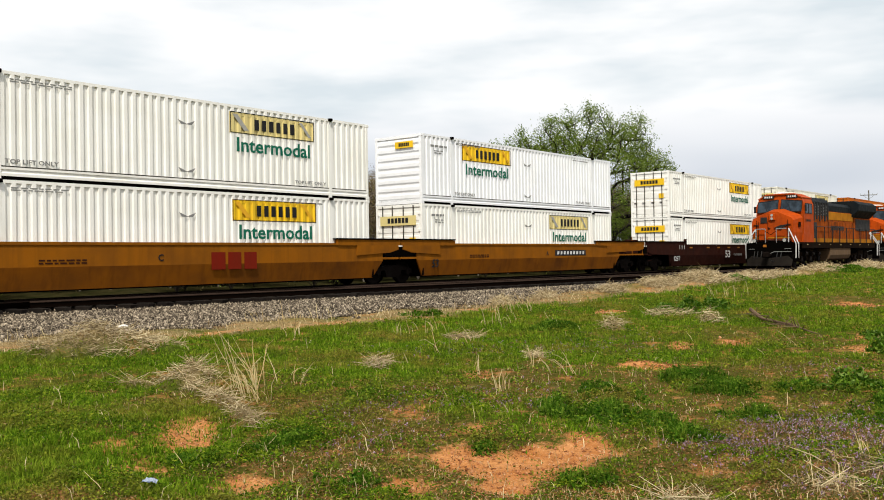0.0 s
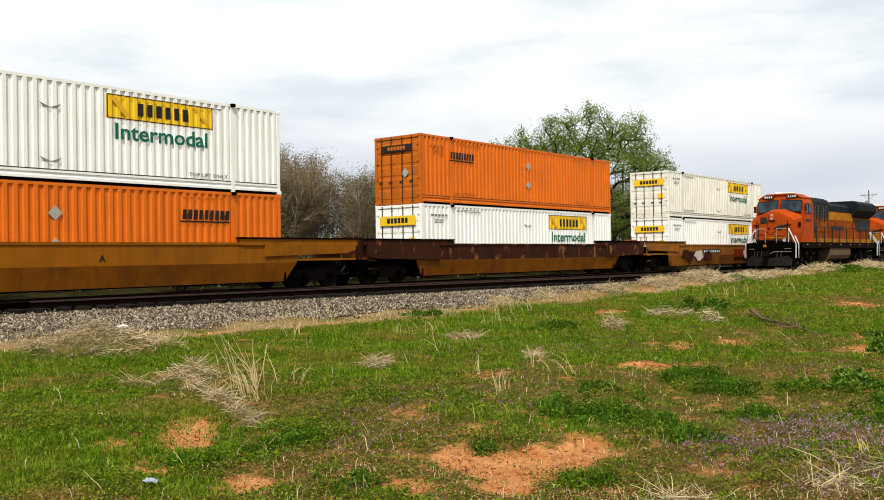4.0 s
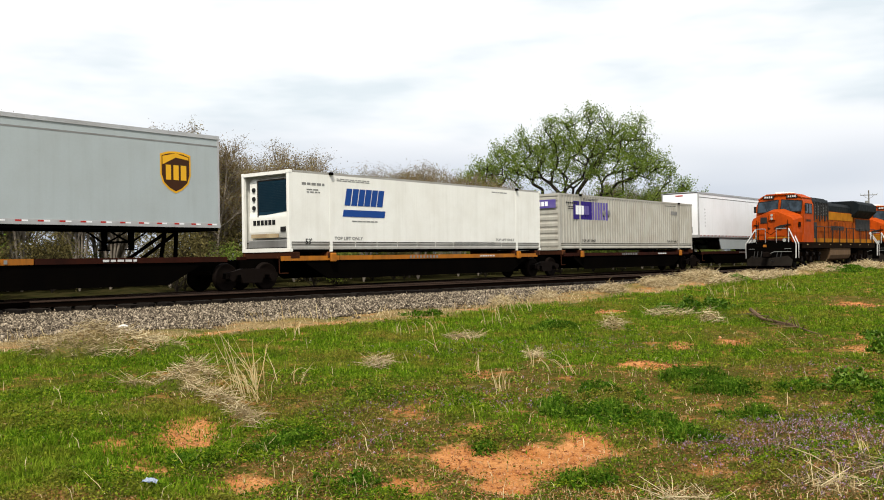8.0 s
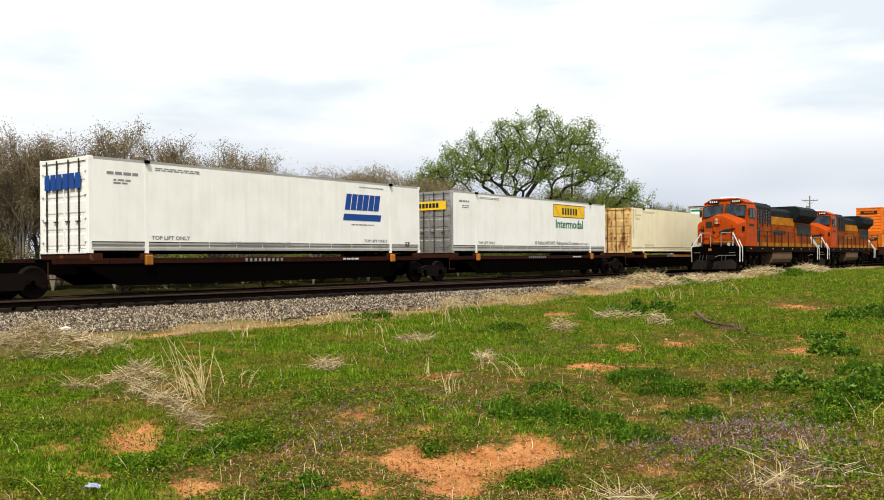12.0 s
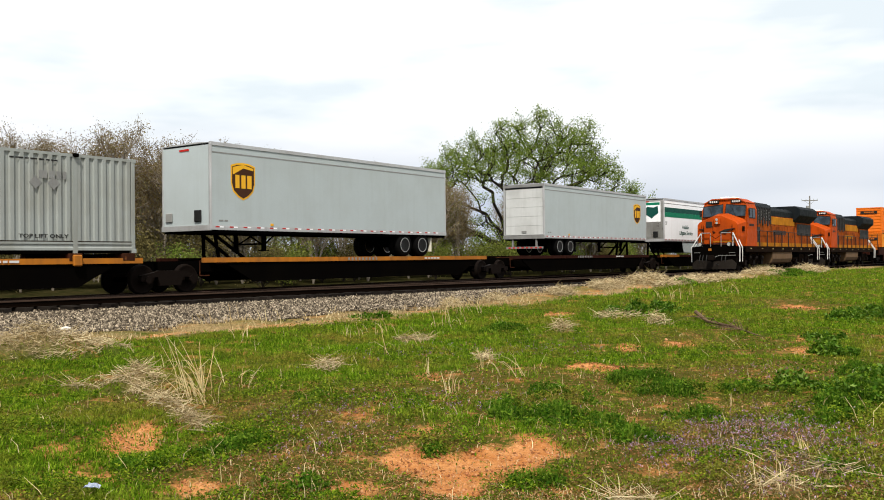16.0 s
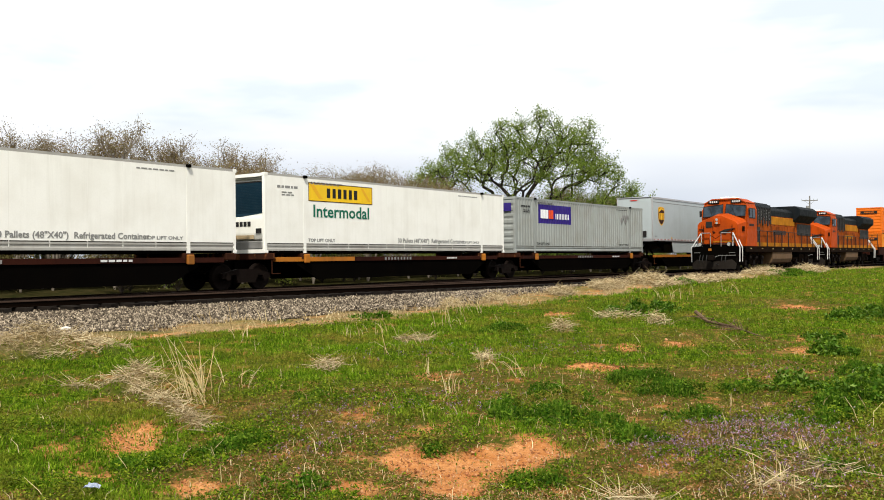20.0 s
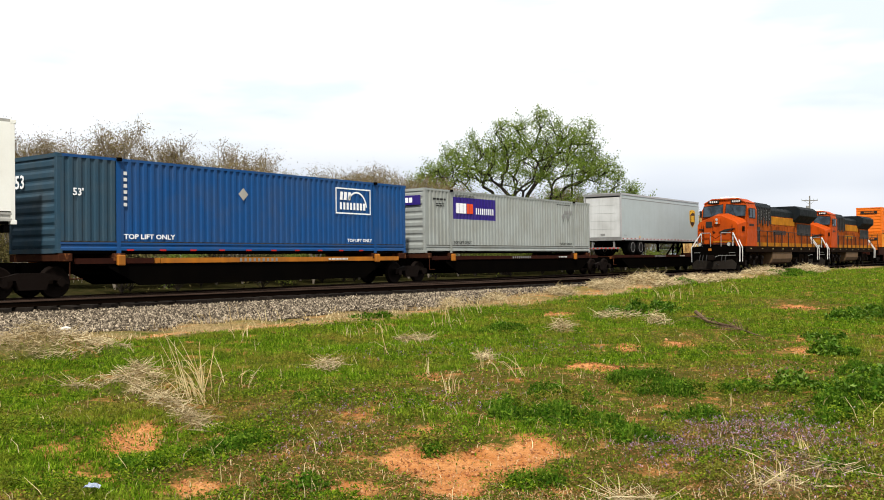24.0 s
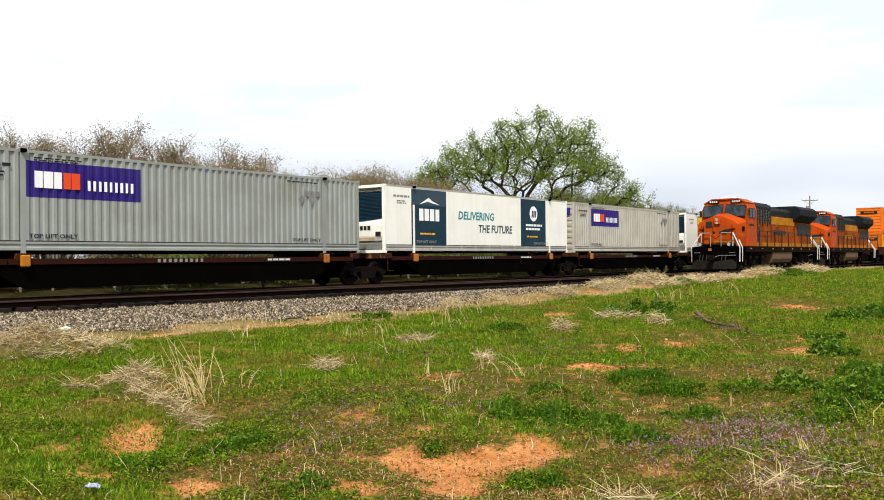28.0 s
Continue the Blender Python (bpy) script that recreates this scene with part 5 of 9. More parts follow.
def striped_trailer(L, logo_at, nose, wheels, skirt=True):
    ob = trailer("trailer", "white box trailer with two green stripes" + (" and side skirt" if skirt else ""), WHITE_NEW, L, wheels=wheels, nose=nose, skirt=skirt, group="striped trailers", nosemat=STEEL_DOOR if nose else ALU_DARK, setback=2.4 if nose else 3.9)
    y, z = NEAR - 0.004, 0.95
    for a, b_ in ((0.12, logo_at - 0.1), (logo_at + 2.75, L - 0.12)):
        part("stripe", box(B(), a, b_, y - 0.003, y, z + 2.02, z + 2.36), GREEN_DARK, ob, "dark green stripe")
        part("stripe", box(B(), a, b_, y - 0.003, y, z + 1.68, z + 2.018), GREEN_STRIPE, ob, "green stripe")
    for k in range(3):
        a = logo_at - 0.08 + k * 0.10
        b_ = logo_at + 2.73 - k * 0.10
        part("chevron", prism(B(), [(a, z + 2.02), (a + 0.28, z + 2.42), (a + 0.33, z + 2.42), (a + 0.06, z + 2.02), (a + 0.33, z + 1.62), (a + 0.28, z + 1.62)], y - 0.006, y - 0.003), GREEN_DARK, ob)
        part("chevron", prism(B(), [(b_, z + 2.02), (b_ - 0.28, z + 2.42), (b_ - 0.33, z + 2.42), (b_ - 0.06, z + 2.02), (b_ - 0.33, z + 1.62), (b_ - 0.28, z + 1.62)], y - 0.006, y - 0.003), GREEN_DARK, ob)
    part("logo_mark", sign_blocks(3, logo_at + 0.55, logo_at + 2.1, z + 1.72, z + 2.32, y, slant=0.15, seed=17, bold=0.86), GREEN_DARK, ob)
    part("logo_mark", sign_blocks(8, logo_at + 0.6, logo_at + 2.0, z + 1.20, z + 1.48, y, slant=0.15, seed=18, bold=0.5), BLUE_GREY, ob)
    at = 2.6 if logo_at > 6 else L - 5.2
    words(ob, "Available", at + 0.75, z + 0.92, 0.36, GREEN_DARK, fit=1.3, slant=0.2)
    words(ob, "Liftgate Service", at + 0.2, z + 0.48, 0.40, GREEN_DARK, fit=2.6, slant=0.2)
    part("stencil", bars(1, logo_at + 0.5, logo_at + 2.0, z + 0.46, z + 0.60, y, 2), BLUE_GREY, ob)
    words(ob, "53'", 0.2 if logo_at > 6 else L - 1.0, z + 1.15, 0.3, GREY_MARK)
    for k, mt in ((0.0, GREY_MARK), (0.62, PLACARD), (1.75, RED_TAPE)):
        part("round_sticker", lathe(B(), [(0.17, 0), (0.17, -0.006)], 14), mt, ob, at=pose((7.7 if logo_at > 6 else 8.7) + k, y, z + 0.50))
    if nose:
        p = part("poster", box(B(), -0.012, -0.004, -1.05, 1.05, z + 1.35, z + 2.75), WHITE_NEW, ob, "white poster with green map shape")
        part("poster_map", prism_x(B(), [(-0.85, z + 2.45), (-0.55, z + 2.35), (-0.1, z + 2.42), (0.15, z + 2.2), (0.1, z + 1.9), (-0.2, z + 1.72), (-0.4, z + 1.58), (-0.6, z + 1.75), (-0.9, z + 1.95)], -0.018, -0.013), GREEN_DARK, p)
        part("poster_band", box(B(), -0.018, -0.013, -1.0, 1.0, z + 2.52, z + 2.70), GREEN_STRIPE, p)
        bm = B()
        for k in range(5):
            box(bm, -0.018, -0.013, 0.3, 0.95 - 0.1 * (k % 2), z + 1.5 + k * 0.19, z + 1.58 + k * 0.19)
        part("poster_writing", bm, GREY_MARK, p)
    else:
        p = part("poster", box(B(), 0.03, 0.04, -1.1, 1.1, z + 1.15, z + 2.75), LIME, ob, "green and yellow poster on the rear door")
        part("poster_band", box(B(), 0.02, 0.028, -1.0, 0.9, z + 2.5, z + 2.7), GREEN_DARK, p)
        for k, tx in enumerate(("Anytime!", "Anywhere", "Anything,")):
            me = lettering(tx, 0.34, GREEN_DARK, 0.1)
            part("lettering", me, GREEN_DARK, p, at=pose(0.022, 1.0, z + 1.45 + 0.32 * k, 0, 0, -90))
        part("poster_writing", box(B(), 0.02, 0.028, -1.0, 0.95, z + 1.18, z + 1.32), BLACK, p)
    return ob


def slash_trailer(logo_at, nose, wheels, stripe):
    ob = trailer("trailer", "short grey box trailer with dark teal slanted band", GREY_SATIN, 8.53, wheels=wheels, nose=nose, skirt=True, axles=1, group="banded trailers", nosemat=GREY_SATIN)
    y, z = NEAR - 0.004, 0.95
    a, b_ = stripe
    part("band", prism(B(), [(a, z + 1.92), (b_ - 0.15, z + 1.92), (b_, z + 2.55), (a + (0.15 if a > 1 else 0), z + 2.55)], y - 0.003, y), TEAL, ob, "dark teal band")
    part("logo_mark", sign_blocks(3, logo_at, logo_at + 1.25, z + 2.02, z + 2.46, y - 0.003, slant=0.15, seed=22, bold=0.86), GOLD, ob)
    for k in range(3):
        part("vent", soften(box(B(), 1.5 + k * 2.2, 1.95 + k * 2.2, y - 0.01, y, z + 2.68, z + 2.78), 0.01), ALU_DARK, ob)
    for k in (0, 0.75):
        diamond(ob, (2.9 if nose else 3.9) + k, z + 0.95 if nose else z + 0.5, 0.25, material=WHITE_MARK)
    if nose:
        part("nose_stripe", box(B(), -0.012, -0.004, -1.15, -1.0, z + 0.3, z + 1.9), GOLD, ob)
    return ob


def plain_trailer(L):
    ob = trailer("trailer", "clean white box trailer with pale side skirt", WHITE_NEW, L, wheels="right", nose=True, skirt=True, group="white trailers")
    part("stencil", bars(6, 0.95, 1.02, 1.6, 2.9, NEAR - 0.004, 9), GREY_MARK, ob)
    return ob


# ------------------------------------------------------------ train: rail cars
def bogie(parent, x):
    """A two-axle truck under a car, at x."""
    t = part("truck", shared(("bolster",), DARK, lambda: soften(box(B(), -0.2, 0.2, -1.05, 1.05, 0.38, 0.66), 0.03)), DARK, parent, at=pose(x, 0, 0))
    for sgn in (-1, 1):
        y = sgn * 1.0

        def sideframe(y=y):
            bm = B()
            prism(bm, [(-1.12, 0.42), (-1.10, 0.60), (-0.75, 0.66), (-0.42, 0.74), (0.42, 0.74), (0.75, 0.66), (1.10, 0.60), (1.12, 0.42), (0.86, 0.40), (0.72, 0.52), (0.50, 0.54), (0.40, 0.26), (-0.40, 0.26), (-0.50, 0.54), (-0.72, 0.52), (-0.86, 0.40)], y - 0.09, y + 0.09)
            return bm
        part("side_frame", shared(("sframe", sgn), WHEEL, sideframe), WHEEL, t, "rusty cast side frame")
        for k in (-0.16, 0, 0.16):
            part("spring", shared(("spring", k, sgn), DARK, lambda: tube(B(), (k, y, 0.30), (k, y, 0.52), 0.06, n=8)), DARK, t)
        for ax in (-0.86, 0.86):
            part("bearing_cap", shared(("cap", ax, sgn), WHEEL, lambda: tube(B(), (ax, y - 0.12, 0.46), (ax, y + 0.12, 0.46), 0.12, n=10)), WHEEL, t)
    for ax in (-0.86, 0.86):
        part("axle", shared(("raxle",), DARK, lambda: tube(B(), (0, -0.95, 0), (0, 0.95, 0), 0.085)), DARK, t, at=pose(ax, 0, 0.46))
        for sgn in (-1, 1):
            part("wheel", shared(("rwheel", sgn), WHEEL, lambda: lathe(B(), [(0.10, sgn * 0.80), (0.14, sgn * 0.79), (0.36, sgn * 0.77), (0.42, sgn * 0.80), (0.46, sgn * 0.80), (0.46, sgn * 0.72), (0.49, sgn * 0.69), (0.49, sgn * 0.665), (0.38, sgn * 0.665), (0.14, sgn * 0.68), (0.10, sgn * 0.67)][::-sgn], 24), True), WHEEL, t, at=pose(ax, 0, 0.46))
    return t


def coupler(ob, x, sgn):
    part("coupler", shared(("coupler", sgn), WHEEL, lambda: soften(box(box(B(), min(0, sgn * 0.9), max(0, sgn * 0.9), -0.09, 0.09, 0.74, 0.96), min(sgn * 0.62, sgn * 0.95), max(sgn * 0.62, sgn * 0.95), -0.17, 0.17, 0.70, 1.02), 0.03)), WHEEL, ob, at=pose(x, 0, 0))
    part("air_hose", shared(("hose", sgn), BLACK, lambda: tube(tube(B(), (0, -0.35, 0.75), (sgn * 0.35, -0.36, 0.42), 0.03, n=6), (sgn * 0.35, -0.36, 0.42), (sgn * 0.85, -0.3, 0.50), 0.03, n=6)), BLACK, ob, at=pose(x, 0, 0))


def well_car(a, b_, join_left, join_right, kind, marks):
    """A well car round a 53-foot box that starts at x = 0. a, b_: overhang at its two ends."""
    body, low, trim = {"ochre": (OCHRE, OCHRE_LOW, OCHRE), "rusty": (OCHRE_RUST, OCHRE_RUST, OCHRE_RUST), "brown": (BROWN, BROWN, BROWN), "worn": (RUSTY, OCHRE_LOW, RUSTY)}[kind]
    tone = {"ochre": "ochre-yellow", "rusty": "rusty ochre graffiti-marked", "brown": "dark brown", "worn": "rust-brown"}[kind]
    ob = thing("well_car", f"{tone} double-stack well car on steel trucks", "rail car", "well cars")
    L = 16.15
    for sgn in (-1, 1):
        y = sgn * 1.47

        def upper(y=y, sgn=sgn):
            bm = prism(B(), [(-0.55, 0.92), (-0.55, 1.58), (L + 0.55, 1.58), (L + 0.55, 0.92)], min(y, y - sgn * 0.05), max(y, y - sgn * 0.05))
            return bm
        side = part("side_sill", shared(("wup", sgn, kind), body, upper), body, ob)
        part("top_chord", shared(("wtop", sgn, kind), trim, lambda: box(B(), -0.55, L + 0.55, min(sgn * 1.36, sgn * 1.50), max(sgn * 1.36, sgn * 1.50), 1.53, 1.61)), trim, side)

        def lower(y=y, sgn=sgn):
            bm = B()
            o = [(y, 0.92), (y - sgn * 0.05, 0.92), (y - sgn * 0.20, 0.28), (y - sgn * 0.14, 0.28)]
            ra = [bm.verts.new((-0.55 if z > 0.5 else -0.10, yy, z)) for yy, z in o]
            rb = [bm.verts.new((L + 0.55 if z > 0.5 else L + 0.10, yy, z)) for yy, z in o]
            for i in range(4):
                bm.faces.new((ra[i], ra[(i + 1) % 4], rb[(i + 1) % 4], rb[i]))
            bm.faces.new(ra[::-1]), bm.faces.new(rb)
            bmesh.ops.recalc_face_normals(bm, faces=bm.faces)
            return bm
        part("lower_side", shared(("wlow", sgn, kind), low, lower), low, ob)
        # end plates over the trucks
        for e0, e1, tag in ((-a + 0.15, 0.9, "l"), (L - 0.9, L + b_ - 0.15, "r")):
            low_z = 1.24 if kind in ("ochre", "rusty") else 1.02
            part("end_platform_side", shared(("wend", sgn, kind, e0, e1), body, lambda: prism(B(), [(e0, low_z + 0.12), (e0, 1.52), (e1, 1.52), (e1, low_z - 0.1), (e0 + 0.5, low_z)] if tag == "l" else [(e0, low_z - 0.1), (e0, 1.52), (e1, 1.52), (e1, low_z + 0.12), (e1 - 0.5, low_z)], sgn * 1.49 - 0.03, sgn * 1.49 + 0.03)), body, ob)
            # raised ledge with a dark tread plate on top
            l0, l1 = (e0 - 0.1, 1.9) if tag == "l" else (L - 1.9, e1 + 0.1)
            ledge = part("end_ledge", shared(("wledge", sgn, kind, l0, l1), body, lambda: box(B(), l0, l1, min(sgn * 1.40, sgn * 1.52), max(sgn * 1.40, sgn * 1.52), 1.52, 1.74)), body, ob)
            part("tread_plate", shared(("wtread", sgn, l0, l1), DARK, lambda: box(B(), l0 - 0.05, l1, min(sgn * 1.20, sgn * 1.56), max(sgn * 1.20, sgn * 1.56), 1.744, 1.79)), DARK, ledge)
        if kind == "brown":
            for xx in (2.0, L - 2.0):
                part("box_guide", shared(("guide", xx, sgn), BROWN, lambda: prism(B(), [(xx - 0.12, 1.58), (xx + 0.14, 1.58), (xx + 0.14, 1.95), (xx - 0.02, 1.95), (xx - 0.12, 1.8)], sgn * 1.40 - 0.05, sgn * 1.40 + 0.05)), BROWN, ob)
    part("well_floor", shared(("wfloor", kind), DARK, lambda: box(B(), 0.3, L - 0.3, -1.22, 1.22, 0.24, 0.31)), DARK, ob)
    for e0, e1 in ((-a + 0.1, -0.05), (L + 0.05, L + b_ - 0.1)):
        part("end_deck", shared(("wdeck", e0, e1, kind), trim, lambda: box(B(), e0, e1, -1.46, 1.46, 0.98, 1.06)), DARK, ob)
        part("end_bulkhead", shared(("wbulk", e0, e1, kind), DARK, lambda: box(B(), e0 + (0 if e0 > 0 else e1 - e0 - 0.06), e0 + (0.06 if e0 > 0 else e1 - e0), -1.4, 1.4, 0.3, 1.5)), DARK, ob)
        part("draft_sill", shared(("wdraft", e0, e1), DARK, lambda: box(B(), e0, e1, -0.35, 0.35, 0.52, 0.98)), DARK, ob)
        # added dark sheet on the far side, standing in for shade behind the trucks
        part("end_skirt", shared(("wshade", e0, e1), DARK, lambda: box(B(), e0, e1, 1.40, 1.46, 0.36, 0.98)), DARK, ob)
    if not join_left:
        bogie(ob, -a + 1.75)
        coupler(ob, -a + 0.1, -1)
        for zz in (0.62, 0.92, 1.22):
            part("ladder_rung", shared(("wr", zz), trim, lambda: box(B(), 0, 0.45, -1.50, -1.47, zz, zz + 0.03)), trim, ob, at=pose(-a + 0.2, 0, 0))
        for yy in (-1.45, -1.05, 1.45):
            part("hand_rail", shared(("whr", yy), trim, lambda: tube(B(), (0, yy, 1.0), (0, yy, 2.05), 0.02, n=6)), trim, ob, at=pose(-a + 0.2, 0, 0))
        part("brake_stand", shared(("wbs", kind), trim, lambda: soften(box(B(), 0, 0.45, -0.5, 0.2, 1.06, 1.9), 0.03)), trim, ob, at=pose(-a + 0.5, 0, 0))
    if join_right:
        bogie(ob, L + b_)
    else:
        bogie(ob, L + b_ - 1.75)
        coupler(ob, L + b_ - 0.1, 1)
        for yy in (-1.45, -0.8):
            part("hand_rail", shared(("whr2", yy), trim, lambda: tube(B(), (0, yy, 1.0), (0, yy, 2.05), 0.02, n=6)), trim, ob, at=pose(L + b_ - 0.2, 0, 0))
    y = -1.478
    if kind in ("ochre", "rusty"):
        if "blocks" in marks:
            part("logo_mark", sign_blocks(3, marks["blocks"], marks["blocks"] + 1.95, 0.74, 1.30, y, slant=0.0, seed=41, bold=0.9), RED, ob, "dark red logo blocks")
        plate = marks.get("plate")
        if plate:
            p = part("number_panel", box(B(), plate, plate + 3.0, y - 0.004, y, 1.02, 1.30), BLACK, ob, "black number panel")
            part("number_mark", sign_blocks(9, plate + 0.12, plate + 2.88, 1.08, 1.24, y - 0.005, slant=0.15, seed=42, bold=0.55), WHITE_MARK, p)
        part("stencil", bars(2, 3.0, 4.4, 0.98, 1.14, y, 7), RUSTY, ob)
        words(ob, "A" if marks.get("unit") == "A" else "C", 6.7 if marks.get("unit") == "C" else 9.2, 1.05, 0.28, BLACK, y=-1.475)
        if marks.get("size"):
            words(ob, "53", 0.35, 0.62, 0.46, BLACK, y=-1.475, slant=0.2)
    elif kind == "brown":
        words(ob, "53", marks.get("at", 8.35), 0.74, 0.66, WHITE_MARK, y=-1.475, fit=0.86)
        words(ob, "125T", 0.1, 0.60, 0.38, WHITE_MARK, y=-1.475, fit=0.85)
        part("number_mark", sign_blocks(8, marks.get("at", 8.35) + 1.5, marks.get("at", 8.35) + 3.1, 0.84, 0.99, y, seed=43, bold=0.5), GREY_MARK, ob)
        part("stencil", bars(4, 15.2, 16.2, 0.6, 1.0, y, 7), WHITE_MARK, ob)
        for k, xx in enumerate((0.4, 2.5, 5.2, 7.0, 8.8, 10.6, 12.4, 14.2, 15.8)):
            part("reflector", box(B(), xx, xx + 0.42, y - 0.02, y - 0.002, 1.36, 1.44), YELLOW_RAIL, ob)
        for xx in (0.9, 1.25, 1.6, 14.6, 14.95, 15.3):
            part("lift_mark", box(B(), xx, xx + 0.05, -1.525, -1.519, 1.3, 1.56), WHITE_MARK, ob)
    if kind == "rusty":
        for k in range(7):
            rnd = random.Random(k + 60)
            x0 = 11.9 + rnd.uniform(0, 3.2)
            pts = [(x0 + rnd.uniform(0.2, 0.55) * math.cos(t), 0.95 + rnd.uniform(0.15, 0.42) * math.sin(t)) for t in np.linspace(0, 5.6, 8)]
            part("graffiti", prism(B(), pts, y - 0.003 - 0.002 * k, y - 0.001 - 0.002 * k), GRAFFITI if k % 2 == 0 else OCHRE_RUST, ob)
        for k in range(5):
            rnd = random.Random(k + 80)
            x0 = 1.0 + rnd.uniform(0, 6)
            pts = [(x0 + rnd.uniform(0.3, 0.9) * math.cos(t), 0.9 + rnd.uniform(0.15, 0.5) * math.sin(t)) for t in np.linspace(0, 5.6, 8)]
            part("graffiti", prism(B(), pts, y - 0.003 - 0.002 * k, y - 0.001 - 0.002 * k), (RUSTY, GRAFFITI)[k % 2], ob)
    return ob


def spine_car(L, loads, seed=1, first=False):
    """A spine-car platform of length L; loads: what it carries ('box' or 'trailer', start, length, kingpin side)."""
    ob = thing("spine_car", "black low spine car with worn orange deck rails", "rail car", "spine cars")
    rnd = random.Random(seed)
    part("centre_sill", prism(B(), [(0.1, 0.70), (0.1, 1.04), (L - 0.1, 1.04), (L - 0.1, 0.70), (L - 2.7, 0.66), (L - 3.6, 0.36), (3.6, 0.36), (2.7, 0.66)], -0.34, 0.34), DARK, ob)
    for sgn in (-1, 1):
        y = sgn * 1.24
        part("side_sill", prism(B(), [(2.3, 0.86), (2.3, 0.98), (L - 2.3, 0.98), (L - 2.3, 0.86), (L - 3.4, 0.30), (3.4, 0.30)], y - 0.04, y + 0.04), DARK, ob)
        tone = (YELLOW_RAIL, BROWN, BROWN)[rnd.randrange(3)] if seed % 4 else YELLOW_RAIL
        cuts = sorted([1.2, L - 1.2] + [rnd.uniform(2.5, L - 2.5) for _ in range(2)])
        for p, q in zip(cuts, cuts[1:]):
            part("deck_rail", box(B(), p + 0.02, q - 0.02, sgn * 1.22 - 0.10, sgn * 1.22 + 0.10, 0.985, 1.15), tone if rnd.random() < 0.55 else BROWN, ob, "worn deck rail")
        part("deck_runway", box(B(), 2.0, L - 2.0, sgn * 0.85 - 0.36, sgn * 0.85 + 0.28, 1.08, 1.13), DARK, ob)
    for k in range(5):
        xx = 2.6 + (L - 5.2) * k / 4
        part("cross_bearer", box(B(), xx - 0.12, xx + 0.12, -1.28, 1.28, 0.92, 1.07), RUSTY, ob)
    for kind, s, ln, king in loads:
        if kind == "box":
            for xx in (s + 0.25, s + 2.03, s + ln - 2.03, s + ln - 0.25):
                ped = part("pedestal", soften(box(B(), xx - 0.22, xx + 0.22, -1.33, 1.33, 1.06, 1.292), 0.02), RUSTY, ob)
                if abs(xx - s - 2.03) < 0.1 or abs(xx - s - ln + 2.03) < 0.1:
                    part("lock_bracket", soften(box(B(), xx - 0.14, xx + 0.14, -1.45, -1.34, 0.92, 1.25), 0.03), YELLOW_RAIL, ped, "worn orange lock bracket")
        else:
            xx = s + (1.0 if king == "left" else ln - 1.0)
            d = 1 if king == "left" else -1
            hitch = part("hitch", soften(box(B(), xx - 0.3, xx + 0.3, -0.42, 0.42, 1.98, 2.08), 0.03), DARK, ob)
            for sgn in (-1, 1):
                part("hitch_leg", tube(tube(B(), (xx, sgn * 0.32, 1.98), (xx + d * 0.1, sgn * 0.40, 1.08), 0.07, n=6), (xx, sgn * 0.32, 1.95), (xx + d * 1.3, sgn * 0.38, 1.12), 0.06, n=6), DARK, hitch)
    if first:
        bogie(ob, 0.0)
    bogie(ob, L)
    y = -1.345
    part("number_mark", sign_blocks(9, L * 0.42, L * 0.42 + 1.9, 1.01, 1.12, y, seed=seed, bold=0.5), GREY_MARK, ob)
    part("stencil", bars(1, L * 0.68, L * 0.68 + 1.1, 1.01, 1.13, y, seed), WHITE_MARK, ob)
    part("end_step", tube(tube(B(), (1.0, -1.3, 1.05), (1.0, -1.3, 0.55), 0.02, n=6), (1.0, -1.3, 0.55), (1.4, -1.3, 0.55), 0.02, n=6), RUSTY, ob)
    return ob


# ------------------------------------------------------------ train: order of the cars
# start along the train, measured from the foot of the perpendicular at the clip's start
TRAVEL = ((0.0, 0.0), (0.5, 14.68), (1.0, 25.23), (1.5, 37.89), (2.0, 52.6), (2.5, 70.0), (3.0, 84.9), (3.5, 96.3), (5.5, 156.41),
          (6.0, 167.06), (6.5, 183.06), (7.0, 197.17), (8.0, 220.64), (9.0, 252.4), (10.0, 282.17), (11.0, 307.43), (12.0, 337.95),
          (12.5, 348.72), (14.5, 406.89), (15.0, 418.05), (16.0, 446.73), (17.0, 473.19), (18.0, 504.08), (19.0, 532.75), (20.0, 559.76),
          (21.0, 589.77), (21.5, 601.08), (23.5, 663.67), (24.0, 673.78), (25.0, 705.01), (26.0, 737.41), (27.0, 762.06), (28.0, 789.92))
MOVING = []         # (thing, start along the train, height)
LOW, HIGH = RAIL + 0.37, RAIL + 3.28


def on_train(ob, s, z):
    MOVING.append((ob, s, z))


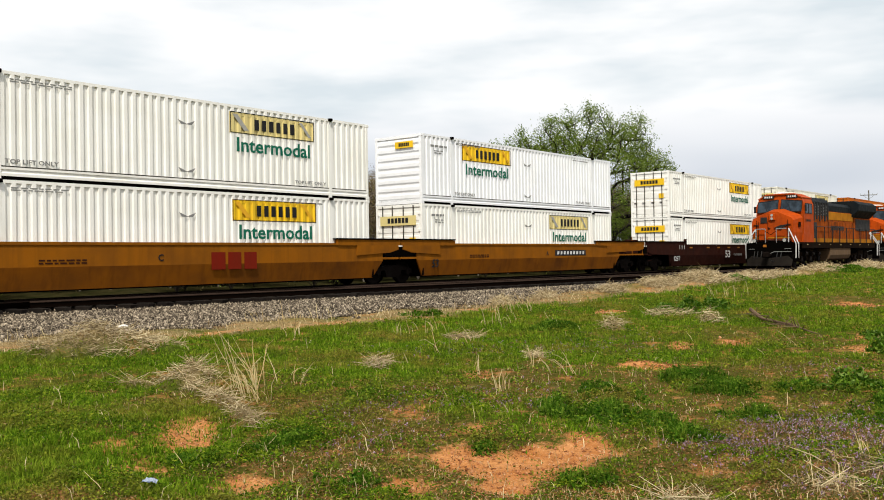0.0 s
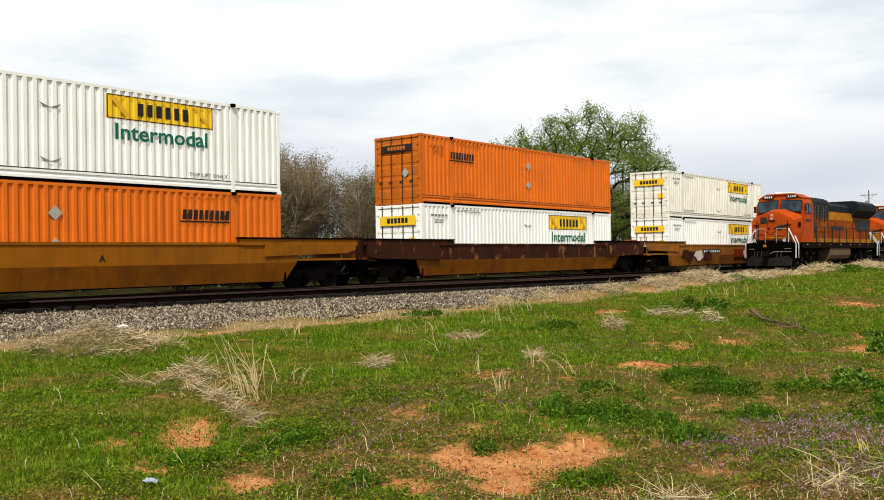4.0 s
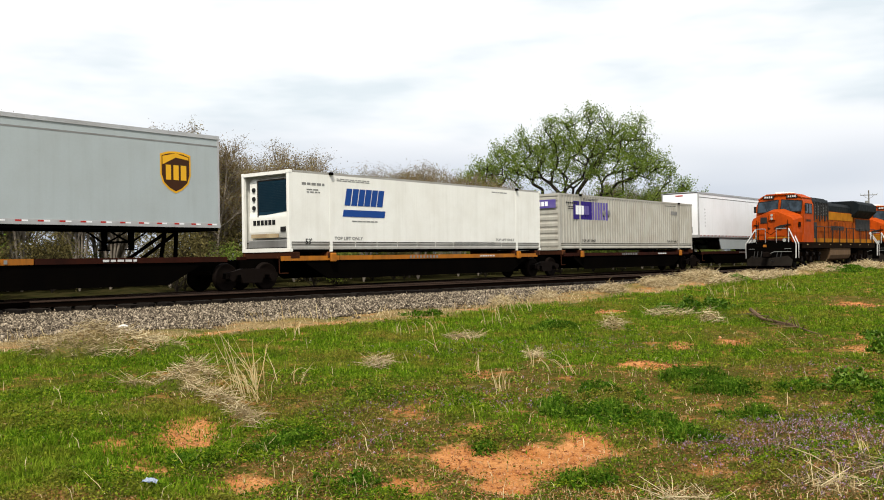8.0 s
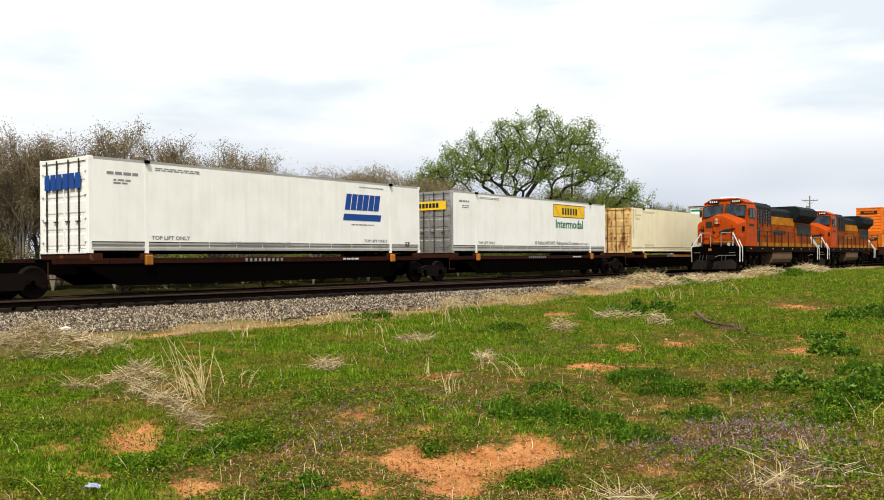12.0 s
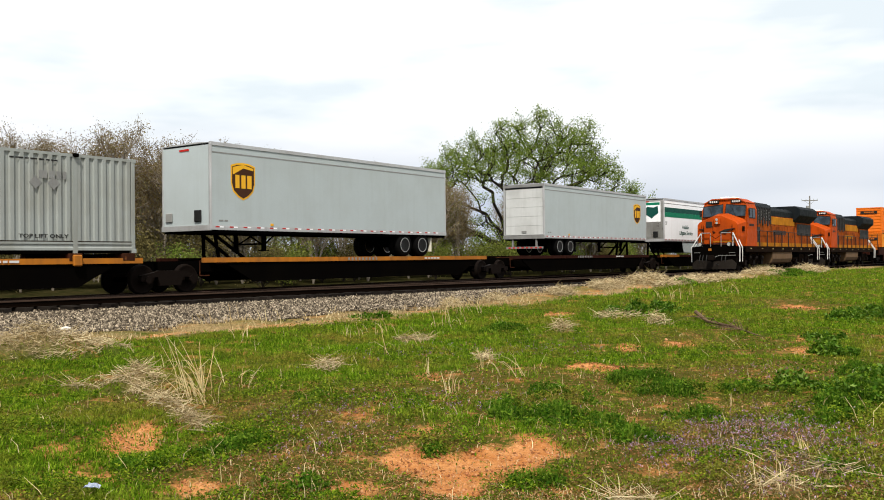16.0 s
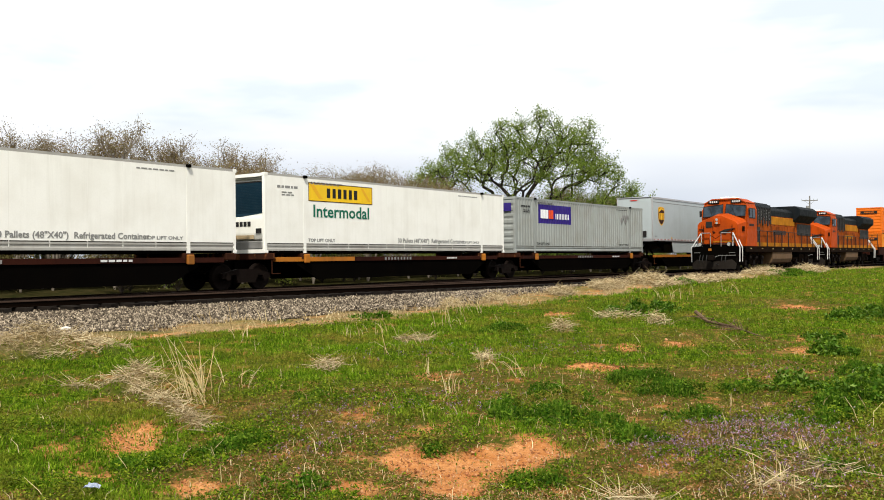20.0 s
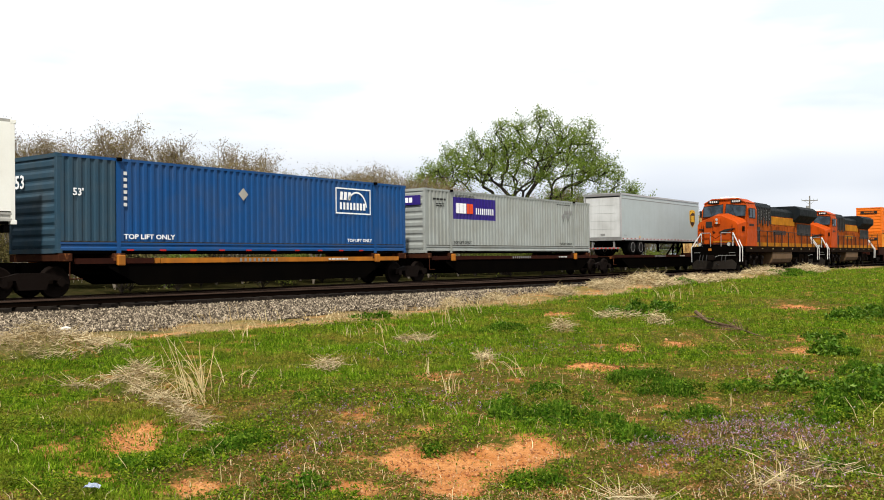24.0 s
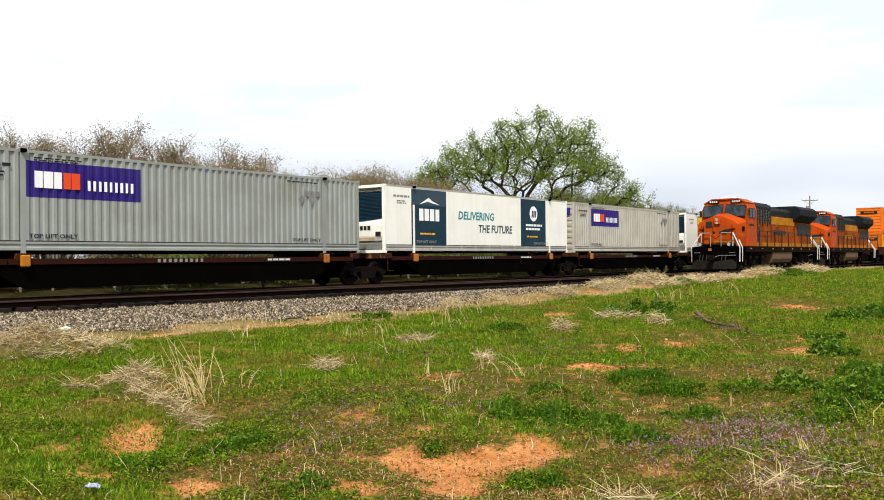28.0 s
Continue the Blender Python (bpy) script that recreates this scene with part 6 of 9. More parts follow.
def wells():
    rows = (
        (9.13, "ochre", {"blocks": 8.6, "unit": "C"}, 3.0, 1.58, False, True, white_box(9.6, WHITE, faded=True, seed=1), white_box(9.65, WHITE, seed=2)),
        (28.43, "ochre", {"plate": 10.0, "unit": "A", "size": 1}, 1.57, 3.6, True, False, white_box(2.77, WHITE_NEW, end="ribs", seed=3), white_box(9.85, WHITE, faded=True, seed=4)),
        (52.0, "brown", {}, 3.6, 1.75, False, True, white_box(9.8, WHITE, seed=5), white_box(9.8, WHITE, seed=6)),
        (71.62, "brown", {"at": 9.85}, 1.75, 1.9, True, True, white_box(9.65, WHITE_DULL, faded=True, seed=7), white_box(9.65, WHITE_NEW, seed=8)),
        (91.6, "brown", {}, 1.9, 3.6, True, False, orange_box(2.1, ORANGE_DARK, seed=9), orange_box(2.15, ORANGE_FADED, first=ORANGE, seed=10)),
        (115.2, "ochre", {"plate": 2.9, "unit": "A"}, 3.6, 3.6, False, False, white_box(9.6, WHITE, seed=11), orange_box(12.1, ORANGE, end="ribs", seed=12)),
        (138.9, "worn", {}, 3.6, 3.6, False, False, orange_box(1.95, ORANGE, seed=13, size=1.7), white_box(9.78, WHITE, seed=14)),
        (162.44, "rusty", {"blocks": 10.0, "unit": "C", "plate": 4.6}, 3.6, 2.3, False, False, white_box(9.63, WHITE_DULL, faded=False, seed=15), white_box(9.63, WHITE, seed=16)))
    for s, kind, marks, a, b_, jl, jr, up, low in rows:
        on_train(well_car(a, b_, jl, jr, kind, marks), s, RAIL)
        on_train(low, s, LOW)
        on_train(up, s, HIGH)


def spines():
    """Loads: start, length, kind, the thing."""
    def kllm(end, a, b_, c, swap, body_end=None):
        ob = reefer_box("panels", 0, end, body_end)
        slogan_panels(ob, a, b_, c, swap)
        return ob
    chassis_n = trailer("container_chassis", "black container chassis with twin axles", CHASSIS, 16.15, wheels="left", nose=False, cargo="box", group="container chassis")
    chassis_p = trailer("container_chassis", "dark red-black container chassis with twin axles", CHASSIS, 16.15, wheels="right", nose=True, cargo="box", group="container chassis")
    rows = (
        ((183.45, 16.15, "box", parcel_box(2.41, False, body=GREY_WARM, half=0, seed=1)),),
        ((202.45, 8.53, "left", parcel_trailer(8.53, 0.93, True, "right", axles=1)), (211.70, 8.53, "right", parcel_trailer(8.53, 6.13, False, "left", axles=1))),
        ((225.2, 13.72, "right", parcel_trailer(13.72, 11.5, False, "left")),),
        ((241.86, 16.15, "box", reefer_box("blue", 2.63)),),
        ((259.84, 16.15, "box", parcel_box(1.34, False, body=GREY_WARM, half=2, seed=2)),),
        ((277.1, 16.15, "left", plain_trailer(16.15)),),
        ((294.9, 16.15, "box", reefer_box("blue", 2.76, seed=2)),),
        ((313.83, 16.15, "box", parcel_box(10.05, False, end="doors", half=1, seed=3)),),
        ((332.73, 16.15, "box", parcel_box(2.19, False, body=GREY_WARM, half=2, seed=4)),),
        ((353.44, 16.15, "box", reefer_box("blue", 11.15, end="doors", seed=3)),),
        ((372.05, 16.15, "box", reefer_box("jb", 9.68, end="doors", endmat=STEEL_DOOR, seed=4)),),
        ((391.93, 16.15, "box", cream_box("flat", seed=5)),),
        ((408.9, 16.15, "left", striped_trailer(16.15, 10.78, True, "right", skirt=False)),),
        ((428.49, 16.15, "right", striped_trailer(16.15, 2.55, False, "left")),),
        ((447.68, 16.15, "box", parcel_box(2.24, True, seed=6)),),
        ((466.77, 13.6, "left", parcel_trailer(13.6, 0.89, True, "right")),),
        ((489.5, 13.72, "right", parcel_trailer(13.72, 11.67, False, "left")),),
        ((506.26, 16.15, "left", striped_trailer(16.15, 10.78, True, "right")),),
        ((525.09, 8.53, "left", parcel_trailer(8.53, 0.89, True, "right", axles=1)), (534.08, 8.53, "right", parcel_trailer(8.53, 6.68, False, "left", axles=1))),
        ((543.6, 8.53, "left", slash_trailer(2.94, True, "right", (0.1, 4.6))), (552.6, 8.53, "right", slash_trailer(4.5, False, "left", (4.2, 8.42)))),
        ((564.76, 16.15, "box", reefer_box("jb", 2.29, seed=6)),),
        ((582.24, 16.15, "box", reefer_box("jb", 2.23, seed=7)),),
        ((599.48, 16.15, "box", parcel_box(2.40, True, seed=8)),),
        ((617.32, 16.15, "left", parcel_trailer(16.15, 0.93, True, "right", skirt=True)),),
        ((635.4, 16.15, "right", chassis_n, kllm("doors", 2.17, 5.6, 11.25, True, WHITE_DULL)),),
        ((653.18, 16.15, "box", cream_box("flat", seed=9)),),
        ((670.9, 16.15, "left", chassis_p, reefer_box("jb", 2.85, seed=10)),),
        ((688.27, 16.15, "box", blue_box(11.73)),),
        ((705.8, 16.15, "box", parcel_box(2.19, True, seed=11)),),
        ((726.35, 13.78, "right", parcel_trailer(13.72, 11.81, False, "left")),),
        ((743.13, 16.15, "box", cream_box("corrugated", seed=12)),),
        ((763.97, 16.15, "box", parcel_box(10.33, False, end="doors", half=2, seed=13)),),
        ((782.65, 16.15, "box", cream_box("corrugated", seed=14, rusty=False)),),
        ((801.38, 16.15, "box", parcel_box(2.12, True, seed=15)),),
        ((819.12, 16.15, "box", kllm("reefer", 1.86, 5.4, 11.1, False)),),
        ((836.09, 16.15, "box", parcel_box(2.30, True, body=GREY_WARM, seed=16)),),
        ((853.6, 16.15, "box", reefer_box("jb", 2.3, seed=17)),))
    edges = [181.2]
    for p, q in zip(rows, rows[1:]):
        edges.append((p[-1][0] + p[-1][1] + q[0][0]) / 2)
    edges.append(rows[-1][-1][0] + 17.5)
    for i, row in enumerate(rows):
        a, b_ = edges[i], edges[i + 1]
        loads = []
        for item in row:
            s, ln, kind = item[:3]
            loads.append(("box" if kind == "box" else "trailer", s - a, ln, kind))
            on_train(item[3], s, RAIL + (1.30 if kind == "box" else 1.14))
            if len(item) > 4:
                on_train(item[4], s, RAIL + 1.14 + 0.955)
        on_train(spine_car(b_ - a, loads, seed=i + 1, first=i == 0), a, RAIL)


wells()
spines()


# ------------------------------------------------------------ locomotives
def locomotive(label, second=False):
    """A six-axle diesel locomotive, its nose towards -x. Origin: rail level under the front coupler."""
    ob = thing("locomotive", label, "locomotive", "locomotives")
    side = LOCO_SIDE
    lead = LOCO_ORANGE
    part("underframe", box(B(), 0.5, 21.9, -1.35, 1.35, 1.22, 1.52), DARK, ob)
    for sgn in (-1, 1):
        part("walkway", box(B(), 1.0, 21.6, min(sgn * 0.95, sgn * 1.55), max(sgn * 0.95, sgn * 1.55), 1.50, 1.60), SIDE_BROWN, ob)
        part("side_sill", box(B(), 2.0, 20.6, sgn * 1.53 - 0.03, sgn * 1.53 + 0.03, 1.22, 1.56), SIDE_BROWN, ob)
        bm = B()
        for k in range(7):
            box(bm, 3.0 + k * 2.6, 3.16 + k * 2.6, sgn * 1.565 - 0.004, sgn * 1.565 + 0.004, 1.42, 1.47)
        part("reflector", bm, YELLOW_FADED, ob)
        # steps at both ends
        for x0, tag in ((0.55, 1), (21.3, -1)):
            for k in range(4):
                part("step", box(B(), x0, x0 + 0.45, sgn * 1.40 - 0.18, sgn * 1.40 + 0.18, 0.42 + k * 0.30, 0.45 + k * 0.30), DARK, ob)
            part("step_side", box(B(), x0 - 0.02, x0 + 0.02, sgn * 1.40 - 0.2, sgn * 1.40 + 0.2, 0.38, 1.5), DARK, ob)
            part("step_side", box(B(), x0 + 0.44, x0 + 0.48, sgn * 1.40 - 0.2, sgn * 1.40 + 0.2, 0.38, 1.5), DARK, ob)
            # stair hand rails
            xa, xb = (x0 - 0.02, x0 + 0.5) if tag > 0 else (x0 + 0.48, x0 - 0.05)
            for xx in (xa, xb):
                part("hand_rail", tube(tube(tube(B(), (xx, sgn * 1.58, 0.62), (xx, sgn * 1.60, 1.50), 0.036, n=6), (xx, sgn * 1.60, 1.50), (xx + tag * 0.35, sgn * 1.05, 2.45), 0.036, n=6), (xx + tag * 0.35, sgn * 1.05, 2.45), (xx + tag * 0.36, sgn * 1.03, 1.6), 0.036, n=6), WHITE_MARK, ob, "white hand rail")
    part("front_rail", tube(tube(B(), (0.62, -0.98, 2.44), (0.62, -0.35, 2.44), 0.028, n=6), (0.62, 0.35, 2.44), (0.62, 0.98, 2.44), 0.028, n=6), GREY_MARK, ob)
    for yy in (-0.35, 0.35):
        part("rail_post", tube(B(), (0.62, yy, 1.55), (0.62, yy, 2.44), 0.024, n=6), GREY_MARK, ob)
    # pilot and plough
    part("pilot", box(B(), 0.38, 0.50, -1.50, 1.50, 0.75, 1.58), DARK, ob)
    part("plough", prism_x(B(), [(-1.45, 0.18), (1.45, 0.18), (1.45, 0.80), (-1.45, 0.80)], 0.30, 0.42), DARK, ob)
    bm = B()
    v = [bm.verts.new(p) for p in ((0.38, -1.48, 0.82), (0.38, 1.48, 0.82), (0.02, 0, 0.62), (0.20, -1.42, 0.16), (0.20, 1.42, 0.16), (-0.12, 0, 0.16))]
    for f in ((0, 2, 5, 3), (2, 1, 4, 5)):
        bm.faces.new([v[i] for i in f])
    bmesh.ops.solidify(bm, geom=list(bm.faces), thickness=0.03)
    part("plough_blade", bm, DUSTY, ob, "dusty grey plough blade")
    coupler(ob, 0.45, -1)
    for k, yy in enumerate((-0.75, -0.5, 0.5, 0.75, 0.95)):
        part("air_hose", tube(tube(B(), (0.36, yy, 1.05), (0.16, yy, 0.70), 0.03, n=6), (0.16, yy, 0.70), (0.28, yy, 0.42), 0.03, n=6), BLACK, ob)
    for yy in (-0.95, 0.95):
        lamp = part("ditch_light", tube(B(), (0.32, yy, 1.72), (0.52, yy, 1.72), 0.13, n=12), BLACK, ob)
        part("lens", tube(B(), (0.30, yy, 1.72), (0.32, yy, 1.72), 0.11, n=12), LENS, lamp)
    # nose
    nose = B()
    pts0 = [(-1.32, 1.60), (1.32, 1.60), (1.42, 2.2), (1.42, 3.05), (1.30, 3.22), (0.30, 3.62), (-0.30, 3.62), (-1.30, 3.22), (-1.42, 3.05), (-1.42, 2.2)]
    ra = [nose.verts.new((0.92 + 0.10 * max(0, z - 2.6), y * 0.93, z - (0.10 if z > 3 else 0))) for y, z in pts0]
    rb = [nose.verts.new((2.30, y * 1.06, z + (0.10 if z > 3 else 0))) for y, z in pts0]
    for i in range(10):
        nose.faces.new((ra[i], ra[(i + 1) % 10], rb[(i + 1) % 10], rb[i]))
    nose.faces.new(ra[::-1]), nose.faces.new(rb)
    bmesh.ops.recalc_face_normals(nose, faces=nose.faces)
    nz = part("nose", nose, lead, ob, "bright orange nose")
    part("nose_door", soften(box(B(), 0.86, 0.93, 0.28, 0.86, 1.75, 2.95), 0.02), lead, nz)
    part("nose_window", box(B(), 0.83, 0.87, 0.30, 0.72, 2.80, 3.18), BLACK, nz)
    part("headlight_box", soften(box(B(), 0.86, 1.04, -0.20, 0.20, 2.98, 3.40), 0.03), lead, nz)
    for zz in (3.08, 3.29):
        part("headlight", tube(B(), (0.845, 0, zz), (0.87, 0, zz), 0.085, n=12), LENS, nz, "pale headlight lens")
    for sgn in (-1, 1):
        part("logo_mark", prism_x(B(), [(sgn * 0.12, 2.50), (sgn * 0.50, 2.66), (sgn * 1.20, 2.74), (sgn * 0.85, 2.62), (sgn * 0.62, 2.50), (sgn * 0.60, 2.40), (sgn * 0.40, 2.46)], 0.872, 0.95), BLACK, nz)
    # grab irons, sand filler and seams on the nose
    for sgn in (-1, 1):
        for k in range(3):
            part("grab_iron", tube(tube(tube(B(), (0.86, sgn * 0.95, 1.95 + k * 0.32), (0.80, sgn * 0.95, 1.95 + k * 0.32), 0.014, n=5), (0.80, sgn * 0.95, 1.95 + k * 0.32), (0.80, sgn * 1.25, 1.95 + k * 0.32), 0.014, n=5), (0.80, sgn * 1.25, 1.95 + k * 0.32), (0.92, sgn * 1.25, 1.95 + k * 0.32), 0.014, n=5), SIDE_BROWN, nz)
        part("sand_filler", soften(box(B(), 1.6, 1.95, sgn * 1.47 - 0.03, sgn * 1.47 + 0.03, 2.55, 2.85), 0.01), SIDE_BROWN, nz)
        part("nose_seam", box(B(), 0.868, 0.90, sgn * 1.0 - 0.010, sgn * 1.0 + 0.010, 1.75, 3.0), SIDE_BROWN, nz)
    part("door_seam", box(box(B(), 0.852, 0.872, 0.25, 0.27, 1.75, 2.95), 0.852, 0.872, 0.87, 0.89, 1.75, 2.95), SIDE_BROWN, nz)
    part("front_chain", tube(tube(B(), (0.60, -0.35, 2.30), (0.60, 0.0, 2.08), 0.018, n=5), (0.60, 0.0, 2.08), (0.60, 0.35, 2.30), 0.018, n=5), SIDE_BROWN, ob)
    part("multiple_unit_receptacle", soften(box(B(), 0.33, 0.39, 0.20, 0.42, 1.30, 1.46), 0.02), YELLOW_RAIL, ob)
    for yy in (-1.15, 1.15):
        part("pilot_handle", tube(B(), (0.33, yy - 0.2, 1.2), (0.33, yy + 0.2, 1.2), 0.014, n=5), GREY_MARK, ob)
    part("cut_lever", tube(tube(B(), (0.30, -1.40, 1.02), (0.30, -0.30, 1.02), 0.018, n=5), (0.30, -0.30, 1.02), (0.16, -0.10, 0.92), 0.014, n=5), GREY_MARK, ob)
    part("nose_skirt", box(B(), 0.89, 0.93, -1.22, 1.22, 1.50, 1.70), DARK, nz)
    for k in range(2):
        part("nose_stripe", box(B(), 0.902, 0.918, -1.2, 1.2, 1.72 + 0.14 * k, 1.79 + 0.14 * k), LOCO_YELLOW if k else BLACK, nz)
    # cab
    cab = B()
    face = [(-1.54, 1.60), (1.54, 1.60), (1.54, 3.95), (1.40, 4.35), (0.85, 4.62), (-0.85, 4.62), (-1.40, 4.35), (-1.54, 3.95)]
    ra = [cab.verts.new((2.28 + 0.28 * max(0, (z - 3.2)), y, z)) for y, z in face]
    rb = [cab.verts.new((4.55, y, z)) for y, z in face]
    for i in range(8):
        cab.faces.new((ra[i], ra[(i + 1) % 8], rb[(i + 1) % 8], rb[i]))
    cab.faces.new(ra[::-1]), cab.faces.new(rb)
    bmesh.ops.recalc_face_normals(cab, faces=cab.faces)
    cb = part("cab", cab, lead, ob, "orange cab")

    def front(z):
        return 2.28 + 0.28 * (z - 3.2)
    for y0, y1 in ((-1.42, -0.10), (0.10, 1.42)):
        zl, zh = 3.52, 4.32
        out = y0 if y0 < 0 and abs(y0) > 1 else y1
        bm = B()
        cor = [(y0, zl + (0.0 if y0 < -1 else 0.05)), (y1, zl + (0.0 if y1 > 1 else 0.05)), (y1, zh - (0.12 if y1 > 1 else 0)), (y0, zh - (0.12 if y0 < -1 else 0))]
        a = [bm.verts.new((front(z) - 0.045, y, z)) for y, z in cor]
        c = [bm.verts.new((front(z) + 0.01, y, z)) for y, z in cor]
        for i in range(4):
            bm.faces.new((a[i], a[(i + 1) % 4], c[(i + 1) % 4], c[i]))
        bm.faces.new(a[::-1])
        bmesh.ops.recalc_face_normals(bm, faces=bm.faces)
        ws = part("windshield", bm, GLASS, cb, "dark windscreen")
        fr = B()
        for p, q in zip(cor, cor[1:] + cor[:1]):
            tube(fr, (front(p[1]) - 0.05, *p), (front(q[1]) - 0.05, *q), 0.022, n=5)
        part("window_gasket", fr, BLACK, ws, "black windscreen gasket")
        part("wiper", tube(B(), (front(zl) - 0.06, (y0 + y1) / 2, zl + 0.03), (front(4.1) - 0.07, (y0 + y1) / 2 + 0.22, 4.08), 0.012, n=5), BLACK, ws)
        nb = part("number_board", soften(box(B(), front(4.48) - 0.10, front(4.48) + 0.2, (y0 + y1) / 2 - 0.36, (y0 + y1) / 2 + 0.36, 4.40, 4.60), 0.02), BLACK, cb, "black number board")
        bm = B()
        for k in range(4):
            box(bm, front(4.48) - 0.108, front(4.48) - 0.101, (y0 + y1) / 2 - 0.26 + k * 0.14, (y0 + y1) / 2 - 0.17 + k * 0.14, 4.45, 4.56)
        part("number_mark", bm, WHITE_MARK, nb)
    for sgn in (-1, 1):
        for x0, x1 in ((2.75, 3.35), (3.5, 4.1)):
            part("side_window", box(B(), x0, x1, sgn * 1.545 - 0.008, sgn * 1.545 + 0.008, 3.45, 4.0), GLASS, cb)
            part("window_frame", box(box(box(box(B(), x0 - 0.04, x1 + 0.04, sgn * 1.55 - 0.012, sgn * 1.55 + 0.012, 3.40, 3.45), x0 - 0.04, x1 + 0.04, sgn * 1.55 - 0.012, sgn * 1.55 + 0.012, 4.0, 4.05), x0 - 0.04, x0, sgn * 1.55 - 0.012, sgn * 1.55 + 0.012, 3.45, 4.0), x1, x1 + 0.04, sgn * 1.55 - 0.012, sgn * 1.55 + 0.012, 3.45, 4.0), BLACK, cb)
        part("mirror", box(B(), 2.62, 2.66, sgn * 1.6 - 0.06, sgn * 1.6 + 0.16, 3.55, 3.95), BLACK, cb)
        part("cab_door", soften(box(B(), 2.36, 2.40, sgn * 1.12 - 0.30, sgn * 1.12 + 0.30, 1.65, 3.1), 0.01), lead, cb)
        part("side_number", bars(1, 2.8, 3.9, 2.85, 3.10, sgn * 1.552 + (0.003 if sgn > 0 else 0), 7), BLACK, cb)
    part("cab_roof", prism_x(B(), [(-1.42, 4.36), (-0.86, 4.63), (0.86, 4.63), (1.42, 4.36), (1.44, 4.42), (0.88, 4.70), (-0.88, 4.70), (-1.44, 4.42)], 2.55, 4.6), LOCO_ORANGE, cb)
    part("air_conditioner", soften(box(B(), 3.1, 4.1, -0.5, 0.5, 4.70, 4.82), 0.04), WHITE_DULL, ob)
    part("antenna_dome", soften(box(B(), 2.75, 2.95, -0.2, 0.2, 4.70, 4.82), 0.03), WHITE_NEW, ob)
    # hoods
    part("blower_hood", soften(box(B(), 4.55, 8.6, -1.38, 1.38, 1.60, 3.55), 0.03), side, ob)
    up = part("dynamic_brake_hood", soften(prism_x(B(), [(-1.36, 3.55), (1.36, 3.55), (1.36, 4.25), (1.05, 4.55), (-1.05, 4.55), (-1.36, 4.25)], 4.6, 8.7), 0.02), HOOD_BLACK, ob, "sooty black upper hood")
    for sgn in (-1, 1):
        for k in range(4):
            xx = 4.85 + k * 0.95
            g = part("grille", box(B(), xx, xx + 0.75, sgn * 1.37 - 0.015, sgn * 1.37 + 0.015, 3.35, 4.15), BLACK, up)
            for j in range(7):
                part("louvre", box(B(), xx + 0.03, xx + 0.72, sgn * 1.392 - 0.008, sgn * 1.392 + 0.008, 3.42 + j * 0.1, 3.45 + j * 0.1), ALU_DARK if not second else HOOD_BLACK, g)
        part("engine_room_door", box(B(), 5.1, 5.75, sgn * 1.385 - 0.012, sgn * 1.385 + 0.012, 1.8, 2.9), BLACK, ob)
    part("engine_hood", soften(box(B(), 8.6, 16.4, -1.02, 1.02, 1.60, 3.75), 0.03), side, ob, "sooty orange engine hood")
    part("hood_band", soften(box(B(), 8.62, 16.38, -1.035, 1.035, 3.15, 3.72), 0.03), LOCO_YELLOW, ob, "dull yellow band")
    part("hood_roof", soften(prism_x(B(), [(-1.0, 3.75), (1.0, 3.75), (1.0, 4.15), (0.75, 4.38), (-0.75, 4.38), (-1.0, 4.15)], 8.7, 16.5), 0.02), HOOD_BLACK, ob)
    for sgn in (-1, 1):
        for k in range(10):
            xx = 8.8 + k * 0.76
            d = part("hood_door", soften(box(B(), xx, xx + 0.70, sgn * 1.045 - 0.012, sgn * 1.045 + 0.012, 1.75, 3.05), 0.006), side, ob)
            part("latch", box(B(), xx + 0.6, xx + 0.66, sgn * 1.062 - 0.01, sgn * 1.062 + 0.01, 2.3, 2.45), BLACK, d)
        part("logo_mark", bars(1, 10.2, 13.8, 2.35, 2.9, sgn * 1.062 + (0.003 if sgn > 0 else 0), 21), BLACK if not second else LOCO_YELLOW, ob)
    for sgn in (-1, 1):
        part("hood_base", box(B(), 4.6, 21.1, min(sgn * 1.0, sgn * 1.40), max(sgn * 1.0, sgn * 1.40), 1.60, 1.86), LOCO_YELLOW, ob, "sooty yellow lower band")
        for k in range(6):
            part("cable_box", box(B(), 5.0 + k * 0.62, 5.22 + k * 0.62, sgn * 1.40 - 0.05, sgn * 1.40 + 0.05, 3.0 + 0.12 * (k % 2), 4.2), BLACK, ob)
        for k in range(3):
            part("brake_cylinder", tube(B(), (3.1 + k * 1.4, sgn * 1.34, 0.86), (3.5 + k * 1.4, sgn * 1.34, 0.86), 0.14, n=10), WHEEL, ob)
    part("exhaust_stack", soften(box(B(), 11.2, 12.2, -0.35, 0.35, 4.38, 4.62), 0.04), HOOD_BLACK, ob)
    part("silencer_box", soften(box(B(), 9.6, 10.9, -0.7, 0.7, 4.38, 4.52), 0.04), HOOD_BLACK, ob)
    part("radiator_hood", soften(box(B(), 16.4, 21.2, -1.10, 1.10, 1.60, 3.45), 0.03), side, ob)
    part("radiator_wing", soften(prism_x(B(), [(-1.0, 3.45), (1.0, 3.45), (1.55, 3.95), (1.55, 4.45), (1.2, 4.68), (-1.2, 4.68), (-1.55, 4.45), (-1.55, 3.95)], 15.9, 21.4), 0.03), HOOD_BLACK, ob, "black overhanging radiator")
